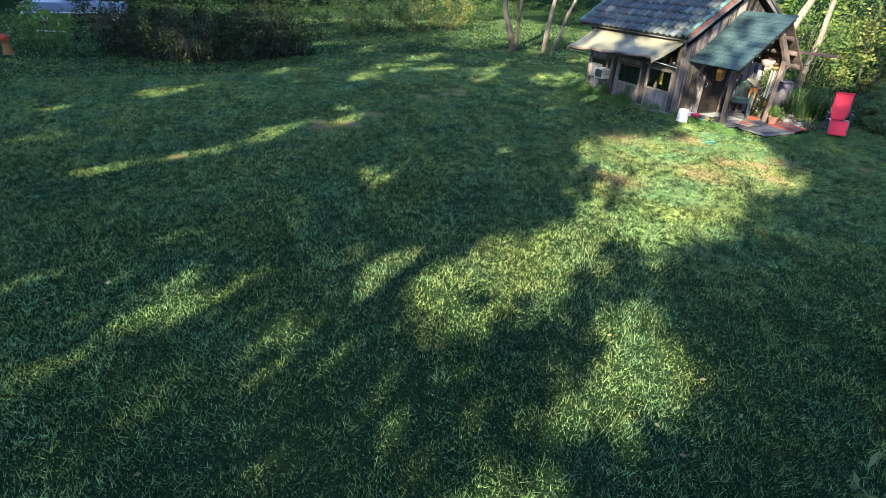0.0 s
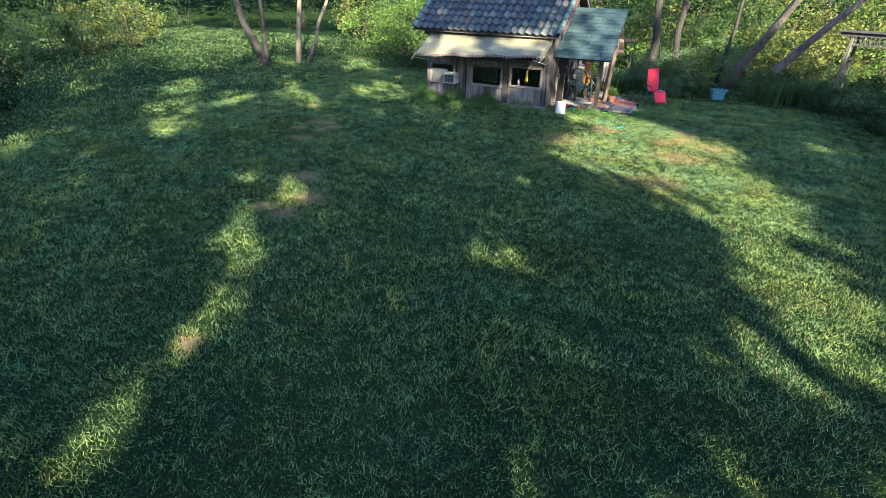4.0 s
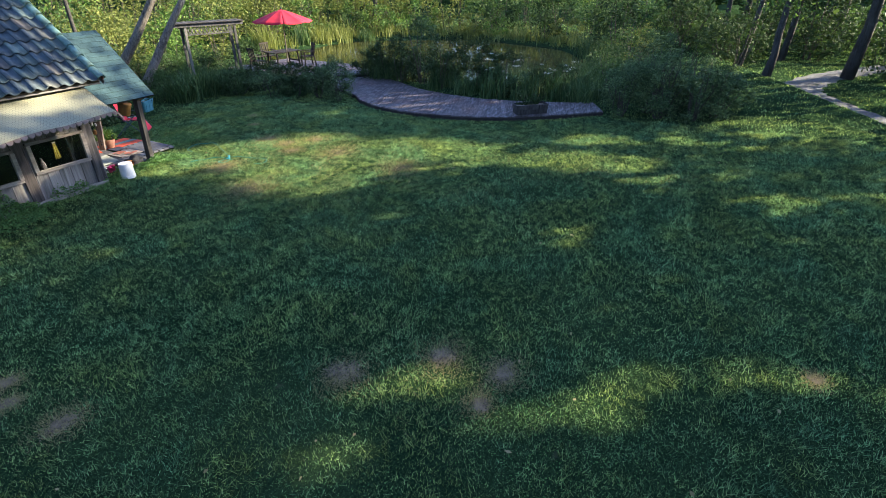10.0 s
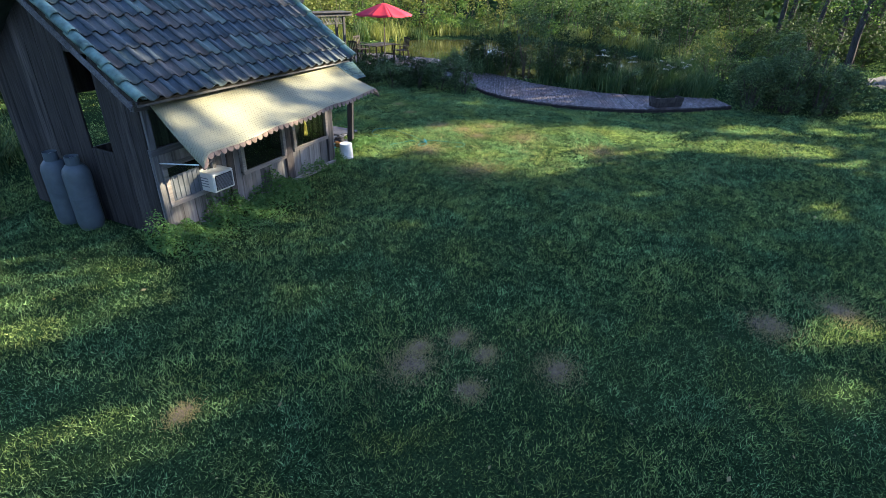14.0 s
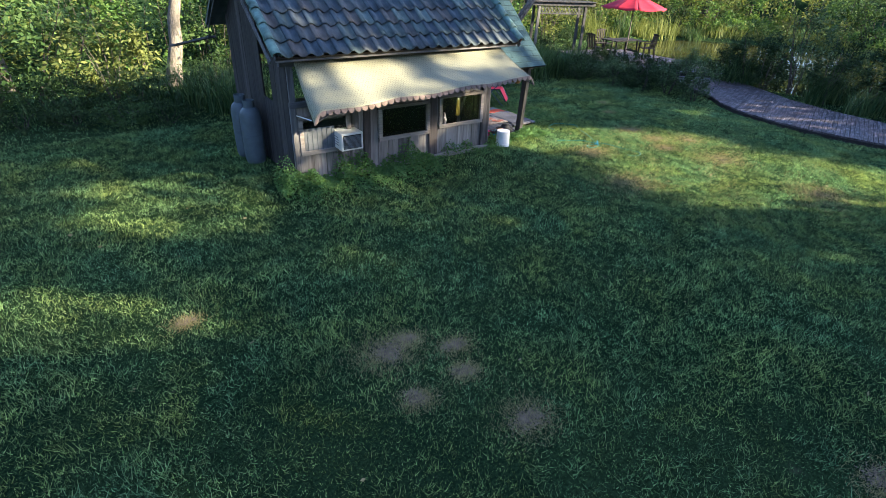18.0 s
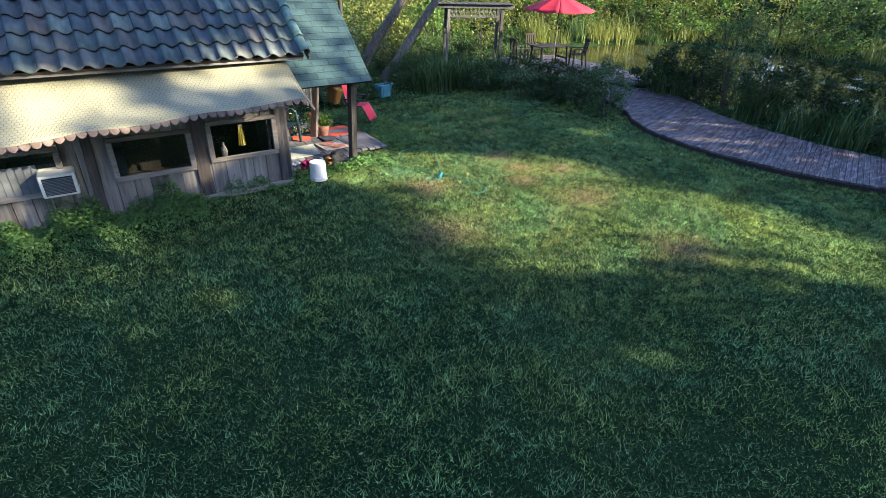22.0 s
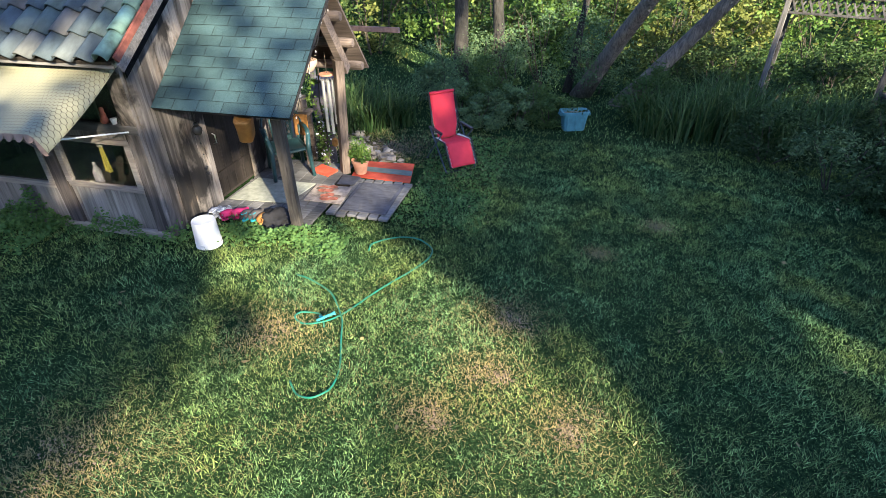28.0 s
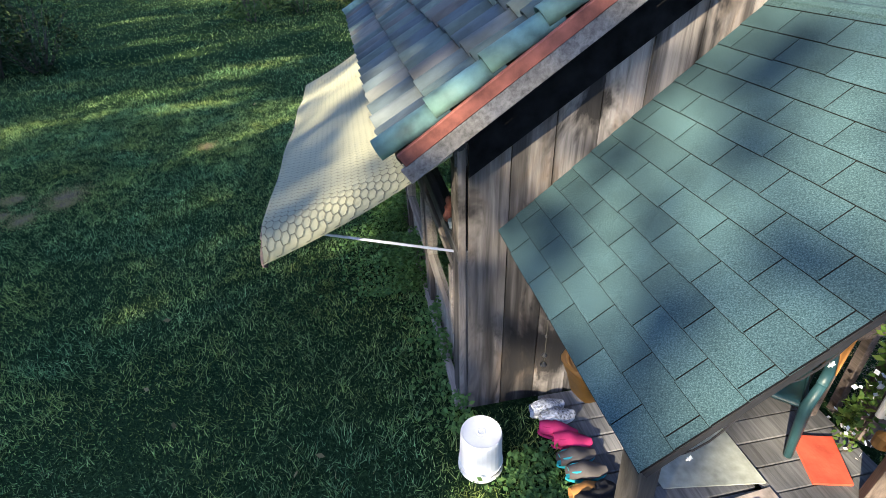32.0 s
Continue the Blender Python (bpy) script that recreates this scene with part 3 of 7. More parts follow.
def cabin_frame():
    """Studs, plates, sills and window frames of the front."""
    for x0, x1, w, z1, m in ((-4.14, -4.14, 0.1, 2.2, "post"), (-2.84, -2.8, 0.13, 1.45, "stud"), (-1.36, -1.42, 0.19, 1.45, "stud"), (-0.08, -0.1, 0.2, 2.2, "gable")):
        part("stud", box(bmesh.new(), ((x0 + x1) / 2, -0.035, z1 / 2 + 0.01), (w, 0.05, z1 - 0.02), pose(0, 0, 0, 0, math.degrees(math.atan2(x1 - x0, z1)), 0), 0.004), M[m], cabin, "weathered wall stud")
    part("top_rail", beam(bmesh.new(), (-4.2, -0.03, 1.42), (0.0, -0.03, 1.42), 0.07, 0.1), M["board_x"], cabin)
    part("eave_beam", beam(bmesh.new(), (-4.3, -0.03, 2.1), (-0.01, -0.03, 2.1), 0.09, 0.14), M["board_x"], cabin)
    part("sill_board", beam(bmesh.new(), (-4.2, -0.06, 0.05), (0.0, -0.06, 0.09), 0.06, 0.12), M["window_frame"], cabin)
    for s0, s1, z0, z1 in FRONT:
        x0, x1 = -CAB_W + s0, -CAB_W + s1
        win = part("window", beam(bmesh.new(), (x0, -0.045, z0 + 0.02), (x1, -0.045, z0 + 0.02), 0.05, 0.07), M["window_frame"], cabin, "pale weathered window frame with dark glass")
        part("window_frame", beam(bmesh.new(), (x0, -0.045, z1 - 0.02), (x1, -0.045, z1 - 0.02), 0.045, 0.06), M["window_frame"], win)
        part("window_frame", beam(bmesh.new(), (x0 + 0.03, -0.045, z0 + 0.05), (x0 + 0.03, -0.045, z1 - 0.05), 0.065, 0.075), M["window_frame"], win)
        part("window_frame", beam(bmesh.new(), (x1 - 0.03, -0.045, z0 + 0.05), (x1 - 0.03, -0.045, z1 - 0.05), 0.065, 0.075), M["window_frame"], win)
        pane = part("pane", box(bmesh.new(), ((x0 + x1) / 2, -0.03, (z0 + z1) / 2), (x1 - x0 - 0.08, 0.006, z1 - z0 - 0.08)), M["glass"], win)
        pane.visible_shadow = False
    for x0, x1 in ((-4.08, -2.9), (-2.74, -1.5), (-1.3, -0.12)):
        pane = part("pane", box(bmesh.new(), ((x0 + x1) / 2, 0.0, 1.75), (x1 - x0, 0.006, 0.56)), M["glass"], cabin, "dark upper pane under the awning")
        pane.visible_shadow = False
    for x in (-2.82, -1.4):
        part("stud", beam(bmesh.new(), (x, -0.01, 1.47), (x, -0.01, 2.04), 0.12, 0.06), M["post"], cabin)
    part("floor_slab", box(bmesh.new(), (-2.1, 1.65, 0.1), (4.1, 3.2, 0.06)), M["dark_wood"], cabin)
    # Added backdrop; its near-black colour stands for the room's shade behind the glass.
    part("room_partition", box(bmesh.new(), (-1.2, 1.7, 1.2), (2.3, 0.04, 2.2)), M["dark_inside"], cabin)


cabin_frame()


def tile_mesh():
    """One S-shaped clay tile with its own thickness; x across, y up the slope."""
    bm = bmesh.new()
    w, l, n = 0.232, 0.39, 10

    def f(u, v):
        x = (u - 0.5) * w * 1.04
        z = 0.034 * math.sin(u * math.tau * 1.0 + 0.4) + 0.006
        return Vector((x, (v - 0.5) * l, z - 0.022 * v))
    grid_sheet(bm, f, n, 2)
    thicken(bm, 0.014)
    me = bpy.data.meshes.new("tile")
    bm.to_mesh(me)
    bm.free()
    for p in me.polygons:
        p.use_smooth = True
    me.materials.append(M["tile"])
    return me


def barrel_mesh():
    """The rounded verge tile."""
    bm = bmesh.new()

    def f(u, v):
        a = math.pi * (u * 1.15 - 0.08)
        return Vector((-0.075 * math.cos(a), (v - 0.5) * 0.39, 0.07 * math.sin(a) - 0.022 * v))
    grid_sheet(bm, f, 8, 2)
    thicken(bm, 0.012)
    me = bpy.data.meshes.new("verge_tile")
    bm.to_mesh(me)
    bm.free()
    for p in me.polygons:
        p.use_smooth = True
    me.materials.append(M["verge"])
    return me


def cabin_roof():
    X0, X1 = -4.5, 0.34
    run = (RIDGE_Y - EAVE_Y) / math.cos(SLOPE)
    roof = part("roof", box(bmesh.new(), (0, 0, -0.03), (X1 - X0 - 0.12, run, 0.04)), M["dark_wood"], cabin, "weathered roof of glazed grey blue and green clay tiles")
    roof.matrix_basis = Matrix.Translation(((X0 + X1) / 2, (EAVE_Y + RIDGE_Y) / 2, (EAVE_Z + RIDGE_Z) / 2 - 0.03)) @ pose(0, 0, 0, math.degrees(SLOPE))
    tile, verge = tile_mesh(), barrel_mesh()
    rng = random.Random(11)
    cols, gap = 20, 0.232
    rows = 8
    step = (run - 0.02) / rows
    for r in range(rows):
        for c in range(cols + 2):
            me = verge if c in (0, cols + 1) else tile
            ob = new("tile", me)
            ob.parent = roof
            x = -(X1 - X0) / 2 + 0.07 + (c - 0.5) * gap if c else -(X1 - X0) / 2 + 0.05
            if c == cols + 1:
                x = (X1 - X0) / 2 - 0.05
            ob.matrix_basis = pose(x, -run / 2 + step * (r + 0.5) + rng.uniform(-0.006, 0.006), 0.045 + (0.02 if me is verge else 0), rng.uniform(-1, 1) - 2.0, rng.uniform(-1.2, 1.2), rng.uniform(-0.8, 0.8))
    back = part("back_roof", box(bmesh.new(), (0, 0, 0), (X1 - X0, run, 0.07)), M["tile"], cabin, "far slope of the tiled roof")
    back.matrix_basis = Matrix.Translation(((X0 + X1) / 2, 2 * RIDGE_Y - (EAVE_Y + RIDGE_Y) / 2, (EAVE_Z + RIDGE_Z) / 2)) @ pose(0, 0, 0, -math.degrees(SLOPE))
    part("ridge_tile", tube(bmesh.new(), [(X0, RIDGE_Y, RIDGE_Z + 0.0), (X1, RIDGE_Y, RIDGE_Z + 0.0)], 0.1, 10), M["tile"], roof.parent)
    for x, nm in ((X1 - 0.0, "verge_trim"), (X0 + 0.0, "verge_trim")):
        if x > 0:
            part(nm, beam(bmesh.new(), (x + 0.03 * (1 if x > 0 else -1), EAVE_Y + 0.02, EAVE_Z - 0.015), (x + 0.03 * (1 if x > 0 else -1), RIDGE_Y, RIDGE_Z - 0.035), 0.03, 0.07), M["trim_rust"], cabin, "rust red verge strip")
        e = 1 if x > 0 else -1
        part("barge_board", beam(bmesh.new(), (x + 0.03 * e, EAVE_Y + 0.04, EAVE_Z - 0.1), (x + 0.03 * e, RIDGE_Y, RIDGE_Z - 0.128), 0.022, 0.09), M["barge"], cabin, "pale lilac grey barge board")
        part("barge_board", beam(bmesh.new(), (x - 0.06 * (1 if x > 0 else -1), 2 * RIDGE_Y - EAVE_Y + 0.1, EAVE_Z - 0.05), (x - 0.06 * (1 if x > 0 else -1), RIDGE_Y, RIDGE_Z - 0.1), 0.03, 0.13), M["board_x"], cabin)
    # Black strip on the gable: the overhang's shade put in as a sheet.
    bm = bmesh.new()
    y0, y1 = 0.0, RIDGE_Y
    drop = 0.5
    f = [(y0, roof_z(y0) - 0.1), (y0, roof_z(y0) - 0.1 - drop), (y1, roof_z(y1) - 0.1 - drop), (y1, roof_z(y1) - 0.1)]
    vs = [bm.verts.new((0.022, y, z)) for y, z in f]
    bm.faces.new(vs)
    part("felt_strip", thicken(bm, 0.006), M["joint_shade_black"], cabin, "black strip of painted shade under the verge")
    part("back_eave_board", beam(bmesh.new(), (-4.56, 3.1, 2.1), (-4.85, 6.07, 1.54), 0.14, 0.04), M["board_x"], cabin, "long grey board under the rear verge")
    part("fascia", beam(bmesh.new(), (X0 + 0.05, EAVE_Y + 0.06, EAVE_Z - 0.07), (X1 - 0.05, EAVE_Y + 0.06, EAVE_Z - 0.07), 0.03, 0.08), M["board_x"], cabin)


cabin_roof()


def awning():
    th = thing("awning", (0, 0, 0), label="faded cream cloth awning with a dark trellis print over the windows", category="awning")
    A0, A1 = Vector((-4.1, -0.1, 2.15)), Vector((0.1, -0.1, 2.2))
    B0, B1 = Vector((-4.22, -1.08, 1.55)), Vector((0.13, -1.19, 1.79))

    def f(u, v):
        e = max(0.0, (abs(u - 0.5) - 0.455) / 0.045)
        p = A0.lerp(A1, 0.5 + (u - 0.5) * (1 - 0.012 * e)).lerp(B0.lerp(B1, 0.5 + (u - 0.5) * (1 - 0.012 * e)), v)
        p.z -= 0.17 * e * e * (0.35 + 0.65 * v)
        sag = -0.035 * math.sin(math.pi * v) - 0.02 * abs(math.sin(u * math.pi * 3)) * v + 0.01 * math.sin(u * 23) * v
        return p + Vector((0, 0, sag))
    part("cloth", thicken(grid_sheet(bmesh.new(), f, 88, 14), 0.006), M["awning"], th, smooth=True)
    # the trellis print, one net of cells on the cloth
    bm = bmesh.new()
    nu, nv = 84, 26
    for j in range(nv):
        for i in range(nu):
            def at(a, b):
                u, w = a / nu, b / nv
                return f(min(1, max(0, u)), min(1, max(0, w))) + Vector((0, -0.006, 0.009))
            o = 0.5 * (j % 2)
            p = [at(i + o, j), at(i + o + 0.5, j + 0.33), at(i + o + 0.5, j + 1.0)]
            q = at(i + o - 0.5, j + 0.33)
            for a, b in ((p[0], p[1]), (p[1], p[2]), (p[0], q)):
                d = b - a
                if d.length < 1e-5:
                    continue
                s = d.cross(Vector((0, -0.5, 0.8))).normalized() * (0.0026 if i > 79 else 0.0014)
                bm.faces.new([bm.verts.new(x) for x in (a - s, a + s, b + s, b - s)])
    part("trellis_print", bm, M["print"], th, "dark trellis pattern")
    # scalloped valance
    bm = bmesh.new()
    n = 38
    for k in range(n):
        for i in range(8):
            u0, u1 = (k + i / 8) / n, (k + (i + 1) / 8) / n
            d0, d1 = 0.02 + 0.05 * math.sin(math.pi * i / 8) ** 0.7, 0.02 + 0.05 * math.sin(math.pi * (i + 1) / 8) ** 0.7
            a, b = f(u0, 1), f(u1, 1)
            bm.faces.new([bm.verts.new(x) for x in (a, b, b - Vector((0, 0.45 * (d1 - 0.02), d1)), a - Vector((0, 0.45 * (d0 - 0.02), d0)))])
    bmesh.ops.remove_doubles(bm, verts=bm.verts, dist=0.0005)
    part("valance", thicken(bm, 0.005), M["scallop"], th, "dull red scalloped valance")
    for u in (0.0, 1.0):
        p = f(u, 1)
        x = -0.12 if u else -4.1
        part("arm", tube(bmesh.new(), [(x, -0.05, 1.4 if u else 1.25), (x - 0.1, -1.0, 1.62 if u else 1.42)], 0.009, 8), M["white_plastic"], th, "thin white awning rod")
    part("front_bar", tube(bmesh.new(), [f(i / 12, 1) + Vector((0, 0.01, -0.012)) for i in range(13)], 0.012, 8), M["black_metal"], th)
    part("roller", tube(bmesh.new(), [A0 + Vector((0, 0.03, 0)), A1 + Vector((0, 0.03, 0))], 0.035, 10), M["black_metal"], th)


awning()


def air_conditioner():
    th = thing("air_conditioner", (-3.24, -0.12, 0.6), 0, "white window air conditioner with a grey grille in the wall", "air conditioner")
    part("casing", box(bmesh.new(), (0, 0, 0.155), (0.42, 0.38, 0.31), None, 0.015), M["ac_body"], th)
    grille = part("grille", box(bmesh.new(), (0, -0.194, 0.155), (0.34, 0.012, 0.24), None, 0.004), M["black_metal"], th, "dark louvred grille")
    for k in range(11):
        part("slat", box(bmesh.new(), (0, -0.202, 0.055 + k * 0.02), (0.33, 0.012, 0.008), pose(0, 0, 0, 30)), M["ac_grille"], grille)
    for s in (-1, 1):
        for k in range(4):
            part("vent", box(bmesh.new(), (s * 0.212, 0.02, 0.09 + k * 0.045), (0.006, 0.2, 0.012)), M["ac_grille"], th)


air_conditioner()
# Added panel: the pale reflection in this pane is built as a sheet.
panel_thing = thing("reflection_panel", (-3.72, -0.03, 0.78), 0, "pale panel standing for the glass reflection beside the air conditioner", "window panel")
part("sheet", box(bmesh.new(), (0, 0, 0.02), (0.56, 0.012, 0.4), None, 0.003), M["ac_grille"], panel_thing)
for k in range(6):
    part("fold", box(bmesh.new(), (-0.22 + k * 0.088, -0.008, 0), (0.008, 0.008, 0.4)), M["tank"], panel_thing)


def gas_tank(at, label):
    th = thing("gas_tank", at, 0, label, "gas tank", "gas tanks beside the cabin")
    prof = [(0.12, 0.0), (0.16, 0.02), (0.185, 0.1), (0.19, 0.2), (0.19, 0.92), (0.17, 1.0), (0.12, 1.06), (0.05, 1.08)]
    part("body", lathe(bmesh.new(), prof, n=24), M["tank"], th, smooth=True)
    part("foot_ring", lathe(bmesh.new(), [(0.16, -0.03), (0.165, 0.03), (0.15, 0.03)], n=20), M["tank"], th)
    part("collar", lathe(bmesh.new(), [(0.1, 1.05), (0.1, 1.2), (0.095, 1.2), (0.095, 1.05)], n=18, cap_bottom=False, cap_top=False), M["tank"], th)
    part("valve", lathe(bmesh.new(), [(0.02, 1.07), (0.02, 1.14), (0.035, 1.14), (0.035, 1.17)], n=10), M["chrome"], th)
    part("weld_band", lathe(bmesh.new(), [(0.191, 0.55), (0.194, 0.555), (0.194, 0.575), (0.191, 0.58)], n=24, cap_bottom=False, cap_top=False), M["tank"], th)


gas_tank((-4.47, 1.42, 0.03), "tall grey steel gas cylinder against the gable")
gas_tank((-4.5, 1.9, 0.03), "second tall grey gas cylinder beside the first")

# ---- porch ----
PR_Y, PR_Z, PE_Y, PE_Z, PX0, PX1 = 1.65, 2.82, 0.2, 1.6, 0.03, 1.72
P_SLOPE = math.atan2(PR_Z - PE_Z, PR_Y - PE_Y)
porch = thing("porch", label="open porch with a green shingled gable roof on log posts", category="porch")


def shingle_mesh(w, l):
    bm = bmesh.new()
    box(bm, (0, 0, 0), (w - 0.006, l, 0.009))
    box(bm, (0, -l / 2 - 0.0011, -0.001), (w - 0.002, 0.0022, 0.006))
    box(bm, (w / 2 - 0.0015, -l / 2 + 0.075, 0.0005), (0.003, 0.14, 0.006))
    me = bpy.data.meshes.new("shingle")
    bm.to_mesh(me)
    bm.free()
    me.materials.append(M["shingle"])
    me.materials.append(M["joint_shade_black"])
    for f in list(me.polygons)[6:]:
        f.material_index = 1
    return me


def porch_roof():
    run = (PR_Y - PE_Y) / math.cos(P_SLOPE)
    roof = part("roof", box(bmesh.new(), (0, 0, -0.015), (PX1 - PX0, run, 0.025)), M["cloth_black"], porch, "green asphalt shingle roof slope")
    roof.matrix_basis = Matrix.Translation(((PX0 + PX1) / 2, (PE_Y + PR_Y) / 2, (PE_Z + PR_Z) / 2)) @ pose(0, 0, 0, math.degrees(P_SLOPE))
    tab, exp = 0.305, 0.142
    rng = random.Random(2)
    n = int(run / exp) + 1
    cache = {}
    W = PX1 - PX0
    for r in range(n):
        y = -run / 2 + exp * (r + 0.5)
        x = -W / 2 - (tab / 2 if r % 2 else 0.0) - 0.04
        while x < W / 2 - 0.01:
            a, b = max(x, -W / 2), min(x + tab, W / 2)
            if b - a > 0.03:
                key = round(b - a, 3)
                me = cache.setdefault(key, shingle_mesh(b - a, 0.2))
                ob = new("shingle", me)
                ob.parent = roof
                ob.matrix_basis = pose((a + b) / 2, y + 0.02 + rng.uniform(-0.003, 0.003), 0.013 + 0.0006 * rng.random(), -2.1, 0, rng.uniform(-0.3, 0.3))
            x += tab
    fall = math.degrees(math.atan2(1.3, 1.1))
    back = part("back_roof", box(bmesh.new(), (0, 0, 0), (1.56, 1.7, 0.03)), M["rafter"], porch, "boarded far slope of the porch roof")
    back.matrix_basis = Matrix.Translation((0.03 + 0.78, 1.66 + 0.55 + 0.03, 2.8 - 0.65 + 0.04)) @ pose(0, 0, 0, -fall)
    lining = part("lining", box(bmesh.new(), (0, 0, 0), (1.3, 1.6, 0.02)), M["dark_wood"], porch, "dark boarded underside of the porch roof")
    lining.matrix_basis = Matrix.Translation((0.7, 1.66 + 0.55, 2.8 - 0.65 + 0.005)) @ pose(0, 0, 0, -fall)
    part("ridge_cap", tube(bmesh.new(), [(PX0, PR_Y, PR_Z - 0.005), (PX1, PR_Y, PR_Z - 0.005)], 0.04, 8), M["shingle"], porch)


porch_roof()


def porch_frame():
    part("post", beam(bmesh.new(), (1.4, 0.5, 0.1), (1.42, 0.42, 1.66), 0.12, 0.12), M["post_dark"], porch, "weathered square porch post")
    part("post", beam(bmesh.new(), (1.29, 2.26, 0.08), (1.43, 2.12, 1.78), 0.12, 0.12), M["post_brown"], porch, "brown porch post")
    part("tie_beam", beam(bmesh.new(), (1.42, 0.35, 1.66), (0.02, 0.35, 1.66), 0.09, 0.1), M["rafter"], porch)
    for y0, z0, y1, z1 in ((0.3, 1.62, 1.62, 2.72), (2.3, 1.66, 1.56, 2.68)):
        part("rafter", beam(bmesh.new(), (1.45, y0, z0 - 0.05), (1.45, y1, z1 - 0.05), 0.1, 0.14), M["rafter"], porch, "brown gable rafter")
    for y, z in ((1.92, 2.35), (2.23, 1.98), (2.5, 1.63)):
        part("purlin", tube(bmesh.new(), [(0.9, y, z), (1.3, y, z), (1.56, y, z), (1.62, y, z)], [0.058, 0.064, 0.064, 0.055], 10), M["rafter"], porch, "round log purlin")
    for y, z in ((0.75, 1.98), (1.15, 2.3)):
        part("purlin", tube(bmesh.new(), [(0.05, y, z), (1.66, y, z)], 0.05, 10), M["rafter"], porch)


porch_frame()


def porch_floor():
    th = thing("porch_floor", label="weathered plank porch floor close to the grass", category="porch floor", kind="structure")
    rng = random.Random(4)
    def row(x0, x1, y0, y1, z, width, gap, thick):
        n = round((x1 - x0) / width)
        w = (x1 - x0) / n
        for k in range(n):
            a, b = y0 + rng.uniform(-0.02, 0.02), y1 + rng.uniform(-0.015, 0.015)
            ob = part("plank", box(bmesh.new(), (0, 0, 0), (w - gap, b - a, thick), None, 0.005), M["porch_deck"], th)
            ob.matrix_basis = pose(x0 + (k + 0.5) * w, (a + b) / 2, z + rng.uniform(-0.004, 0.004), 0, 0, rng.uniform(-0.4, 0.4))
    row(0.03, 1.5, 0.56, 1.66, 0.072, 0.15, 0.01, 0.035)
    row(0.03, 1.3, 1.73, 2.52, 0.082, 0.17, 0.007, 0.035)
    row(1.52, 2.42, 0.99, 2.12, 0.055, 0.15, 0.028, 0.04)
    part("plank", beam(bmesh.new(), (0.03, 1.66, 0.082), (1.36, 1.735, 0.082), 0.05, 0.035), M["porch_deck"], th, "narrow board across the porch floor")
    for y in (0.75, 1.5, 1.95):
        part("joist", beam(bmesh.new(), (0.1, y, 0.02), (2.38 if y > 1 else 1.45, y, 0.02), 0.08, 0.05), M["dark_wood"], th)


porch_floor()


def rug(name, pts, material, label, z, t=0.01, category="rug"):
    """A mat laid on four corners."""
    c = sum((Vector((*p, 0)) for p in pts), Vector()) / 4
    p = [Vector((*q, 0)) - c for q in pts]
    bm = bmesh.new()
    grid_sheet(bm, lambda u, v: p[0].lerp(p[1], u).lerp(p[3].lerp(p[2], u), v) + Vector((0, 0, 0.003 * math.sin(u * 9) * math.sin(v * 7))), 10, 10)
    thicken(bm, -t)
    ob = mesh_object(name, bm, M[material])
    ob.location = (c.x, c.y, z)
    return tagged(ob, label, category)


# ---- things on the porch ----
rug("door_rug", [(0.1, 1.0), (0.95, 1.06), (1.05, 1.72), (0.12, 1.72)], "rug_cream", "worn cream rug on the porch boards", 0.1)
rug("floral_rug", [(1.12, 1.2), (1.67, 1.2), (1.62, 1.73), (1.08, 1.72)], "rug_flower", "faded rug with red flowers on the porch boards", 0.1)
rug("rubber_mat", [(1.71, 1.08), (2.35, 1.08), (2.32, 2.01), (1.65, 1.93)], "rug_grey", "dark grey rubber mat on the planks", 0.082, 0.012, "mat")
rug("red_mat", [(1.42, 2.17), (2.36, 2.14), (2.22, 2.84), (1.33, 2.76)], "rug_red", "long red mat with a grey green stripe", 0.06, 0.012, "mat")
rug("red_cushion", [(0.77, 2.13), (1.12, 2.0), (1.18, 2.24), (0.84, 2.4)], "rug_red", "small square red pad under the chair", 0.1, 0.02, "pad")
rug("slate_tile", [(1.36, 1.79), (1.61, 1.82), (1.61, 2.08), (1.32, 2.12)], "rug_grey", "grey slate tile beside the pot", 0.1, 0.015, "tile")


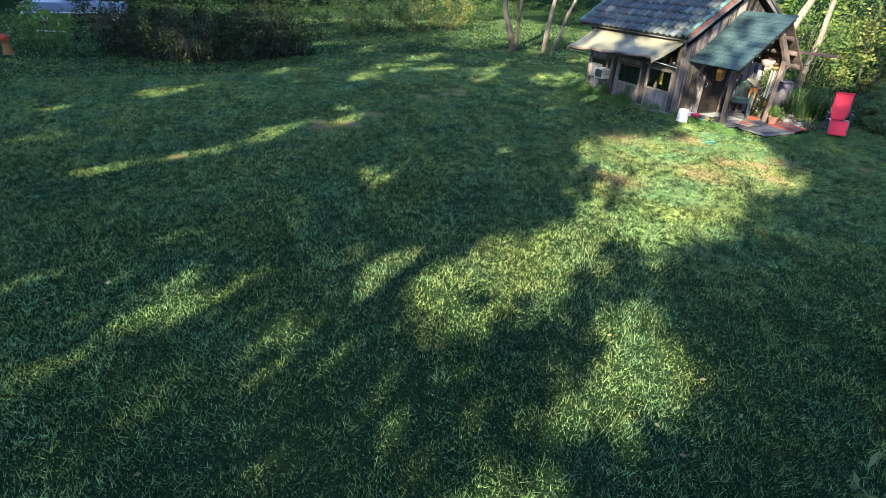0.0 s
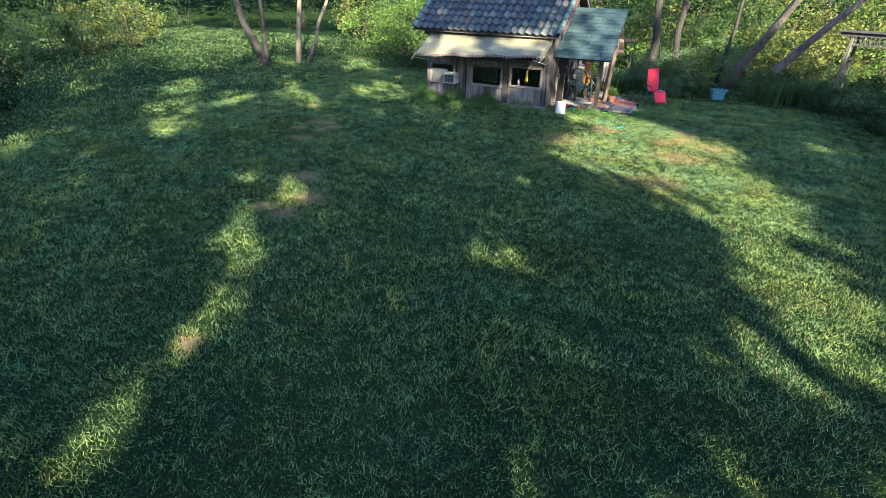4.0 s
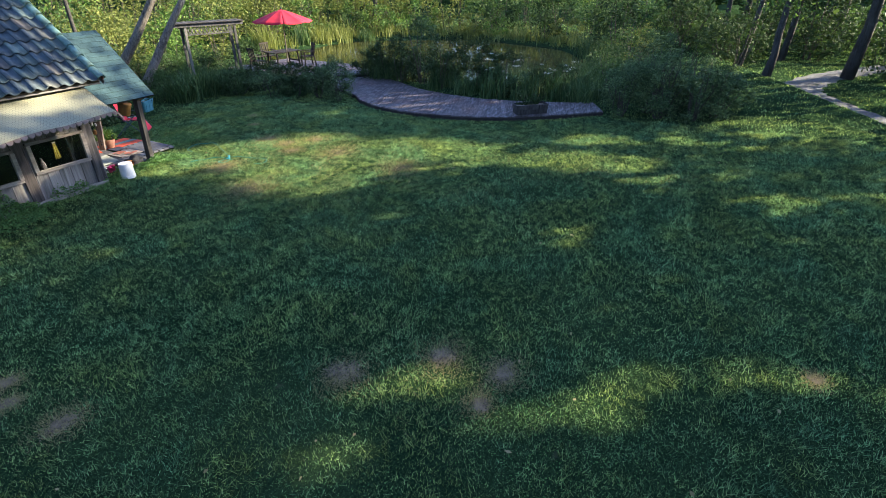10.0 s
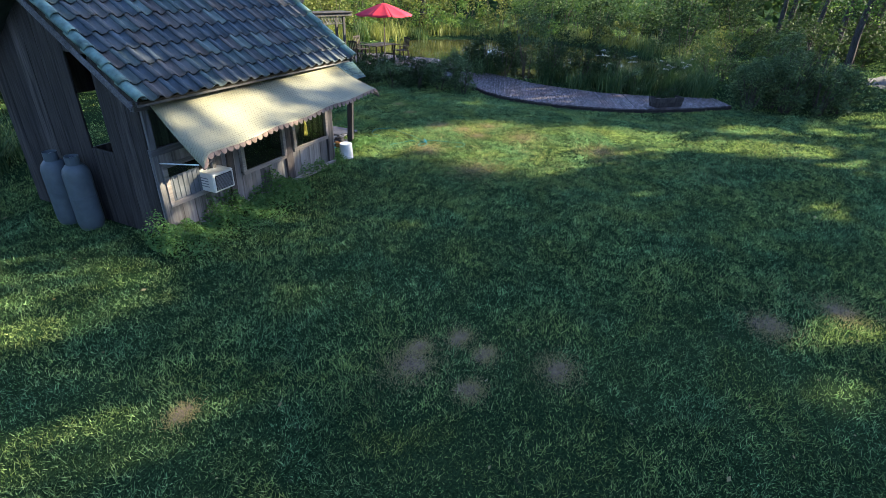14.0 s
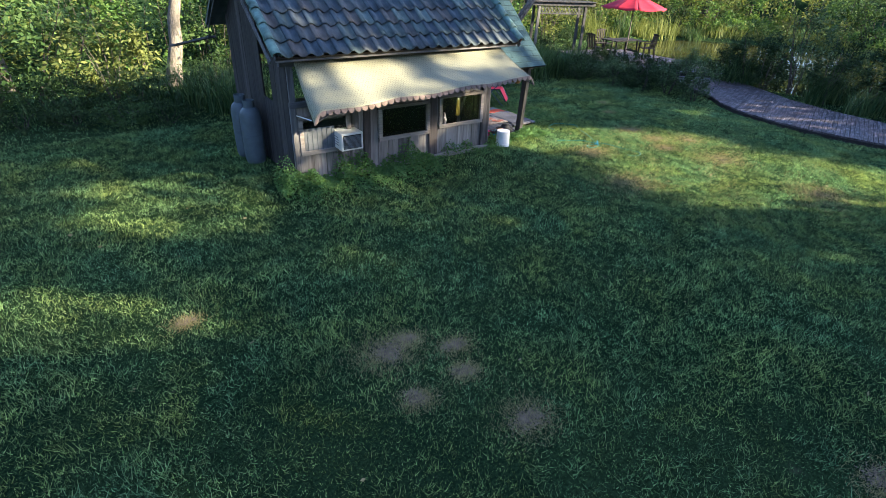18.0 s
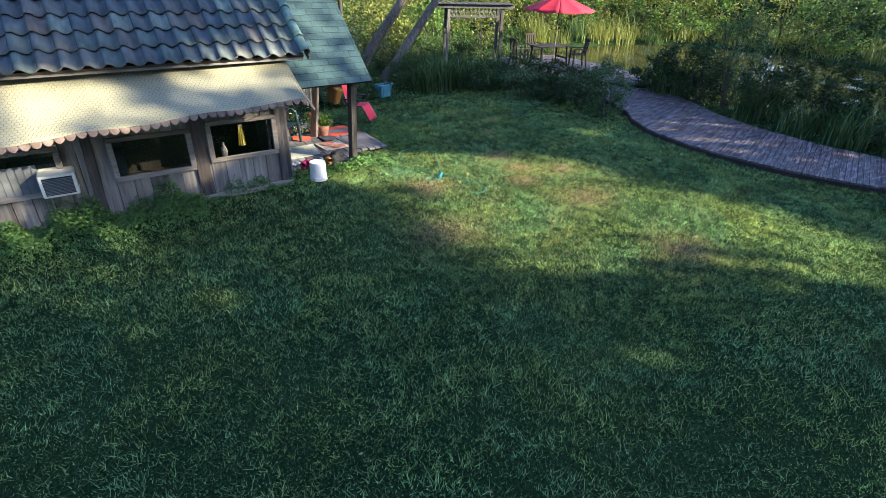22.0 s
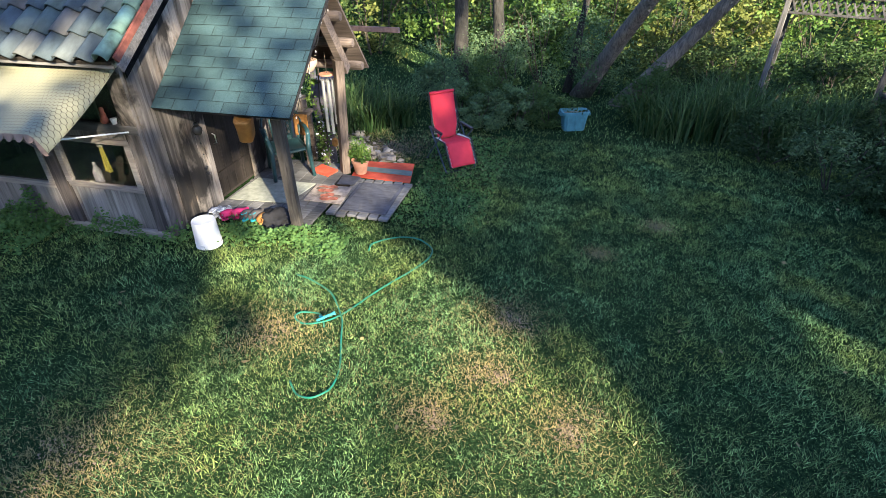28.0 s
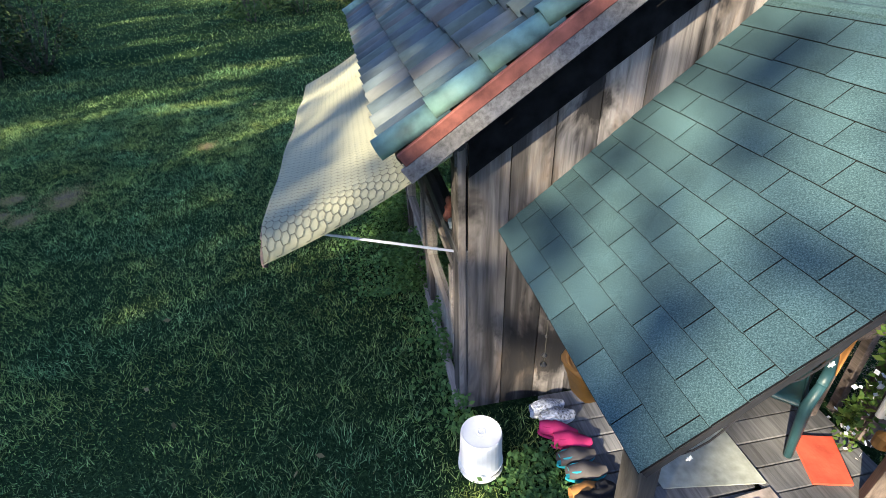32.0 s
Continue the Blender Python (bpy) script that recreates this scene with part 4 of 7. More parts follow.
def mat_details():
    st = bpy.data.objects["red_mat"]
    bm = bmesh.new()
    c = Vector(((1.42 + 2.36 + 2.22 + 1.33) / 4, (2.17 + 2.14 + 2.84 + 2.76) / 4, 0))
    p = [Vector((*q, 0)) - c for q in ((1.385, 2.39), (2.315, 2.36), (2.275, 2.54), (1.365, 2.55))]
    grid_sheet(bm, lambda u, v: p[0].lerp(p[1], u).lerp(p[3].lerp(p[2], u), v) + Vector((0, 0, 0.018)), 6, 2)
    thicken(bm, -0.004)
    part("stripe", bm, M["stripe"], st, "grey green stripe")
    mt = bpy.data.objects["rubber_mat"]
    for k in range(30):
        part("rib", beam(bmesh.new(), (-0.285, -0.4 + k * 0.028, 0.013), (0.275, -0.37 + k * 0.028, 0.013), 0.012, 0.006, 0, 0.001), M["rug_grey"], mt)
    fl = bpy.data.objects["floral_rug"]
    rng = random.Random(9)
    for cx, cy, r in ((-0.06, 0.12, 0.15), (0.08, -0.12, 0.15)):
        for k in range(6):
            a = k * math.tau / 6 + rng.random()
            bm = bmesh.new()
            n = 9
            vs = [bm.verts.new((cx + 0.09 * math.cos(a) + 0.06 * math.cos(i * math.tau / n) * (1 + 0.4 * rng.random()), cy + 0.09 * math.sin(a) + 0.05 * math.sin(i * math.tau / n), 0.0)) for i in range(n)]
            bm.faces.new(vs)
            bm.normal_update()
            bmesh.ops.solidify(bm, geom=list(bm.faces), thickness=0.003)
            ob = part("petal", bm, M["faded_red"] if k % 3 else M["scallop"], fl)
            ob.location.z = 0.014 + 0.0041 * k


mat_details()


def bucket():
    th = thing("bucket", (0.48, -0.02, 0.02), 0, "upturned white plastic bucket on the grass", "bucket")
    prof = [(0.152, 0.0), (0.155, 0.02), (0.148, 0.03), (0.147, 0.06), (0.152, 0.065), (0.152, 0.075), (0.146, 0.08), (0.138, 0.33), (0.133, 0.345), (0.12, 0.343), (0.03, 0.341), (0.028, 0.345), (0.022, 0.345), (0.02, 0.341), (0.005, 0.341)]
    part("body", lathe(bmesh.new(), prof, n=28), M["white_plastic"], th, smooth=False)
    pts = [(0.15 * math.cos(a), 0.15 * math.sin(a), 0.05 + 0.02 * math.sin(a * 2)) for a in np.linspace(0.2, 2.9, 14)]
    part("handle", tube(bmesh.new(), pts, 0.004, 6), M["wire"], th, "thin wire handle")


bucket()


def shoe(at, turn, material, sole, label, l=0.27):
    th = thing("shoe", at, turn, label, "shoe", "shoes on the porch step")
    bm = bmesh.new()

    def f(u, v):
        a = v * math.tau
        x = (u - 0.5) * l
        w = 0.045 * (0.55 + 0.9 * math.sin(math.pi * min(1, u * 0.9 + 0.12)) ** 0.6) * (0.85 if u < 0.4 else 1)
        h = 0.095 - 0.055 * smooth(0.35, 0.95, np.float64(u))
        return Vector((x, w * math.cos(a), 0.02 + max(0, h * (0.5 + 0.5 * math.sin(a)))))
    grid_sheet(bm, f, 12, 12)
    bmesh.ops.remove_doubles(bm, verts=bm.verts, dist=0.002)
    part("upper", bm, M[material], th, smooth=True)
    bm = bmesh.new()
    n = 16
    vs = [bm.verts.new(((l / 2 + 0.008) * math.cos(k * math.tau / n), (0.05 + 0.006 * math.cos(k * math.tau / n)) * math.sin(k * math.tau / n), 0)) for k in range(n)]
    bm.faces.new(vs)
    bm.normal_update()
    bmesh.ops.solidify(bm, geom=list(bm.faces), thickness=-0.025)
    part("sole", bm, M[sole], th)
    part("collar", tube(bmesh.new(), [(-0.08 + 0.05 * math.cos(a), 0.032 * math.sin(a), 0.1) for a in np.linspace(0, math.tau, 12)], 0.007, 6, cap=False), M[sole], th)
    bm = bmesh.new()
    for k in range(4):
        tube(bm, [(0.0 + k * 0.022, -0.025, 0.09 - k * 0.008), (0.005 + k * 0.022, 0.025, 0.09 - k * 0.008)], 0.004, 5)
    part("lace", bm, M[sole], th)


for k, (x, y, a, m, s, lb) in enumerate([
        (0.2, 0.56, 100, "cloth_pale", "white_plastic", "pale grey canvas shoe on the porch edge"),
        (0.3, 0.6, 96, "cloth_pale", "white_plastic", "pale grey canvas shoe on the porch edge"),
        (0.42, 0.56, 70, "cloth_pink", "cloth_pink", "bright pink clog on the porch edge"),
        (0.52, 0.62, 80, "cloth_pink", "cloth_pink", "bright pink clog on the porch edge"),
        (0.64, 0.6, 95, "cloth_grey", "cyan", "dark grey shoe with cyan lining on the porch edge"),
        (0.76, 0.62, 88, "cloth_grey", "cyan", "dark grey shoe with cyan lining on the porch edge"),
        (0.9, 0.58, 92, "cloth_gold", "cloth_gold", "tan leather work boot on the porch edge"),
        (1.0, 0.6, 84, "cloth_gold", "cloth_gold", "tan leather work boot on the porch edge")]):
    shoe((x, y, 0.1), a, m, s, lb)


def crumpled(name, at, r, material, label, seed):
    bm = bmesh.new()
    bmesh.ops.create_icosphere(bm, subdivisions=4, radius=1)
    for v in bm.verts:
        d = v.co.copy()
        n1 = noise.noise(d * 1.6 + Vector((seed, 0, 0)))
        n2 = abs(noise.noise(d * 4.0 + Vector((0, seed, 0))))
        v.co = Vector((d.x * r[0], d.y * r[1], max(-0.2, d.z) * r[2])) * (1 + 0.35 * n1 - 0.35 * n2)
    ob = mesh_object(name, bm, M[material], smooth=True)
    ob.location = at
    return tagged(ob, label, "clothes")


crumpled("crumpled_jacket", (1.05, 0.58, 0.12), (0.22, 0.18, 0.15), "cloth_black", "crumpled black cloth lying beside the porch post", 3)


def plastic_chair(at, turn):
    th = thing("garden_chair", at, turn, "dark green plastic garden chair with a pierced lattice back", "chair")
    th.scale = (1.1, 1.1, 1.08)
    g = M["green_plastic"]
    bm = grid_sheet(bmesh.new(), lambda u, v: Vector(((u - 0.5) * (0.46 - 0.06 * (1 - v)), (0.5 - v) * 0.46, 0.42 - 0.03 * math.sin(math.pi * v) - 0.015 * math.sin(math.pi * u) - 0.05 * max(0, v - 0.9) * 10 * 0.5)), 10, 12)
    part("seat", thicken(bm, 0.02), g, th, smooth=True)
    # one broad arch runs from arm to arm over the back
    arch = [(0.265 * math.cos(a) if abs(math.cos(a)) > 0.5 else 0.265 * math.cos(a), 0.16 + 0.14 * math.sin(a), 0.62 + 0.27 * math.sin(a)) for a in np.linspace(0, math.pi, 17)]
    part("back_arch", tube(bmesh.new(), arch, 0.03, 8, squash=0.6), g, th, smooth=True)

    def on_back(x, z):
        return Vector((x, 0.22 + 0.09 * (z - 0.42) / 0.45, z))

    def half(z):
        return 0.12 + 0.03 * (z - 0.42) / 0.45
    back = part("backrest", tube(bmesh.new(), [on_back(-half(0.42), 0.42), on_back(-half(0.7), 0.7), on_back(-half(0.8) + 0.01, 0.8), on_back(-0.08, 0.86), on_back(0.08, 0.86), on_back(half(0.8) - 0.01, 0.8), on_back(half(0.7), 0.7), on_back(half(0.42), 0.42)], 0.016, 8), g, th, smooth=True)
    for k in range(-4, 7):
        for s in (-1, 1):
            # a diagonal bar, cut where it meets the panel's edge
            ends = []
            for q in range(41):
                z = 0.46 + 0.39 * q / 40
                x = s * (-0.13 + (z - 0.46) * 0.8 - 0.062 * k + 0.03)
                if abs(x) < half(z) - (0.05 if z > 0.82 else 0):
                    ends.append((x, z))
            if len(ends) > 4:
                part("slat", beam(bmesh.new(), on_back(*ends[0]), on_back(*ends[-1]), 0.017, 0.01), g, back)
    part("back_foot", box(bmesh.new(), (0, 0.222, 0.44), (0.26, 0.014, 0.07), None, 0.004), g, th)
    for s in (-1, 1):
        part("armrest", tube(bmesh.new(), [(s * 0.265, 0.16, 0.63), (s * 0.275, 0.03, 0.63), (s * 0.272, -0.12, 0.62), (s * 0.262, -0.2, 0.57)], 0.03, 8, squash=0.6), g, th, smooth=True)
        part("leg", tube(bmesh.new(), [(s * 0.262, -0.2, 0.58), (s * 0.24, -0.225, 0.4), (s * 0.262, -0.25, 0.0)], [0.028, 0.034, 0.025], 8), g, th, smooth=True)
        part("leg", tube(bmesh.new(), [(s * 0.24, 0.2, 0.6), (s * 0.22, 0.25, 0.36), (s * 0.235, 0.3, 0.0)], [0.026, 0.03, 0.024], 8), g, th, smooth=True)
        part("apron", beam(bmesh.new(), (s * 0.225, -0.22, 0.385), (s * 0.205, 0.22, 0.385), 0.02, 0.06), g, th)


plastic_chair((0.5, 2.03, 0.1), 40)


def lounge_chair():
    th = thing("lounge_chair", (2.69, 3.22, 0.0), 41, "red mesh reclining garden lounger with a black frame on the lawn", "lounger")

    # profile in y (towards the feet is -y) and z, the cloth narrowing at the waist
    def wide(k):
        return 0.205 - 0.045 * math.exp(-((k - 0.03) / 0.16) ** 2)
    part("backrest", thicken(grid_sheet(bmesh.new(), lambda u, v: Vector(((u - 0.5) * 2 * wide(v), 0.05 + 0.2 * v, 0.42 + 0.67 * v - 0.02 * math.sin(math.pi * u) * (1 - v * v))), 8, 14), 0.012), M["red_cloth"], th, smooth=True)
    part("head_band", thicken(grid_sheet(bmesh.new(), lambda u, v: Vector(((u - 0.5) * 0.425, 0.243 - 0.018 * math.sin(math.pi * v), 1.05 + 0.055 * v)), 8, 4), 0.03), M["red_cloth"], th, smooth=True)
    part("seat", thicken(grid_sheet(bmesh.new(), lambda u, v: Vector(((u - 0.5) * 2 * wide(v * 0.4), 0.05 - 0.36 * v, 0.42 + 0.03 * v - 0.03 * math.sin(math.pi * u))), 8, 8), 0.012), M["red_cloth"], th, smooth=True)
    part("footrest", thicken(grid_sheet(bmesh.new(), lambda u, v: Vector(((u - 0.5) * 0.41, -0.31 - 0.2 * v, 0.45 - 0.33 * v)), 8, 8), 0.012), M["red_cloth"], th, smooth=True)
    for s in (-1, 1):
        x = s * 0.235
        part("frame_rail", tube(bmesh.new(), [(x * 0.96, 0.25, 1.09), (x, 0.05, 0.43), (x, -0.31, 0.46), (x, -0.52, 0.11)], 0.012, 8), M["black_metal"], th)
        part("armrest", beam(bmesh.new(), (s * 0.27, 0.12, 0.6), (s * 0.27, -0.28, 0.6), 0.05, 0.025), M["black_metal"], th)
        part("leg", tube(bmesh.new(), [(s * 0.27, -0.28, 0.59), (s * 0.26, 0.28, 0.02)], 0.011, 8), M["steel_leg"], th)
        part("leg", tube(bmesh.new(), [(s * 0.27, 0.12, 0.59), (s * 0.26, -0.42, 0.02)], 0.011, 8), M["steel_leg"], th)
        zig = [(s * (0.233 if i % 2 else wide(0.4 * i / 18) - 0.004), 0.05 - 0.36 * i / 18, 0.43 + 0.03 * i / 18) for i in range(19)] + [(s * (0.233 if i % 2 else 0.2), -0.31 - 0.2 * i / 12, 0.46 - 0.33 * i / 12) for i in range(1, 13)]
        part("lacing", tube(bmesh.new(), zig, 0.003, 5), M["white_plastic"], th, "white elastic lacing")
        zig = [(s * (0.233 if i % 2 else wide(0.08 + 0.5 * i / 20) - 0.004), 0.05 + 0.2 * (0.08 + 0.5 * i / 20), 0.425 + 0.67 * (0.08 + 0.5 * i / 20)) for i in range(21)]
        part("lacing", tube(bmesh.new(), zig, 0.003, 5), M["white_plastic"], th, "white elastic lacing")
    for y in (0.28, -0.42):
        part("foot_bar", tube(bmesh.new(), [(-0.26, y, 0.015), (0.26, y, 0.015)], 0.012, 8), M["black_metal"], th)


lounge_chair()


def leaf_quads(p, size, rng, up=0.35, aspect=0.5, droop=0.0):
    """Diamond leaves round points p: verts and faces."""
    n = len(p)
    d = rng.normal(size=(n, 3))
    d[:, 2] = d[:, 2] * (1 - up) - droop
    d /= np.linalg.norm(d, axis=1, keepdims=True)
    nr = rng.normal(size=(n, 3))
    nr[:, 2] += up * 2.2
    s = np.cross(d, nr)
    s /= np.linalg.norm(s, axis=1, keepdims=True) + 1e-9
    l = size * rng.uniform(0.6, 1.35, (n, 1))
    w = l * aspect
    v = np.stack([p - d * l * 0.5, p + s * w * 0.5, p + d * l * 0.5, p - s * w * 0.5], 1).reshape(-1, 3)
    return v, np.arange(4 * n).reshape(-1, 4)


def clumps(n, c, r, rng, lumps=24, spread=0.3, floor=-1.0):
    """Points in lumps over an ellipsoid round c with half axes r."""
    d = rng.normal(size=(lumps, 3))
    d /= np.linalg.norm(d, axis=1, keepdims=True)
    d[:, 2] = np.maximum(d[:, 2], floor)
    rad = rng.uniform(0.45, 1.0, (lumps, 1)) ** 0.6
    cen = d * rad
    k = rng.integers(0, lumps, n)
    q = cen[k] + rng.normal(size=(n, 3)) * spread * rng.uniform(0.5, 1.2, (lumps, 1))[k]
    return np.asarray(c) + q * np.asarray(r)


def blades(p, h, w, rng, lean=0.35, segs=2):
    """Long curved blades from points p: verts and quad faces."""
    n = len(p)
    a = rng.uniform(0, math.tau, n)
    dr = np.stack([np.cos(a), np.sin(a), np.zeros(n)], 1)
    sd = np.stack([-np.sin(a), np.cos(a), np.zeros(n)], 1)
    h = h * rng.uniform(0.55, 1.15, (n, 1))
    ln = lean * rng.uniform(0.1, 1.3, (n, 1)) * h
    rows = []
    for k in range(segs + 1):
        t = k / segs
        c = p + dr * ln * t * t + np.array([0, 0, 1.0]) * h * (t - 0.25 * t * t * (ln / h))
        ww = w * (1 - 0.85 * t ** 1.5)
        rows.append(np.stack([c - sd * ww / 2, c + sd * ww / 2], 1))
    v = np.concatenate(rows, 1).reshape(-1, 3)
    m = 2 * (segs + 1)
    base = np.arange(n)[:, None] * m
    f = np.concatenate([base + np.array([2 * k, 2 * k + 1, 2 * k + 3, 2 * k + 2]) for k in range(segs)], 0)
    return v, f


def join(parts):
    vs, fs, o = [], [], 0
    for v, f in parts:
        vs.append(v)
        fs.append(f + o)
        o += len(v)
    return np.concatenate(vs), np.concatenate(fs)


def potted_plant(name, at, r, h, material, label, plant="leaf_lime", flowers=None, leaves=260, spiky=0):
    th = thing(name, at, 0, label, "potted plant")
    part("pot", lathe(bmesh.new(), [(r * 0.62, 0), (r * 0.66, 0.01), (r * 0.92, h * 0.8), (r, h * 0.8), (r * 1.02, h), (r * 0.9, h), (r * 0.85, h * 0.86)], n=22), M[material], th)
    part("soil", lathe(bmesh.new(), [(r * 0.86, h * 0.84), (r * 0.5, h * 0.88), (0.005, h * 0.9)], n=14), M["soil"], th)
    rng = np.random.default_rng(int(at[0] * 100) % 97 + 5)
    ps = [leaf_quads(clumps(leaves, (0, 0, h + r * 0.75), (r * 1.3, r * 1.3, r * 1.2), rng, 12, 0.25), r * 0.4, rng)]
    if spiky:
        ps.append(blades(np.c_[rng.normal(0, r * 0.25, (spiky, 2)), np.full(spiky, h * 0.85)], r * 2.6, 0.022, rng, 0.6))
    part_ob = bulk("leaves", *join(ps), M[plant], th)
    if flowers:
        v, f = leaf_quads(clumps(60, (0, 0, h + r * 1.2), (r * 0.9, r * 0.9, r * 0.7), rng, 8, 0.2), r * 0.25, rng, aspect=0.9)
        bulk("blossom", v, f, M[flowers], th, label="small pale flowers")


potted_plant("flower_pot", (1.53, 2.3, 0.08), 0.13, 0.22, "terracotta", "terracotta pot with a leafy green plant beside the mat", leaves=320, spiky=30)


def planter_tub():
    th = thing("planter_tub", (4.6, 5.3, 0.0), 20, "turquoise plastic tub standing under the leaning trees", "planter")
    def squared(v):
        """Rounded rectangle in plan."""
        q = math.hypot(v.co.x, v.co.y)
        if q > 1e-6:
            c, s = abs(v.co.x) / q, abs(v.co.y) / q
            f = (c ** 6 + s ** 6) ** (-1 / 6)
            v.co.x *= 1.0 * f
            v.co.y *= 0.6 * f

    prof = [(0.19, 0.0), (0.2, 0.015), (0.235, 0.3), (0.265, 0.305), (0.265, 0.36), (0.24, 0.362), (0.225, 0.3)]
    bm = lathe(bmesh.new(), prof, n=48)
    for v in bm.verts:
        squared(v)
    for s in (-1, 1):
        part("handle", box(bmesh.new(), (s * 0.268, 0, 0.3), (0.035, 0.16, 0.05), None, 0.008), M["turquoise"], th)
    for x in (-0.15, 0.0, 0.15):
        part("rib", box(bmesh.new(), (x, -0.135, 0.16), (0.02, 0.012, 0.26), pose(0, 0, 0, 5)), M["turquoise"], th)
    part("tub", bm, M["turquoise"], th)
    bm = lathe(bmesh.new(), [(0.225, 0.3), (0.005, 0.31)], n=48, cap_bottom=False)
    for v in bm.verts:
        squared(v)
    part("soil", bm, M["soil"], th)
    rng = np.random.default_rng(4)
    bulk("leaves", *leaf_quads(clumps(70, (0, 0, 0.36), (0.24, 0.12, 0.1), rng, 9), 0.06, rng), M["leaf_dark"], th)


planter_tub()


def wind_chime(at, n, length, r, label, top="terracotta"):
    th = thing("wind_chime", at, 0, label, "wind chime", "wind chimes hanging from the porch")
    part("cord", tube(bmesh.new(), [(0, 0, 0.3), (0, 0, 0.03)], 0.004, 5), M["wire"], th)
    part("top_disc", lathe(bmesh.new(), [(r * 1.3, 0), (r * 1.35, 0.012), (r * 1.3, 0.025)], n=18), M[top], th, "round wooden top")
    for k in range(n):
        a = k * math.tau / n
        l = length * (0.8 + 0.2 * k / n)
        part("tube", tube(bmesh.new(), [(r * math.cos(a), r * math.sin(a), -0.06), (r * math.cos(a), r * math.sin(a), -0.06 - l)], 0.021, 12, cap=False), M["chime"], th, "shiny metal tube")
        part("string", tube(bmesh.new(), [(r * math.cos(a), r * math.sin(a), 0.0), (r * math.cos(a), r * math.sin(a), -0.08)], 0.002, 4), M["wire"], th)
    part("clapper_cord", tube(bmesh.new(), [(0, 0, 0), (0, 0, -length - 0.18)], 0.002, 4), M["wire"], th)
    q = 1.0 if top == "terracotta" else 0.5
    part("sail", lathe(bmesh.new(), [(0.01 * q, -length - 0.26), (0.045 * q, -length - 0.23), (0.045 * q, -length - 0.15), (0.01 * q, -length - 0.12)], n=10), M["orange" if top == "terracotta" else "black_metal"], th, "wooden wind sail")


wind_chime((1.2, 2.2, 1.55), 6, 0.78, 0.08, "large wind chime of shiny metal tubes under the porch gable")


def hanging_lantern():
    th = thing("hanging_lantern", (0.36, 0.42, 1.3), 0, "smoky glass globe with a bead strand on the porch eave", "lantern")
    part("globe", lathe(bmesh.new(), [(0.01, -0.06), (0.035, -0.05), (0.055, -0.015), (0.055, 0.02), (0.035, 0.05), (0.02, 0.06)], n=18), M["globe"], th, "smoky glass globe", True)
    part("cap", lathe(bmesh.new(), [(0.026, 0.055), (0.026, 0.085), (0.01, 0.1)], n=12), M["black_metal"], th)
    part("cord", tube(bmesh.new(), [(0, 0, 0.1), (0, 0, 0.34)], 0.003, 5), M["wire"], th)
    part("strand", tube(bmesh.new(), [(0, 0, -0.06), (0.005, 0, -0.56)], 0.003, 5), M["wire"], th)
    for z, r in ((-0.16, 0.014), (-0.3, 0.012), (-0.46, 0.02), (-0.54, 0.024)):
        part("bead", lathe(bmesh.new(), [(0.3 * r, z - r), (r, z), (0.3 * r, z + r)], n=10), M["black_metal"], th)


hanging_lantern()


def hanging_gourd():
    th = thing("hanging_canister", (1.05, 0.36, 1.42), 0, "tan orange rounded canister hanging from the porch eave", "canister")
    prof = [(0.02, -0.15), (0.115, -0.15), (0.128, -0.135), (0.135, 0.0), (0.15, 0.1), (0.155, 0.12), (0.14, 0.13), (0.02, 0.135)]
    bm = lathe(bmesh.new(), prof, n=32)
    for v in bm.verts:
        q = math.hypot(v.co.x, v.co.y)
        c, t = abs(v.co.x) / q, abs(v.co.y) / q
        f = (c ** 4 + t ** 4) ** -0.25
        v.co.x, v.co.y = v.co.x * f * 0.62, v.co.y * f * 0.92
    bm.transform(pose(0, 0, 0, 16, 4, 20))
    part("body", bm, M["orange"], th, smooth=True)
    bm = tube(bmesh.new(), [(0.085 * math.cos(a), 0.13 * math.sin(a), 0.13) for a in np.linspace(0, math.tau, 25)], 0.009, 6, cap=False)
    bm.transform(pose(0, 0, 0, 16, 4, 20))
    part("rim", bm, M["orange"], th)
    part("cord", tube(bmesh.new(), [(0, 0, 0.17), (0, 0, 0.3)], 0.004, 5), M["wire"], th)


hanging_gourd()


def hanging_bowl():
    th = thing("hanging_bowl", (0.83, 2.3, 1.66), 0, "pinkish clay bowl hanging in the porch gable", "hanging planter")
    part("bowl", lathe(bmesh.new(), [(0.04, -0.12), (0.12, -0.09), (0.17, -0.01), (0.18, 0.05), (0.165, 0.055), (0.14, 0.0), (0.02, -0.04)], n=22), M["clay_pale"], th, smooth=True)
    rng = np.random.default_rng(12)
    bulk("dried_filling", *leaf_quads(clumps(90, (0, 0, 0.05), (0.11, 0.11, 0.07), rng, 8), 0.05, rng), M["scallop"], th, kind="stuff")
    for k in range(3):
        a = k * math.tau / 3
        part("cord", tube(bmesh.new(), [(0.15 * math.cos(a), 0.15 * math.sin(a), 0.04), (0, 0, 0.4)], 0.003, 5), M["wire"], th)


hanging_bowl()


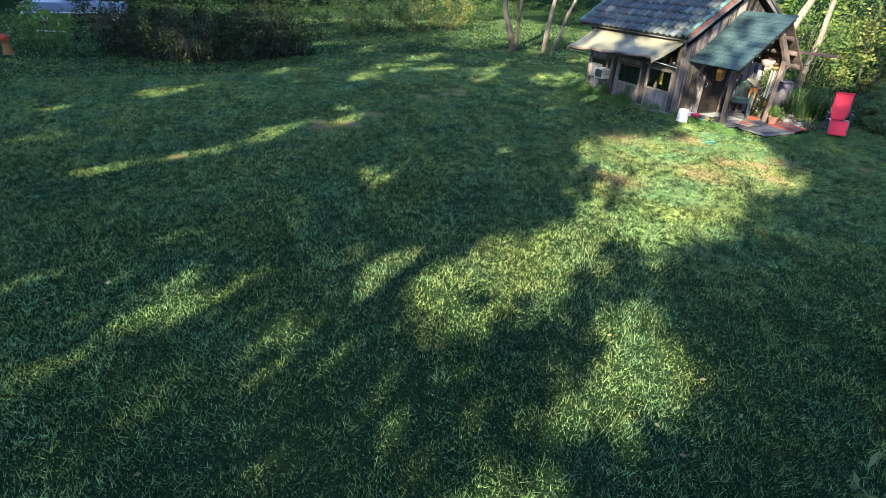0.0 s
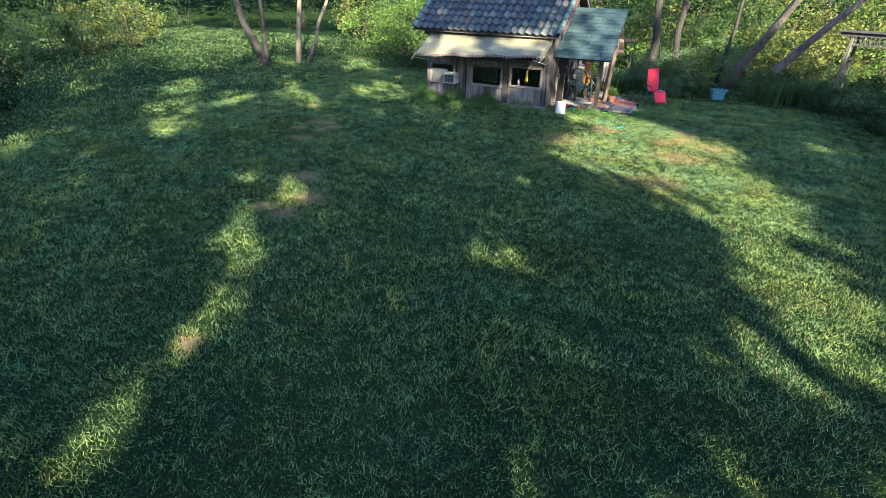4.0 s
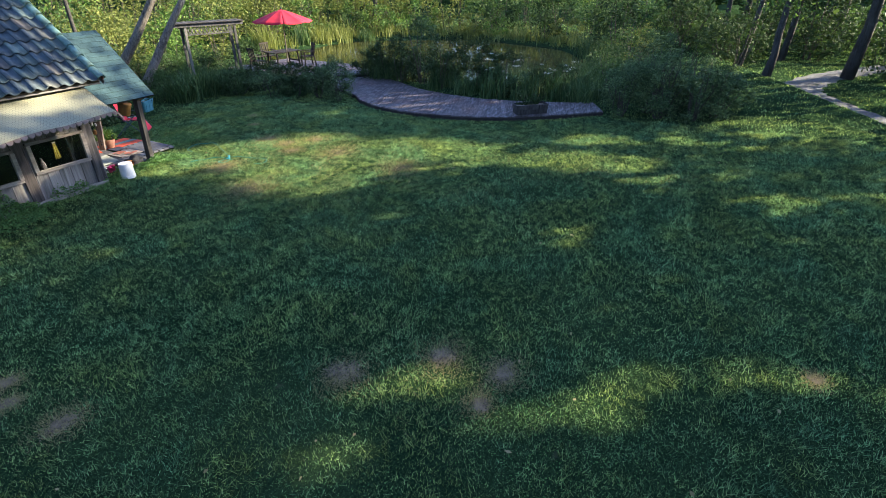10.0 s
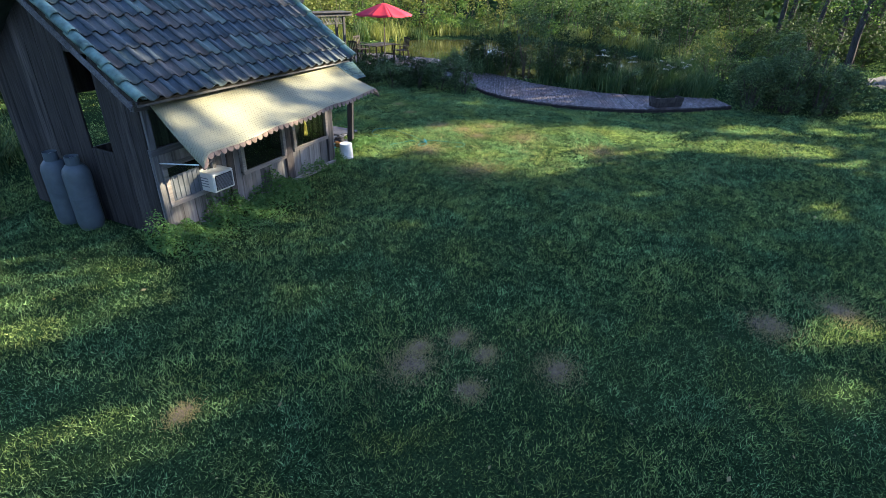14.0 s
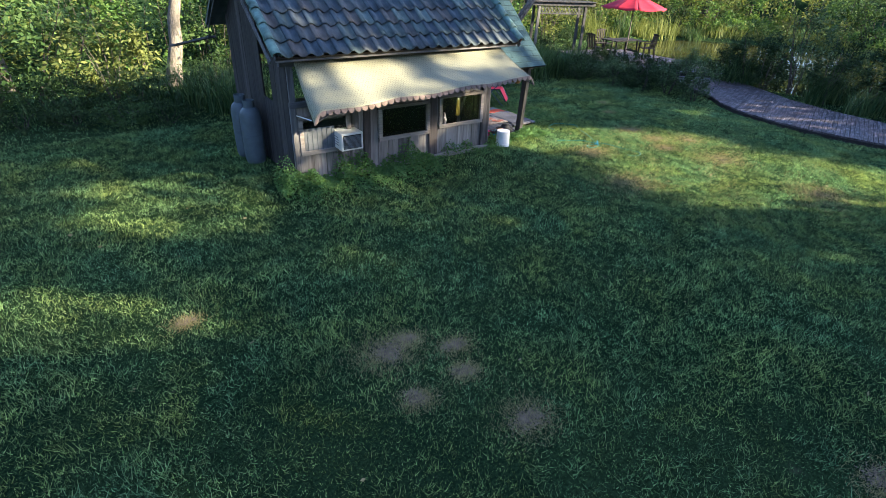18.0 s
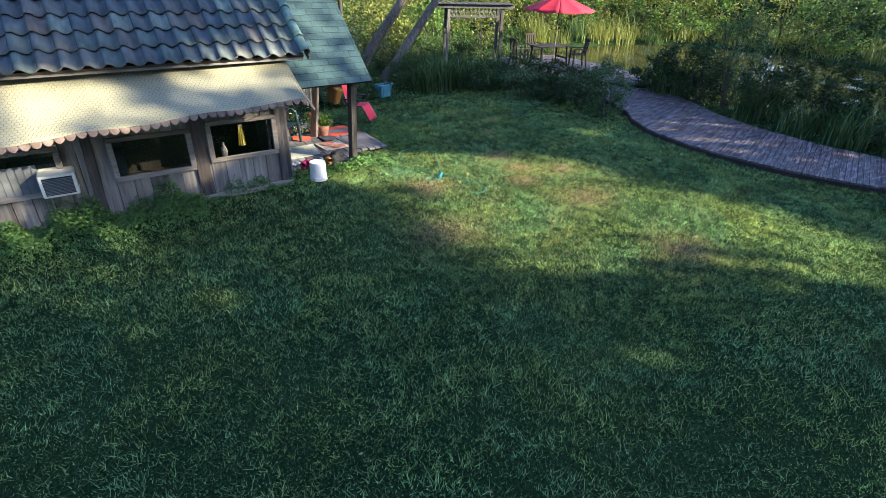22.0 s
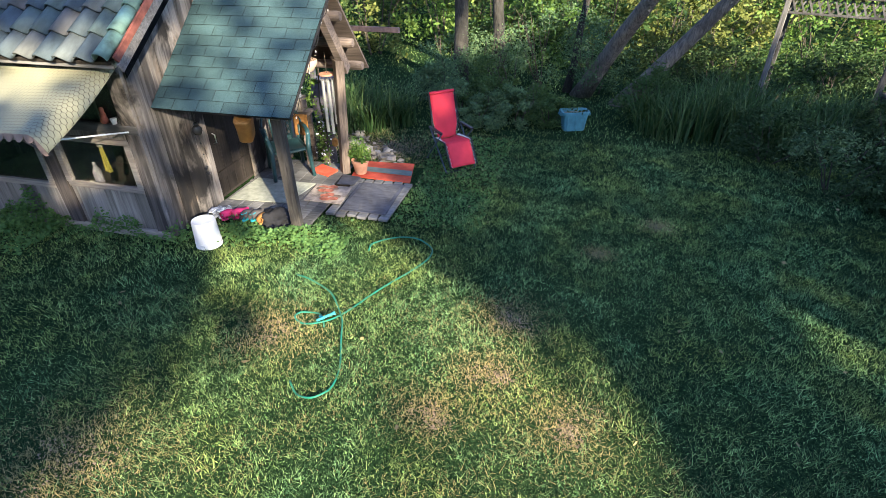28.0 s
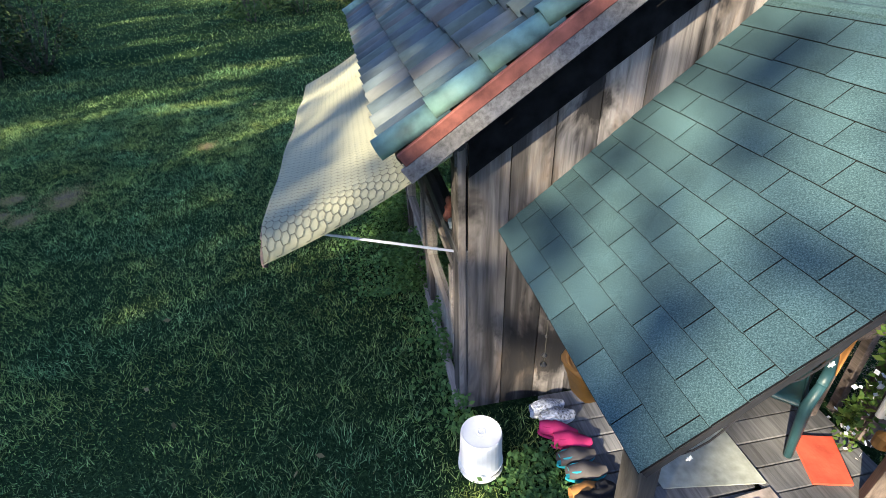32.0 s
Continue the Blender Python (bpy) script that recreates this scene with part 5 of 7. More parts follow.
def porch_back():
    """The far side of the porch: a vine-hung trellis, a barrel and a small table with odds and ends."""
    th = thing("plank_bench", (0.4, 2.52, 0.09), 0, "rough wooden bench with pots in the porch corner", "bench")
    part("top", box(bmesh.new(), (0, 0, 0.8), (0.6, 0.3, 0.05), None, 0.008), M["rafter"], th)
    for sx in (-1, 1):
        for sy in (-1, 1):
            part("leg", beam(bmesh.new(), (sx * 0.22, sy * 0.1, 0), (sx * 0.22, sy * 0.1, 0.78), 0.06, 0.06), M["rafter"], th)
    jar = thing("glass_jar", (0.52, 2.5, 1.118), 0, "pale jar standing on the porch bench", "jar")
    part("body", lathe(bmesh.new(), [(0.06, 0), (0.07, 0.02), (0.07, 0.16), (0.055, 0.19), (0.055, 0.22)], n=18), M["cloth_pale"], jar, smooth=True)
    part("lid", lathe(bmesh.new(), [(0.06, 0.22), (0.06, 0.25)], n=18), M["white_plastic"], jar)
    cr = thing("wooden_crate", (0.42, 2.52, 0.916), 8, "small pale wooden crate standing on the porch bench", "crate")
    for s in (-1, 1):
        part("side", box(bmesh.new(), (s * 0.17, 0, 0.1), (0.02, 0.22, 0.2), None, 0.003), M["rafter"], cr)
        part("side", box(bmesh.new(), (0, s * 0.11, 0.1), (0.32, 0.02, 0.2), None, 0.003), M["window_frame"], cr)
    part("top", box(bmesh.new(), (0, 0, 0.19), (0.36, 0.24, 0.02), None, 0.003), M["window_frame"], cr)
    rg = thing("brown_cloth", (0.6, 2.39, 0.9), 0, "brown cloth hanging over the bench edge", "cloth")
    part("cloth", thicken(grid_sheet(bmesh.new(), lambda u, v: Vector(((u - 0.5) * 0.24, -0.03 - 0.02 * math.sin(u * 14) * v, 0.01 - 0.32 * v)), 12, 8), 0.006), M["cloth_gold"], rg, smooth=True)
    log = thing("log_stool", (0.8, 2.75, 0.0), 0, "upright log section beside the porch wall", "log")
    part("wood", lathe(bmesh.new(), [(0.13, 0), (0.125, 0.3), (0.13, 0.75)], n=16), M["rafter"], log)
    b = thing("barrel", (-0.02, 4.5, 0.0), 0, "dark grey plastic barrel behind the porch", "barrel")
    part("body", lathe(bmesh.new(), [(0.2, 0), (0.24, 0.02), (0.26, 0.3), (0.265, 0.45), (0.26, 0.6), (0.24, 0.88), (0.2, 0.9)], n=24), M["barrel"], b, smooth=True)
    part("rim", lathe(bmesh.new(), [(0.245, 0.86), (0.255, 0.88), (0.245, 0.91)], n=24, cap_bottom=False, cap_top=False), M["black_metal"], b)
    rng = np.random.default_rng(31)
    v = thing("vine", (0.95, 2.4, 0.1), 0, "leafy climbing vine with white flowers at the porch post", "vine")
    part("stem", tube(bmesh.new(), [(0, 0, 0), (0.03, 0.02, 0.5), (-0.03, 0.03, 1.0), (0.04, -0.02, 1.5)], 0.01, 6), M["twig"], v)
    bulk("leaves", *leaf_quads(np.concatenate([clumps(420, (0, 0, 0.45), (0.11, 0.09, 0.4), rng, 14), clumps(150, (-0.12, 0, 1.2), (0.1, 0.08, 0.3), rng, 10)]), 0.055, rng), M["leaf_lime"], v)
    bulk("blossom", *leaf_quads(clumps(40, (0, -0.05, 0.4), (0.12, 0.1, 0.35), rng, 10), 0.035, rng, aspect=0.9), M["white_plastic"], v)
    d = thing("door_1", (0.0, 0, 0), 0, "dark plank cabin door standing ajar under the porch", "door", kind="structure")
    for k in range(4):
        part("plank", box(bmesh.new(), (-0.05, 1.13 + k * 0.205, 0.86), (0.035, 0.2, 1.5), None, 0.005), M["dark_wood"], d)
    part("ledge", box(bmesh.new(), (-0.025, 1.43, 0.4), (0.02, 0.76, 0.1)), M["dark_wood"], d)
    part("ledge", box(bmesh.new(), (-0.025, 1.43, 1.35), (0.02, 0.76, 0.1)), M["dark_wood"], d)
    part("door_handle", tube(bmesh.new(), [(-0.02, 1.12, 0.85), (0.02, 1.12, 0.87), (0.02, 1.12, 0.97), (-0.02, 1.12, 0.99)], 0.008, 6), M["chrome"], d, "small metal handle")
    # woven ornament beside the door
    o = thing("wall_ornament", (0.1, 2.16, 1.08), 0, "colourful beaded wheel hung beside the door", "wall ornament")
    part("hoop", tube(bmesh.new(), [(0, 0.17 * math.cos(a), 0.17 * math.sin(a)) for a in np.linspace(0, math.tau, 21)], 0.012, 6, cap=False), M["cloth_black"], o)
    for k, m in enumerate(("cloth_pink", "orange", "cyan", "rug_red", "cloth_gold", "white_plastic")):
        a = k * math.tau / 6
        part("spoke", beam(bmesh.new(), (0, 0, 0), (0, 0.16 * math.cos(a), 0.16 * math.sin(a)), 0.03, 0.02), M[m], o)
    s = thing("string_lights", (0, 0, 0), 0, "string of small star lights along the porch edge", "string lights")
    pts = [(1.66, 0.32 + 1.3 * t, 1.58 + 1.12 * t - 0.1 * math.sin(math.pi * ((t * 4) % 1))) for t in np.linspace(0, 1, 25)]
    part("cable", tube(bmesh.new(), pts, 0.004, 5), M["cloth_black"], s)
    for p in pts[2::4]:
        bm = bmesh.new()
        vs = [bm.verts.new((p[0], p[1] + (0.014 if i % 2 == 0 else 0.006) * math.cos(i * math.pi / 5), p[2] - 0.05 + (0.014 if i % 2 == 0 else 0.006) * math.sin(i * math.pi / 5))) for i in range(10)]
        bm.faces.new(vs)
        bm.normal_update()
        bmesh.ops.solidify(bm, geom=list(bm.faces), thickness=0.006)
        part("star", bm, M["white_plastic"], s)


porch_back()


def stones():
    rng = random.Random(21)
    big = [(0.56, 4.26, 0.12), (1.62, 3.12, 0.12), (1.21, 3.34, 0.11), (1.42, 3.27, 0.085), (1.03, 3.5, 0.09), (0.85, 3.66, 0.075), (0.76, 4.11, 0.085), (1.56, 3.4, 0.08), (1.75, 3.05, 0.09), (0.95, 3.9, 0.07)]
    for k in range(52):
        if k < len(big):
            x, y, r = big[k]
        else:
            t = rng.random()
            x, y = 0.6 + 1.2 * t + rng.uniform(-0.3, 0.2), 4.3 - 1.25 * t + rng.uniform(-0.4, 0.1)
            r = rng.choice((0.02, 0.025, 0.03, 0.035, 0.045, 0.055))
        bm = bmesh.new()
        bmesh.ops.create_icosphere(bm, subdivisions=2, radius=1)
        o = Vector((k * 3.1, 0, 0))
        for v in bm.verts:
            v.co = Vector((v.co.x * r * 1.3, v.co.y * r, v.co.z * r * 0.55)) * (1 + 0.7 * noise.noise(v.co * 1.4 + o))
        ob = mesh_object("stone", bm, M["stone"])
        ob.matrix_basis = pose(x, y, r * 0.25, 0, 0, rng.uniform(0, 180))
        tagged(ob, "rounded grey field stone in the border by the porch", "stone", "border stones")


stones()


def hose():
    bend = [(1.82, -0.36), (2.0, -0.41), (2.17, -0.47), (2.3, -0.56), (2.4, -0.66), (2.51, -0.8), (2.63, -0.98), (2.72, -1.23), (2.86, -1.57), (2.89, -1.83), (2.78, -1.96), (2.62, -1.94), (2.48, -1.79)]
    loop = [(2.41, 0.3), (2.39, 0.44), (2.5, 0.61), (2.69, 0.69), (2.92, 0.69), (3.09, 0.59), (3.16, 0.46), (3.16, 0.28), (3.02, 0.02), (2.91, -0.21), (2.74, -0.55), (2.58, -0.87), (2.47, -1.03), (2.36, -1.1), (2.22, -1.09), (2.13, -1.03), (2.17, -0.95), (2.26, -0.91), (2.37, -0.93), (2.44, -1.01), (2.49, -1.11)]
    for nm, p in (("garden_hose", bend), ("garden_hose", loop)):
        sm = []
        for i in range(len(p) - 1):
            for k in range(5):
                t = k / 5
                a, b = Vector((*p[i], 0.024)), Vector((*p[i + 1], 0.024))
                sm.append(a.lerp(b, t) + Vector((0, 0, 0.012 * math.sin(i * 2.1 + t * 3))))
        for _ in range(3):
            sm = [sm[0]] + [(sm[i - 1] + 2 * sm[i] + sm[i + 1]) / 4 for i in range(1, len(sm) - 1)] + [sm[-1]]
        tagged(mesh_object(nm, tube(bmesh.new(), sm, 0.0085, 8), M["hose"], smooth=True), "green garden hose lying in the grass", "hose", "hoses on the lawn")
    n = thing("hose_nozzle", (2.47, -1.0, 0.06), 46, "turquoise hose sprayer in the grass", "hose nozzle")
    part("barrel", tube(bmesh.new(), [(-0.1, 0, 0.0), (0.0, 0, 0.01), (0.05, 0, 0.012), (0.09, 0, 0.015)], [0.013, 0.012, 0.012, 0.02], 10), M["cyan"], n)
    part("grip", tube(bmesh.new(), [(-0.02, 0, 0), (-0.05, 0.06, -0.01)], 0.01, 8), M["cyan"], n)


hose()

# ---- the curved deck and the far deck ----
OUT = [(9.7, 0.6), (9.15, 0.0), (8.7, -0.95), (8.52, -1.9), (8.52, -2.7), (8.65, -3.5), (8.82, -4.2), (9.14, -5.0), (9.5, -5.65), (10.05, -6.35), (10.45, -6.85), (10.9, -7.35), (11.5, -8.0), (12.6, -7.4), (12.05, -6.3),
       (11.6, -5.1), (11.3, -3.6), (11.4, -2.2), (11.75, -0.8), (12.3, 0.2), (12.8, 1.2), (13.0, 2.1), (11.9, 3.2), (10.9, 3.0), (10.3, 1.9)]
DECK_Z = 0.03


def clip_line(poly, o, d):
    """Where the line o + s d runs inside the polygon."""
    hits = []
    n = Vector((-d.y, d.x))
    for i in range(len(poly)):
        a, b = Vector(poly[i]), Vector(poly[(i + 1) % len(poly)])
        fa, fb = (a - o).dot(n), (b - o).dot(n)
        if (fa < 0) != (fb < 0):
            p = a.lerp(b, fa / (fa - fb))
            hits.append((p - o).dot(d))
    hits.sort()
    return list(zip(hits[::2], hits[1::2]))


def plank_deck(name, poly, z, ang, material, label, width=0.14):
    th = thing(name, label=label, category="deck", kind="structure")
    d = Vector((math.cos(ang), math.sin(ang)))
    n = Vector((-d.y, d.x))
    ks = [Vector(p).dot(n) for p in poly]
    k = min(ks) + width / 2
    rng = random.Random(17)
    while k < max(ks):
        lo = clip_line(poly, n * (k - width / 2 + 0.004), d)
        hi = clip_line(poly, n * (k + width / 2 - 0.004), d)
        for i in range(min(len(lo), len(hi))):
            q = [n * (k - width / 2 + 0.004) + d * lo[i][0], n * (k - width / 2 + 0.004) + d * lo[i][1], n * (k + width / 2 - 0.004) + d * hi[i][1], n * (k + width / 2 - 0.004) + d * hi[i][0]]
            c = sum(q, Vector((0, 0))) / 4
            bm = bmesh.new()
            zz = rng.uniform(-0.004, 0.004)
            back = Matrix.Rotation(-ang + math.pi / 2, 2)
            loc = [back @ (p - c) for p in q]
            t = [bm.verts.new((p.x, p.y, zz)) for p in loc]
            b = [bm.verts.new((p.x, p.y, zz - 0.035)) for p in loc]
            bm.faces.new(t)
            bm.faces.new(b[::-1])
            for j in range(4):
                bm.faces.new((t[j], b[j], b[(j + 1) % 4], t[(j + 1) % 4]))
            bmesh.ops.recalc_face_normals(bm, faces=bm.faces)
            ob = part("plank", bm, M[material], th)
            ob.matrix_basis = Matrix.Translation((c.x, c.y, z)) @ Matrix.Rotation(ang - math.pi / 2, 4, "Z")
        k += width
    bm = bmesh.new()
    for i in range(len(poly)):
        a, b = Vector(poly[i]), Vector(poly[(i + 1) % len(poly)])
        beam(bm, (a.x, a.y, z - 0.1), (b.x, b.y, z - 0.1), 0.04, 0.12)
    part("edge_beam", bm, M["dark_wood"], th, "dark edge beam under the planks")
    return th


plank_deck("curved_deck", OUT, DECK_Z, radians(20), "deck", "weathered purple grey plank deck with a curved edge", 0.1)
plank_deck("pond_deck", [(10.95, 3.06), (11.95, 3.26), (13.05, 2.16), (14.4, 4.6), (14.2, 8.2), (11.0, 8.8), (10.8, 5.6)], 0.16, radians(20), "deck", "grey plank deck beside the pond")


def planter_box():
    th = thing("planter_box", (10.2, -5.98, DECK_Z), -47, "weathered wooden planter box with dying plants on the deck edge", "planter")
    L, W, H = 1.0, 0.34, 0.3
    for s in (-1, 1):
        for k in range(2):
            part("side_board", box(bmesh.new(), (0, s * (W / 2 + 0.02 * k), 0.08 + k * 0.15), (L + 0.06 * k, 0.03, 0.145), pose(0, 0, 0, -s * 6), 0.004), M["board_dark"], th)
            part("end_board", box(bmesh.new(), (s * (L / 2 + 0.015 * k), 0, 0.08 + k * 0.15), (0.03, W + 0.02, 0.145), pose(0, 0, 0, 0, s * 6), 0.004), M["board_dark"], th)
    part("soil", box(bmesh.new(), (0, 0, 0.22), (L - 0.05, W - 0.04, 0.06)), M["soil"], th)
    rng = np.random.default_rng(8)
    bulk("leaves", *join([leaf_quads(clumps(420, (0, 0, 0.36), (0.42, 0.13, 0.12), rng, 16), 0.06, rng), leaf_quads(clumps(160, (0.18, 0, 0.5), (0.08, 0.08, 0.2), rng, 6), 0.05, rng)]), M["leaf_dark"], th)
    for k in range(5):
        x = -0.4 + k * 0.2
        part("stem", tube(bmesh.new(), [(x, 0, 0.24), (x + 0.03, 0.02, 0.45), (x + 0.1, -0.03, 0.6)], 0.006, 5), M["twig"], th)


planter_box()


def pergola():
    th = thing("pergola", (9.2, 7.3, 0), -24, "weathered grey wooden arbour with a lattice panel", "pergola")
    for x in (-0.95, 0.95):
        for y in (-0.3, 0.3):
            part("post", beam(bmesh.new(), (x, y, 0), (x + (0.03 if x < 0 else 0), y, 2.16), 0.09, 0.09), M["post"], th)
    for y in (-0.36, 0.36):
        part("beam", beam(bmesh.new(), (-1.3, y, 2.2), (1.3, y, 2.2), 0.045, 0.12), M["post"], th)
    for k in range(12):
        x = -1.24 + k * 0.225
        part("slat", beam(bmesh.new(), (x, -0.46, 2.275), (x, 0.46, 2.275), 0.19, 0.025), M["post_dark"], th)
    panel = part("lattice", beam(bmesh.new(), (-0.9, -0.31, 1.86), (0.9, -0.31, 1.86), 0.025, 0.04), M["post"], th)
    n = 14
    for k in range(n):
        x = -1.03 + k * 1.9 / n
        for s in (-1, 1):
            a, b = (x + 0.15, -0.31 + 0.008 * s, 1.86), (x + 0.15 + s * 0.14, -0.31 + 0.008 * s, 2.14)
            part("lath", beam(bmesh.new(), a, b, 0.008, 0.03, 0, 0), M["post"], panel)


pergola()


def parasol():
    th = thing("parasol", (12.0, 6.0, 0.18), 0, "open red market umbrella over the table", "umbrella")
    part("pole", tube(bmesh.new(), [(0, 0, 0), (0, 0, 2.42)], 0.022, 10), M["rafter"], th)
    part("base", lathe(bmesh.new(), [(0.24, 0), (0.24, 0.05), (0.05, 0.09), (0.04, 0.3)], n=20), M["black_metal"], th)
    part("finial", lathe(bmesh.new(), [(0.02, 2.38), (0.035, 2.42), (0.03, 2.46), (0.012, 2.5)], n=10), M["black_metal"], th)
    for k in range(8):
        a0, a1 = k * math.tau / 8, (k + 1) * math.tau / 8

        def f(u, v):
            r = 1.26 * v
            a = a0 + (a1 - a0) * u
            flat = math.cos(math.pi / 8) / math.cos((u - 0.5) * math.tau / 8)
            return Vector((r * flat * math.cos(a), r * flat * math.sin(a), 2.4 - 0.46 * v ** 1.15 - 0.05 * math.sin(math.pi * u) * v))
        part("canopy_panel", thicken(grid_sheet(bmesh.new(), f, 6, 6), 0.004), M["red_canopy"], th, smooth=True)
        part("rib", tube(bmesh.new(), [(0.03 * math.cos(a0), 0.03 * math.sin(a0), 2.36), (1.24 * math.cos(a0), 1.24 * math.sin(a0), 1.92)], 0.008, 6), M["rafter"], th)


parasol()


def garden_table(at, turn):
    th = thing("garden_table", at, turn, "dark weathered wooden garden table on the far deck", "table")
    for k in range(6):
        part("slat", box(bmesh.new(), (0, -0.35 + k * 0.14, 0.72), (1.4, 0.13, 0.03), None, 0.004), M["dark_wood"], th)
    for sx in (-1, 1):
        for sy in (-1, 1):
            part("leg", beam(bmesh.new(), (sx * 0.55, sy * 0.3, 0.7), (sx * 0.6, sy * 0.36, 0), 0.06, 0.06), M["dark_wood"], th)
        part("stretcher", beam(bmesh.new(), (sx * 0.57, -0.33, 0.3), (sx * 0.57, 0.33, 0.3), 0.04, 0.06), M["dark_wood"], th)


garden_table((12.1, 6.35, 0.16), -8)


def deck_chair(at, turn, label):
    th = thing("deck_chair", at, turn, label, "chair", "chairs round the far table")
    for k in range(4):
        part("seat_slat", box(bmesh.new(), (0, -0.18 + k * 0.12, 0.44), (0.5, 0.1, 0.025), None, 0.003), M["dark_wood"], th)
    for k in range(5):
        part("back_slat", beam(bmesh.new(), (-0.2 + k * 0.1, 0.22, 0.42), (-0.2 + k * 0.1, 0.32, 1.0 - abs(k - 2) * 0.02), 0.06, 0.02), M["dark_wood"], th)
    part("top_rail", beam(bmesh.new(), (-0.25, 0.31, 0.94), (0.25, 0.31, 0.94), 0.03, 0.06), M["dark_wood"], th)
    for s in (-1, 1):
        part("armrest", beam(bmesh.new(), (s * 0.27, -0.25, 0.64), (s * 0.27, 0.28, 0.66), 0.08, 0.025), M["dark_wood"], th)
        part("leg", beam(bmesh.new(), (s * 0.26, -0.22, 0), (s * 0.26, -0.2, 0.64), 0.05, 0.05), M["dark_wood"], th)
        part("leg", beam(bmesh.new(), (s * 0.24, 0.3, 0), (s * 0.24, 0.22, 0.45), 0.05, 0.05), M["dark_wood"], th)


deck_chair((10.95, 6.7, 0.16), 80, "dark wooden garden armchair facing the table")
deck_chair((13.0, 5.75, 0.16), -120, "dark slatted garden armchair turned to the pond")
deck_chair((12.3, 7.4, 0.16), -5, "dark slatted garden armchair behind the table")


def pickup():
    th = thing("pickup_truck", (-29.3, -19.9, 0.0), 95, "blue grey pickup truck parked beyond the brush", "truck")
    p = M["truck_paint"]
    part("bed", box(bmesh.new(), (-1.7, 0, 0.85), (1.9, 1.85, 0.65), None, 0.05), p, th)
    part("hood", box(bmesh.new(), (2.0, 0, 0.85), (1.5, 1.85, 0.6), None, 0.08), p, th)
    bm = box(bmesh.new(), (0.3, 0, 0.85), (2.1, 1.86, 0.65), None, 0.04)
    part("cab", bm, p, th)
    bm = bmesh.new()
    r = bmesh.ops.create_cube(bm, size=1, matrix=Matrix.Translation((0.25, 0, 1.45)) @ Matrix.Diagonal((1.9, 1.65, 0.62, 1)))
    for v in r["verts"]:
        if v.co.z > 1.5:
            v.co.x = 0.2 + (v.co.x - 0.2) * 0.75
            v.co.y *= 0.86
    part("cab_roof", bm, p, th)
    for s in (-1, 1):
        w = part("window", box(bmesh.new(), (0.25, s * 0.79, 1.45), (1.4, 0.02, 0.4), pose(0, 0, 0, s * 10)), M["cloth_black"], th, "dark side window")
        for x in (-1.7, 1.95):
            wh = part("wheel", tube(bmesh.new(), [(x, s * 0.8, 0.37), (x, s * 0.96, 0.37)], 0.37, 20), M["tyre"], th)
            part("rim", tube(bmesh.new(), [(x, s * 0.955, 0.37), (x, s * 0.975, 0.37)], 0.22, 16), M["chrome"], wh, "bright wheel rim")
        part("tail_light", box(bmesh.new(), (-2.66, s * 0.82, 0.95), (0.04, 0.14, 0.35)), M["rug_red"], th, "red tail light")
        part("side_trim", box(bmesh.new(), (0.1, s * 0.935, 0.62), (4.4, 0.02, 0.06)), M["chrome"], th)
    part("bumper", box(bmesh.new(), (-2.72, 0, 0.55), (0.14, 1.8, 0.18), None, 0.03), M["chrome"], th)
    part("chassis", box(bmesh.new(), (0, 0, 0.42), (4.8, 1.6, 0.2)), M["cloth_black"], th)


pickup()


def yard_bits():
    th = thing("garden_lantern", (-15.3, -20.0, 0), 0, "small brass garden lantern with a red cap", "lantern")
    part("base", lathe(bmesh.new(), [(0.2, 0), (0.16, 0.15), (0.12, 0.4), (0.14, 0.55)], n=14), M["cloth_gold"], th)
    part("cap", lathe(bmesh.new(), [(0.17, 0.55), (0.16, 0.68), (0.05, 0.78)], n=14), M["rug_red"], th, "red cap")
    fr = thing("metal_trestle", (-20.3, -19.9, 0), 60, "low grey metal trestle lying in the grass", "trestle")
    part("rail", beam(bmesh.new(), (-1.2, 0, 0.35), (1.2, 0, 0.42), 0.07, 0.07), M["chrome"], fr)
    for x in (-0.9, 0.8):
        part("leg", beam(bmesh.new(), (x, -0.3, 0), (x, 0.02, 0.36), 0.04, 0.04), M["wire"], fr)
        part("leg", beam(bmesh.new(), (x, 0.3, 0), (x, -0.02, 0.36), 0.04, 0.04), M["wire"], fr)
    part("upright", beam(bmesh.new(), (0.3, 0, 0.38), (0.35, 0.05, 0.95), 0.05, 0.05), M["wire"], fr)


yard_bits()


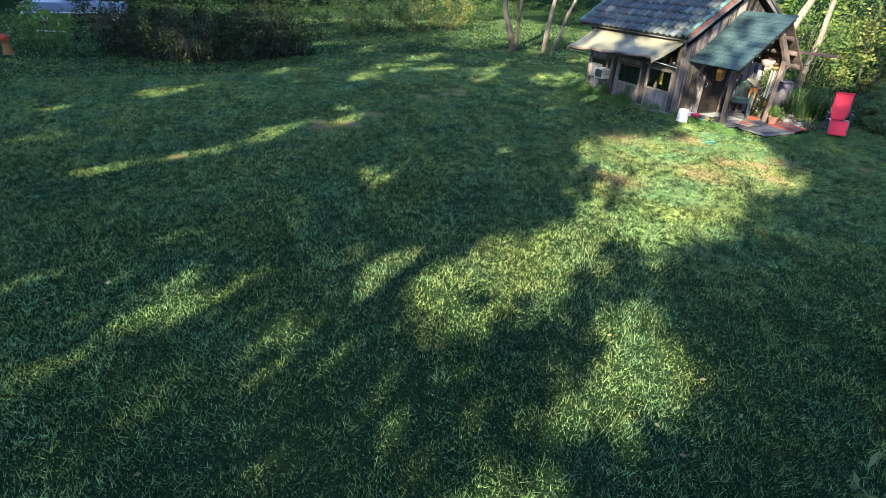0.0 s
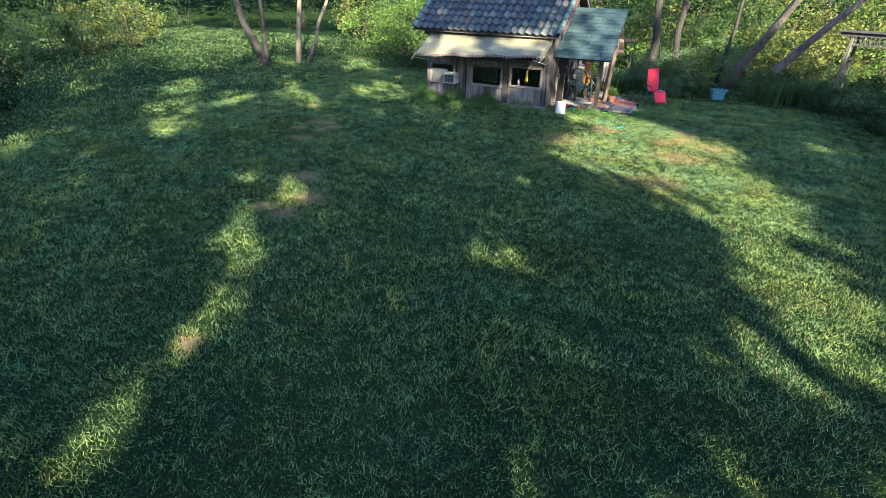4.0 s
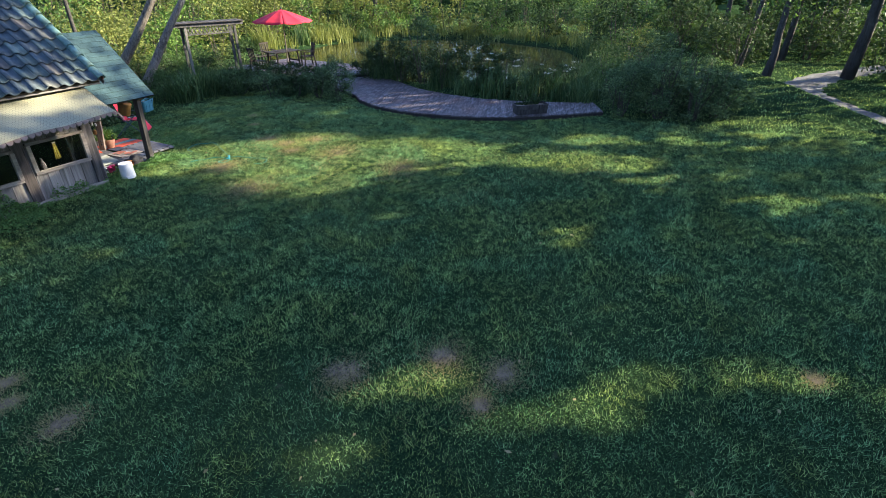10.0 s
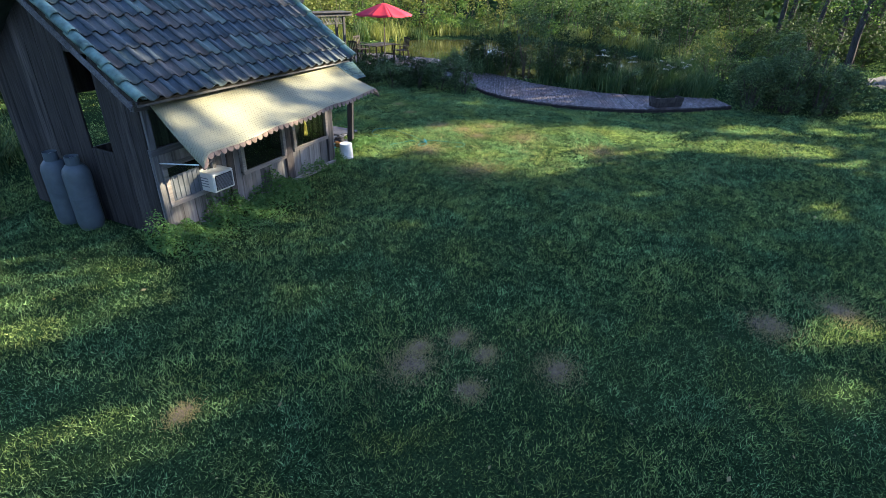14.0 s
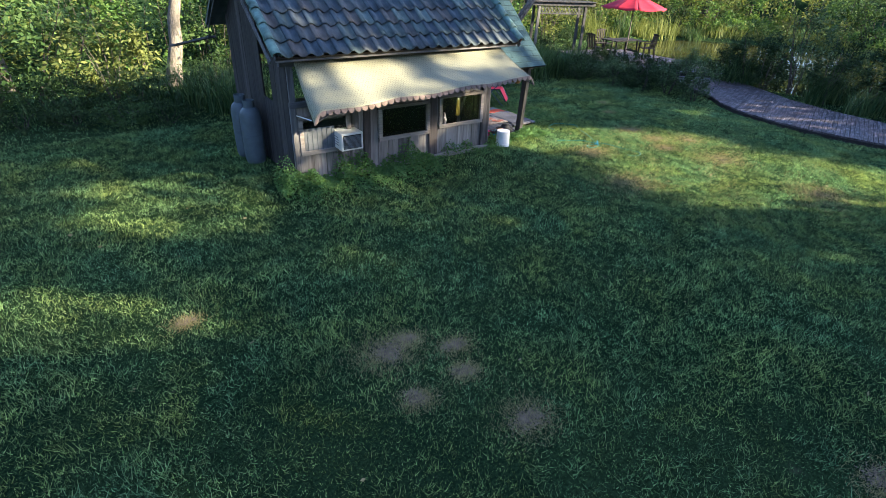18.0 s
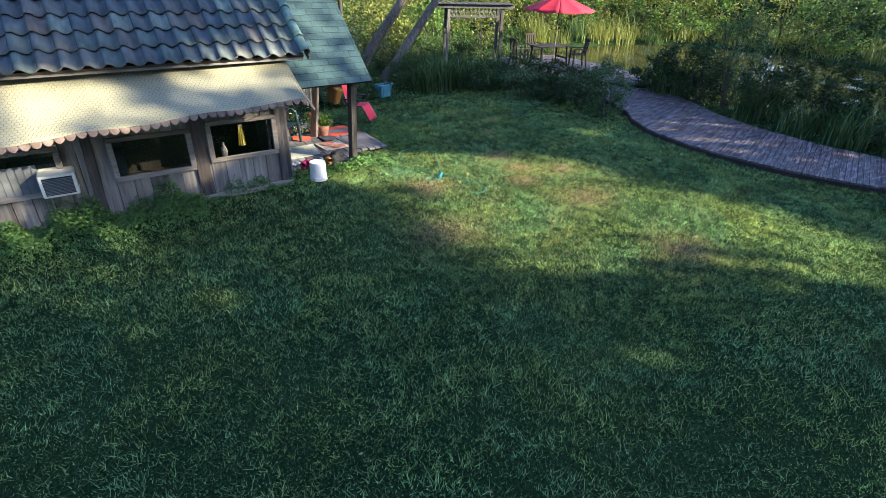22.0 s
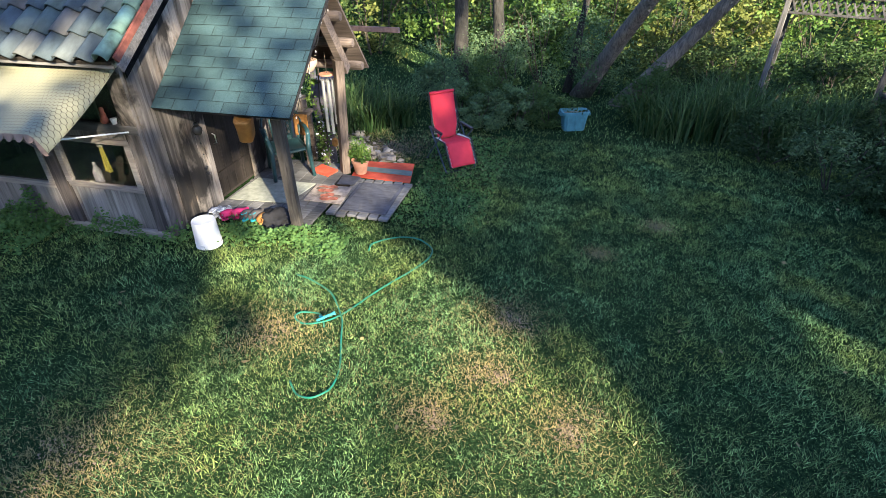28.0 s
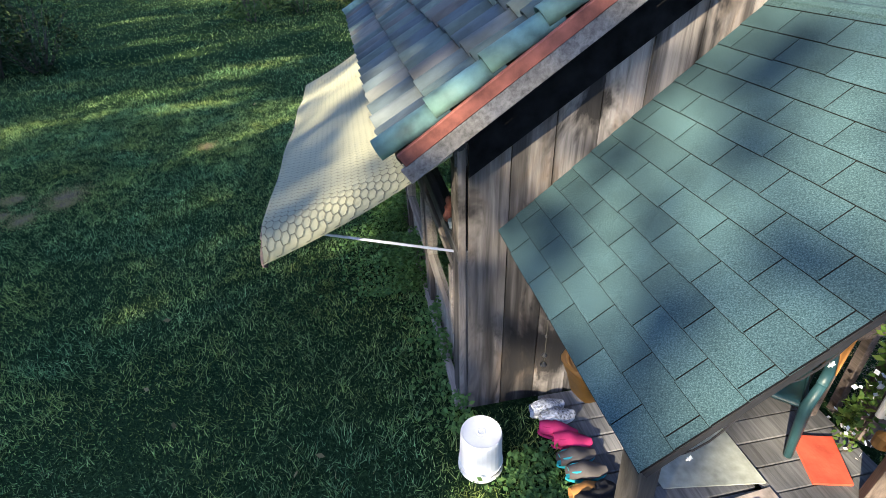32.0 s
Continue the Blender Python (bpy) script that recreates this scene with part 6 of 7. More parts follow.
def sill_things():
    t = thing("towel", (-0.72, 0.06, 1.14), 0, "yellow towel hung inside the window", "towel")
    part("cloth", thicken(grid_sheet(bmesh.new(), lambda u, v: Vector(((u - 0.5) * (0.05 + 0.06 * v), 0.008 * math.sin(u * 16) * v, -0.32 * v + 0.01 * math.sin(u * 9))), 14, 8), 0.006), M["towel"], t, smooth=True)
    part("peg", box(bmesh.new(), (0, 0, 0.01), (0.07, 0.02, 0.03), None, 0.004), M["post"], t)
    bm = lathe(bmesh.new(), [(0.035, 0), (0.045, 0.03), (0.03, 0.07), (0.034, 0.1), (0.02, 0.12), (0.028, 0.145), (0.02, 0.17), (0.006, 0.18)], n=14)
    fg = mesh_object("figurine", bm, M["faded_red"], smooth=True)
    fg.location = (-0.42, -0.03, 1.472)
    tagged(fg, "small red figurine standing on the window ledge", "figurine")
    c = thing("cup", (-0.3, -0.03, 1.472), 0, "small white cup on the window ledge", "cup")
    part("body", lathe(bmesh.new(), [(0.025, 0), (0.035, 0.06), (0.03, 0.06)], n=14), M["white_plastic"], c)
    j = thing("bottle", (-1.0, 0.14, 0.62), 0, "pale bottle inside the window", "bottle")
    part("body", lathe(bmesh.new(), [(0.05, 0), (0.05, 0.16), (0.02, 0.22), (0.02, 0.27)], n=14), M["barrel"], j)
    s = thing("window_shelf", (-0.75, 0.12, 0.6), 0, "narrow wooden shelf inside the window", "shelf")
    part("board", box(bmesh.new(), (0, 0, 0), (1.1, 0.2, 0.03)), M["dark_wood"], s)
    r = thing("pink_rail", label="faded pink wooden rail behind the porch", category="rail")
    part("rail", beam(bmesh.new(), (-0.3, 4.5, 1.78), (1.78, 3.7, 1.91), 0.04, 0.08), M["pink_rail"], r)
    for x in (-0.2,):
        part("post", beam(bmesh.new(), (x, 4.47, 0), (x, 4.47, 1.76), 0.08, 0.08), M["post"], r)


sill_things()


# ---- trees, shrubs and reeds ----
def crook(base, tip, n, wob, rng):
    """A wandering line from base to tip."""
    b, t = np.asarray(base, float), np.asarray(tip, float)
    k = np.linspace(0, 1, n)[:, None]
    w = rng.normal(0, wob, (n, 3)).cumsum(0) * 0.5
    w -= w[:1] + (w[-1:] - w[:1]) * k
    return b + (t - b) * k + w


GAPS = [(1.6, -6.4, 0.3), (2.3, -9.4, 0.45), (6.0, -13.1, 0.45), (7.3, -11.7, 0.45), (-2.2, -9.4, 0.5), (-1.1, -11.4, 0.5), (0.3, -12.9, 0.45), (-4.3, -3.0, 0.45), (-2.6, -0.8, 0.3),
        (-6.4, 0.0, 0.8), (-3.6, -8.8, 0.38), (-6.6, -14.0, 0.75), (-9.6, -9.8, 0.6), (12.4, -12.4, 0.9), (-7.2, -2.8, 0.42), (17.4, -11.3, 0.8), (20.6, -10.0, 1.0), (14.8, -12.2, 0.6), (-2.0, -8.8, 0.4), (8.9, -8.7, 0.5), (12.7, -3.2, 0.7), (12.9, -5.2, 0.6), (10.9, -5.4, 0.2), (11.2, -8.2, 0.55), (10.5, -7.6, 0.3), (12.0, -9.2, 0.5),
        (2.3, -16.4, 0.36), (3.3, -16.7, 0.4), (0.4, -14.2, 0.35), (-4.7, -16.4, 0.4), (-2.2, -16.2, 0.35), (-5.6, -12.3, 0.4), (5.0, -10.6, 0.3), (7.1, -0.4, 0.22), (7.5, 0.6, 0.2)]
GAPS2 = [(-5.9, 2.8, 0.6), (-4.4, 3.4, 0.55), (-10.2, -5.4, 0.7), (-9.6, -3.7, 0.6), (-8.8, -1.5, 0.6), (-8.4, -6.8, 0.6), (-15.0, 4.3, 0.9), (-11.0, 5.2, 0.9), (-20.5, 3.0, 1.0), (-12.5, -3.5, 0.7),
         (-15.0, -6.0, 0.7), (-17.0, 0.5, 0.9), (-21.5, 6.5, 1.2), (-24.0, -9.0, 0.9), (-13.0, -12.5, 0.6), (9.6, -10.6, 0.5), (-18.0, -6.5, 0.8)]
MAIN_GAP = [(0.5, 0.2), (1.4, 0.85), (2.7, 0.4), (3.6, -0.2), (5.2, -1.4), (5.3, -2.2), (5.2, -3.1), (6.0, -3.8), (6.6, -4.6), (6.4, -5.8), (6.8, -7.2), (6.2, -7.7), (5.7, -7.9), (5.5, -7.0), (4.35, -5.5), (2.84, -4.6),
            (1.6, -4.1), (1.35, -3.8), (1.3, -3.1), (1.7, -2.3), (1.2, -0.9)]
SIDE_GAP = [(5.6, -7.4), (6.7, -7.3), (7.0, -8.3), (7.3, -9.3), (7.6, -10.2), (6.2, -10.9), (5.5, -10.2), (5.5, -9.2)]
DECK_GAP = [(6.7, -7.2), (7.7, -7.6), (8.45, -7.4), (9.3, -7.9), (9.9, -8.6), (8.6, -9.3), (8.1, -8.6)]
THIN_GAP = [(4.7, 5.0), (5.6, 3.9), (6.6, 3.2), (6.5, 3.0), (5.4, 3.6), (4.7, 4.4)]
EDGE_GAP = [(5.5, 0.75), (6.4, 0.3), (7.3, -0.5), (8.2, -2.0), (7.8, -2.1), (7.0, -1.1), (6.2, -0.1), (5.4, 0.4)]
BANK_GAP = [(15.5, -12.2), (18.0, -11.8), (21.0, -10.6), (24.0, -9.0), (24.0, -7.8), (20.0, -9.0), (16.5, -10.6)]
CABIN_GAP = [(0.5, 0.2), (1.4, 0.85), (2.35, 1.6), (1.95, 2.85), (0.5, 4.8), (-2.5, 8.2), (-6.0, 8.8), (-5.2, 6.0), (-4.3, 3.3), (-2.3, 1.2)]


def inside(poly, x, y):
    c = np.zeros(len(x), bool)
    for i in range(len(poly)):
        (x0, y0), (x1, y1) = poly[i], poly[(i + 1) % len(poly)]
        hit = ((y0 > y) != (y1 > y)) & (x < (x1 - x0) * (y - y0) / (y1 - y0 + 1e-12) + x0)
        c ^= hit
    return c


def lets_sun_in(p, rng):
    """True for leaves that would stand in one of the canopy's gaps, seen along the sun's way to the lawn."""
    g = p - np.array(SUN) * (p[:, 2:3] / SUN.z)
    n = len(p)
    ca, sa = math.cos(SUN_AZ), math.sin(SUN_AZ)
    u0, v0 = g[:, 0] * ca + g[:, 1] * sa, -g[:, 0] * sa + g[:, 1] * ca
    wob = 0.4 * np.sin(u0 * 1.9 + 1.3 * np.sin(v0 * 2.1)) * np.sin(v0 * 3.7 + u0 * 0.7) + 0.25 * np.sin(u0 * 4.1 + 2 * np.sin(v0 * 3.3))
    luck = rng.uniform(0, 1, n)
    out = np.zeros(n, bool)
    for x, y, r in GAPS + GAPS2:
        u = ((g[:, 0] - x) * ca + (g[:, 1] - y) * sa) / (r * 2.0)
        v = (-(g[:, 0] - x) * sa + (g[:, 1] - y) * ca) / (r * 1.05)
        d = np.hypot(u, v) + wob
        out |= luck < 0.92 * np.clip((1.5 - d) / 0.9, 0, 1)
    blot = np.sin(v0 * 3.4 + 0.9 * np.sin(u0 * 0.8)) * np.sin(u0 * 0.75 + 1.2 * np.sin(v0 * 1.3)) > 0.42
    north = (g[:, 1] > 8.6) | (g[:, 0] > 15.5) & (g[:, 1] > -7)
    patch = np.sin(u0 * 0.55 + 1.1 * np.sin(v0 * 0.8)) * np.sin(v0 * 0.9 + 0.5 * np.sin(u0 * 0.7)) + 0.4 * np.sin(v0 * 2.3 + u0)
    out |= north & (patch > np.where(g[:, 0] < -4, -0.3, 0.08))
    deck = (g[:, 0] > 8.6) & (g[:, 0] < 11.8) & (g[:, 1] > -4.6) & (g[:, 1] < 0.8)
    out |= deck & (np.sin(v0 * 8.5 + 1.2 * np.sin(u0 * 1.3)) > 0.15) & (luck < 0.84)
    for poly, grow, share in ((MAIN_GAP, 0.5, 1.0), (THIN_GAP, 0.12, 0.6), (EDGE_GAP, 0.06, 0.66), (CABIN_GAP, 0.2, 0.82), (BANK_GAP, 0.2, 0.95), (SIDE_GAP, 0.3, 1.0), (DECK_GAP, 0.25, 0.95)):
        jx, jy = g[:, 0] + rng.normal(0, 0.27, n), g[:, 1] + rng.normal(0, 0.27, n)
        near = inside(poly, jx, jy)
        for dx, dy in ((grow, 0), (-grow, 0), (0, grow), (0, -grow)):
            near |= inside(poly, jx + dx, jy + dy)
        near &= ~(blot & (rng.uniform(0, 1, n) < 0.06))
        out |= near & (rng.uniform(0, 1, n) < share)
    return out


def tree(name, at, tip, r, crowns, material, label, n=5000, size=0.22, barkm="bark", seed=1, limbs=6, gaps=False, lumps=26, wob=0.13, low=4):
    rng = np.random.default_rng(seed)
    z0 = float(height(at[0], at[1])) - 0.1
    th = thing(name, (at[0], at[1], z0), 0, label, "tree")
    top = np.array([tip[0] - at[0], tip[1] - at[1], tip[2]])
    line = crook((0, 0, 0), top, 10, wob * tip[2] / 8, rng)
    rad = [r * (1.25 if i == 0 else 1.0) * (1 - 0.75 * i / 9) for i in range(10)]
    part("trunk", tube(bmesh.new(), line, rad, 10), M[barkm], th, smooth=True)
    for k in range(limbs):
        i = int(rng.integers(low, 9))
        c, h = crowns[int(rng.integers(0, len(crowns)))]
        goal = np.array(c) - [at[0], at[1], z0] + rng.normal(0, 0.4, 3) * np.array(h)
        ln = crook(line[i], goal, 7, 0.12, rng)
        part("limb", tube(bmesh.new(), ln, [rad[i] * 0.6 * (1 - 0.8 * j / 6) for j in range(7)], 7), M[barkm], th, smooth=True)
    ps = []
    vol = np.array([h[0] * h[1] * h[2] for c, h in crowns])
    for (c, h), w in zip(crowns, vol / vol.sum()):
        ps.append(clumps(int(n * w), c, h, rng, lumps, 0.26))
    p = np.concatenate(ps)
    if gaps:
        p = p[~lets_sun_in(p, rng)]
    v, f = leaf_quads(p - np.array([at[0], at[1], z0]), size, rng, 0.2, 0.62)
    bulk("crown", v, f, M[material], th)
    return th


def shrub(at, r, h, material, label, n=1500, size=0.1, seed=1, name="shrub", stems=5, aspect=0.45, lumps=24, category="shrub", group=""):
    rng = np.random.default_rng(seed)
    z0 = float(height(*at)) - 0.02
    th = thing(name, (at[0], at[1], z0), 0, label, category, group)
    for k in range(stems):
        a = rng.uniform(0, math.tau)
        q = rng.uniform(0.2, 0.8)
        bm = tube(bmesh.new(), crook((0.1 * r * math.cos(a), 0.1 * r * math.sin(a), 0), (r * q * math.cos(a), r * q * math.sin(a), h * rng.uniform(0.6, 0.95)), 5, 0.09, rng), [0.014 * h ** 0.5 * (1 - 0.18 * j) for j in range(5)], 5)
        part("stem", bm, M["twig"], th)
    if size >= 0.13:
        n, size = int(n * 0.62), size * 1.14
    p = clumps(n, (0, 0, h * 0.5), (r * 0.9, r * 0.9, h * 0.5), rng, lumps, 0.15)
    p[:, 2] = np.abs(p[:, 2])
    v, f = leaf_quads(p, size, rng, 0.3, aspect)
    bulk("foliage", v, f, M[material], th)
    return th


def reed_clump(at, r, h, n, material, label, seed=1, w=0.02, lean=0.3, name="reed_clump"):
    rng = np.random.default_rng(seed)
    a, q = rng.uniform(0, math.tau, n), np.sqrt(rng.uniform(0, 1, n)) * r
    x, y = q * np.cos(a), q * np.sin(a)
    z0 = float(height(*at))
    p = np.stack([x, y, height(at[0] + x, at[1] + y) - z0 - 0.03], 1)
    v, f = blades(p, h, w, rng, lean, 3)
    ob = bulk(name, v, f, M[material])
    ob.location = (at[0], at[1], z0)
    return tagged(ob, label, "reeds", kind="stuff")


def on_bank(x, y, low=-0.4, high=3.4):
    """The grass strip that runs along the bank above the drive."""
    return low < (x - 17.6) * -0.47 + (y + 13.35) * 0.88 < high


# leaning trees at the lawn's edges
tree("leaning_tree", (-14.0, 2.4), (-15.4, 3.6, 9.0), 0.1, [((-15.4, 3.6, 9.5), (2, 2, 1.8))], "leaf_green", "slim fork of the leaning tree on the lawn", 1500, 0.22, "bark", 13)
tree("leaning_tree", (-14.0, 2.4), (-18.0, 2.2, 9.0), 0.17, [((-19, 2, 9.5), (3, 3, 2.2)), ((-17, 4, 8), (2, 2, 1.6))], "leaf_green", "leaning bare-trunked tree on the lawn with a high crown", 3500, 0.25, "bark", 3)
tree("forked_tree", (-13.5, 3.9), (-12.6, 4.6, 9.0), 0.13, [((-12.6, 4.6, 9.5), (2.6, 2.6, 2))], "leaf_lime", "slim pale-barked tree on the lawn", 2500, 0.22, "bark_pale", 4)
tree("forked_tree", (-13.1, 4.1), (-10.2, 5.2, 8.0), 0.09, [((-10, 5.2, 8.5), (2, 2, 1.6))], "leaf_lime", "slim leaning pale-barked tree on the lawn", 1800, 0.22, "bark_pale", 5)
tree("leaning_tree", (4.65, 7.7), (7.6, 4.4, 6.4), 0.19, [((8.4, 3.6, 8.6), (2.4, 2.4, 1.5))], "leaf_green", "dark leaning tree behind the turquoise tub", 2200, 0.2, "bark_lit", 6, wob=0.06, low=7)
tree("leaning_tree", (5.45, 7.1), (10.2, 6.4, 6.1), 0.17, [((11.2, 6.2, 7.6), (2.2, 2.2, 1.4))], "leaf_green", "sharply leaning grey tree behind the turquoise tub", 2000, 0.2, "bark_lit", 7, wob=0.06, low=7)
tree("leaning_tree", (4.35, 7.9), (5.0, 8.6, 7.0), 0.09, [((5.2, 8.8, 7.6), (1.8, 1.8, 1.4))], "leaf_green", "slim dark stem beside the leaning trees", 1500, 0.2, "bark", 21, wob=0.08, low=7)
tree("slim_tree", (2.75, 8.5), (2.4, 9.6, 9.0), 0.15, [((2.6, 10.2, 9), (2.2, 2.2, 2.2))], "leaf_lime", "slim dark upright tree in the undergrowth", 2400, 0.2, "bark", 8)
tree("slim_tree", (1.95, 7.4), (1.2, 9.2, 9.0), 0.18, [((0.6, 10.4, 9.2), (2.2, 2.2, 2))], "leaf_lime", "grey slim tree in the undergrowth", 2400, 0.2, "bark", 9)
tree("slim_tree", (-2.7, 9.0), (-2.5, 9.4, 8.5), 0.12, [((-0.2, 9.4, 9), (2.2, 2.2, 2))], "leaf_lime", "pale slim tree behind the cabin", 2200, 0.2, "bark_pale", 10)
tree("broken_tree", (-4.6, 9.2), (-3.4, 9.9, 5.5), 0.22, [((-3.2, 10, 7), (1.8, 1.8, 1.4))], "leaf_lime", "pale split tree trunk leaning behind the cabin", 1500, 0.18, "bark_pale", 11)
tree("slim_tree", (-8.6, 10.2), (-9.3, 10.8, 8.0), 0.2, [((-9.3, 10.8, 9), (2.4, 2.4, 2))], "leaf_lime", "rough-barked tree among sunlit bushes", 2400, 0.2, "bark_pale", 12)
for k, (x, y, r) in enumerate([(21.4, -12.6, 0.17), (26.0, -11.4, 0.15), (29.0, -10.0, 0.17), (33.0, -11.0, 0.22), (20.8, -19.4, 0.2), (26.5, -20.5, 0.22), (30.5, -13.4, 0.2), (36.0, -16.0, 0.24), (27.5, 12.5, 0.2)]):
    tree("drive_tree", (x, y), (x + 0.5, y - 0.4, 8.5), r, [((x + 0.4, y, 5.2), (2.6, 2.6, 2.4)), ((x, y, 9), (2.8, 2.8, 2.2))], "leaf_green" if k % 3 else "leaf_lime", "dark-trunked tree beside the gravel drive", 6200, 0.12, "bark", 40 + k, gaps=True)

# the tall row on the sunny side, whose shade lies over the lawn
AU = (math.cos(SUN_AZ), math.sin(SUN_AZ))
AV = (-AU[1], AU[0])
for k in range(11):
    v = -44 + k * 5.2
    u = 31 + 2.5 * math.sin(k * 2.3)
    x, y = AU[0] * u + AV[0] * v, AU[1] * u + AV[1] * v
    top = 20.0
    tree("shade_tree", (x, y), (x + 0.6, y, top - 2), 0.24, [((x, y, top * 0.62), (3.4, 3.4, top * 0.36)), ((x + 0.8, y + 0.6, top * 0.46), (3.2, 3.2, top * 0.2))] ,
         "leaf_green", "tall leafy tree in the row along the drive", 12000, 0.42, "bark", 70 + k, gaps=True, lumps=60)

# Hedge added and sized to block low sun from drive and bank.
for k in range(13):
    u, v = (28.6 + 0.9 * math.sin(k * 1.7), -24 + k * 3.0) if k < 10 else (32.0, (6.0, 13.5, 17.0)[k - 10])
    shrub((AU[0] * u + AV[0] * v, AU[1] * u + AV[1] * v), 1.9, 5.7 + 0.6 * math.sin(k * 2.9), "leaf_dark", "tall dark undergrowth added across the drive for shade", 3200, 0.16, 800 + k, group="undergrowth across the drive")

# shrubs: the dark brush pile
for k in range(10):
    t = k / 9
    x, y = -15.0 + 2.3 * math.sin(math.pi * t ** 0.9) + 1.0 * t, -16.2 + 7.4 * t
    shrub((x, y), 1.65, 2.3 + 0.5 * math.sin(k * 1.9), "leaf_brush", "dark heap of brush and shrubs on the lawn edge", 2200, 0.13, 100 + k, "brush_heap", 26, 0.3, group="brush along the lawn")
for k, (x, y, r, h) in enumerate([(-15.8, -18.6, 1.2, 1.6), (-17.5, -19.5, 1.5, 1.8), (-20.5, -20, 1.6, 1.5), (-22, -17, 2.2, 2.4), (-24, -13, 2.2, 2.2)]):
    shrub((x, y), r, h, "leaf_lime" if k < 3 else "leaf_green", "loose sunlit shrub beside the brush heap", 1500, 0.13, 120 + k)

# west and north edge
rs = np.random.default_rng(55)
edge = [(-21.5, -4.0), (-23.2, -2.0), (-23.9, 0.3), (-24.0, 2.6), (-25.4, -3.6), (-26.4, 1.2), (-26.4, 4.4), (-16.6, 13.2), (-13.6, 12.6), (-11.3, 11.4), (-27.5, -5.0), (-31.0, 6.5), (-33.0, 9.5), (-33.0, 13.0), (-30.0, 16.5), (-26.5, 18.5), (-22.5, 19.5), (-18.5, 18.0)]
for k, (x, y) in enumerate(edge):
    shrub((x, y), 1.9, 2.2 + 1.0 * rs.random(), ("leaf_lime", "leaf_green", "leaf_lime", "leaf_yellow")[k % 4] if 6 < k < 10 else "leaf_yellow" if k in (2, 3) else ("leaf_green", "leaf_dark")[k % 2], "leafy wild shrub at the wood's edge", 2400, 0.13, 140 + k, group="shrubs at the wood's edge")
north = [(-9.8, 7.4), (-8.0, 8.4), (-6.2, 8.0), (-10.8, 9.4), (-7.2, 10.2), (-5.0, 10.8), (-3.0, 9.8), (-1.4, 10.8), (0.4, 11.8), (2.2, 11.6), (3.6, 10.6), (5.0, 10.2), (6.6, 10.8), (-9.0, 12.5), (-4.0, 13.0), (1.0, 14.0),
         (4.5, 13.0), (7.6, 12.6), (-12.5, 8.8)]
for k, (x, y) in enumerate(north):
    shrub((x, y), 1.5 + 0.4 * rs.random(), 2.0 + 1.3 * rs.random(), ("leaf_lime", "leaf_green", "leaf_yellow", "leaf_lime", "leaf_green")[k % 5], "sunlit leafy shrub behind the cabin", 2400, 0.13, 170 + k, group="shrubs behind the cabin")
for k, (x, y, r, h) in enumerate([(3.3, 6.5, 1.0, 1.4), (2.6, 7.4, 1.0, 1.5), (1.6, 7.6, 0.9, 1.3), (5.9, 6.3, 0.8, 1.0), (3.9, 7.9, 1.1, 1.9), (5.0, 7.9, 1.0, 1.6), (3.6, 5.9, 0.6, 0.8), (2.95, 5.05, 0.5, 0.62), (3.5, 5.3, 0.6, 0.75), (4.15, 5.45, 0.5, 0.6), (2.3, 5.75, 0.6, 0.75), (1.75, 6.2, 0.6, 0.9), (2.9, 5.9, 0.6, 0.8)]):
    shrub((x, y), r, h, "leaf_shade" if k % 3 else "leaf_green", "dark leafy bush behind the red lounger", 3200, 0.06, 200 + k)

shrub((1.36, 2.72), 0.2, 0.5, "leaf_lime", "small leafy fern growing behind the pot on the porch", 420, 0.05, 219, "fern", 6, 0.3, 12, "fern")

# along the deck, pergola and pond
for k, (x, y, r, h, m) in enumerate([(9.05, 0.85, 0.62, 1.35, "leaf_grey"), (9.55, 1.35, 0.66, 1.5, "leaf_grey"), (9.2, 1.9, 0.7, 1.2, "leaf_grey"), (8.9, 2.7, 0.85, 1.0, "leaf_dark"), (8.4, 3.5, 0.85, 0.95, "leaf_grey"), (7.7, 4.4, 0.8, 0.85, "leaf_dark"), (10.2, 2.0, 0.8, 1.1, "leaf_grey"), (9.9, 5.4, 0.8, 1.0, "leaf_dark"), (10.0, 3.6, 0.8, 1.0, "leaf_dark"),
                                     (9.3, 3.4, 0.7, 0.75, "leaf_dark"), (9.0, 4.6, 0.8, 0.8, "leaf_dark"), (10.0, 2.6, 0.6, 0.8, "leaf_dark"), (10.6, 4.4, 0.7, 0.95, "leaf_dark"), (10.3, 4.9, 0.7, 0.9, "leaf_grey"), (10.7, 3.3, 0.6, 0.8, "leaf_dark"), (10.4, 5.9, 0.5, 0.8, "leaf_dark")]):
    shrub((x, y), r, h, m, "low bushy perennial beside the deck", 2600, 0.06, 220 + k, group="perennials beside the deck")
for k, (x, y, r, h) in enumerate([(11.7, -8.5, 0.8, 1.6), (12.0, -9.6, 1.0, 1.95), (12.25, -10.6, 1.05, 1.85), (12.6, -9.2, 1.15, 2.35), (12.9, -11.2, 1.0, 1.6), (13.6, -10.0, 1.15, 2.25), (14.2, -11.0, 0.8, 1.4)]):
    shrub((x, y), r, h, "leaf_grey", "large grey green willowy bush at the lawn edge", 4200, 0.11, 240 + k, "willow_bush", 14, 0.28, group="willow bushes at the lawn edge")
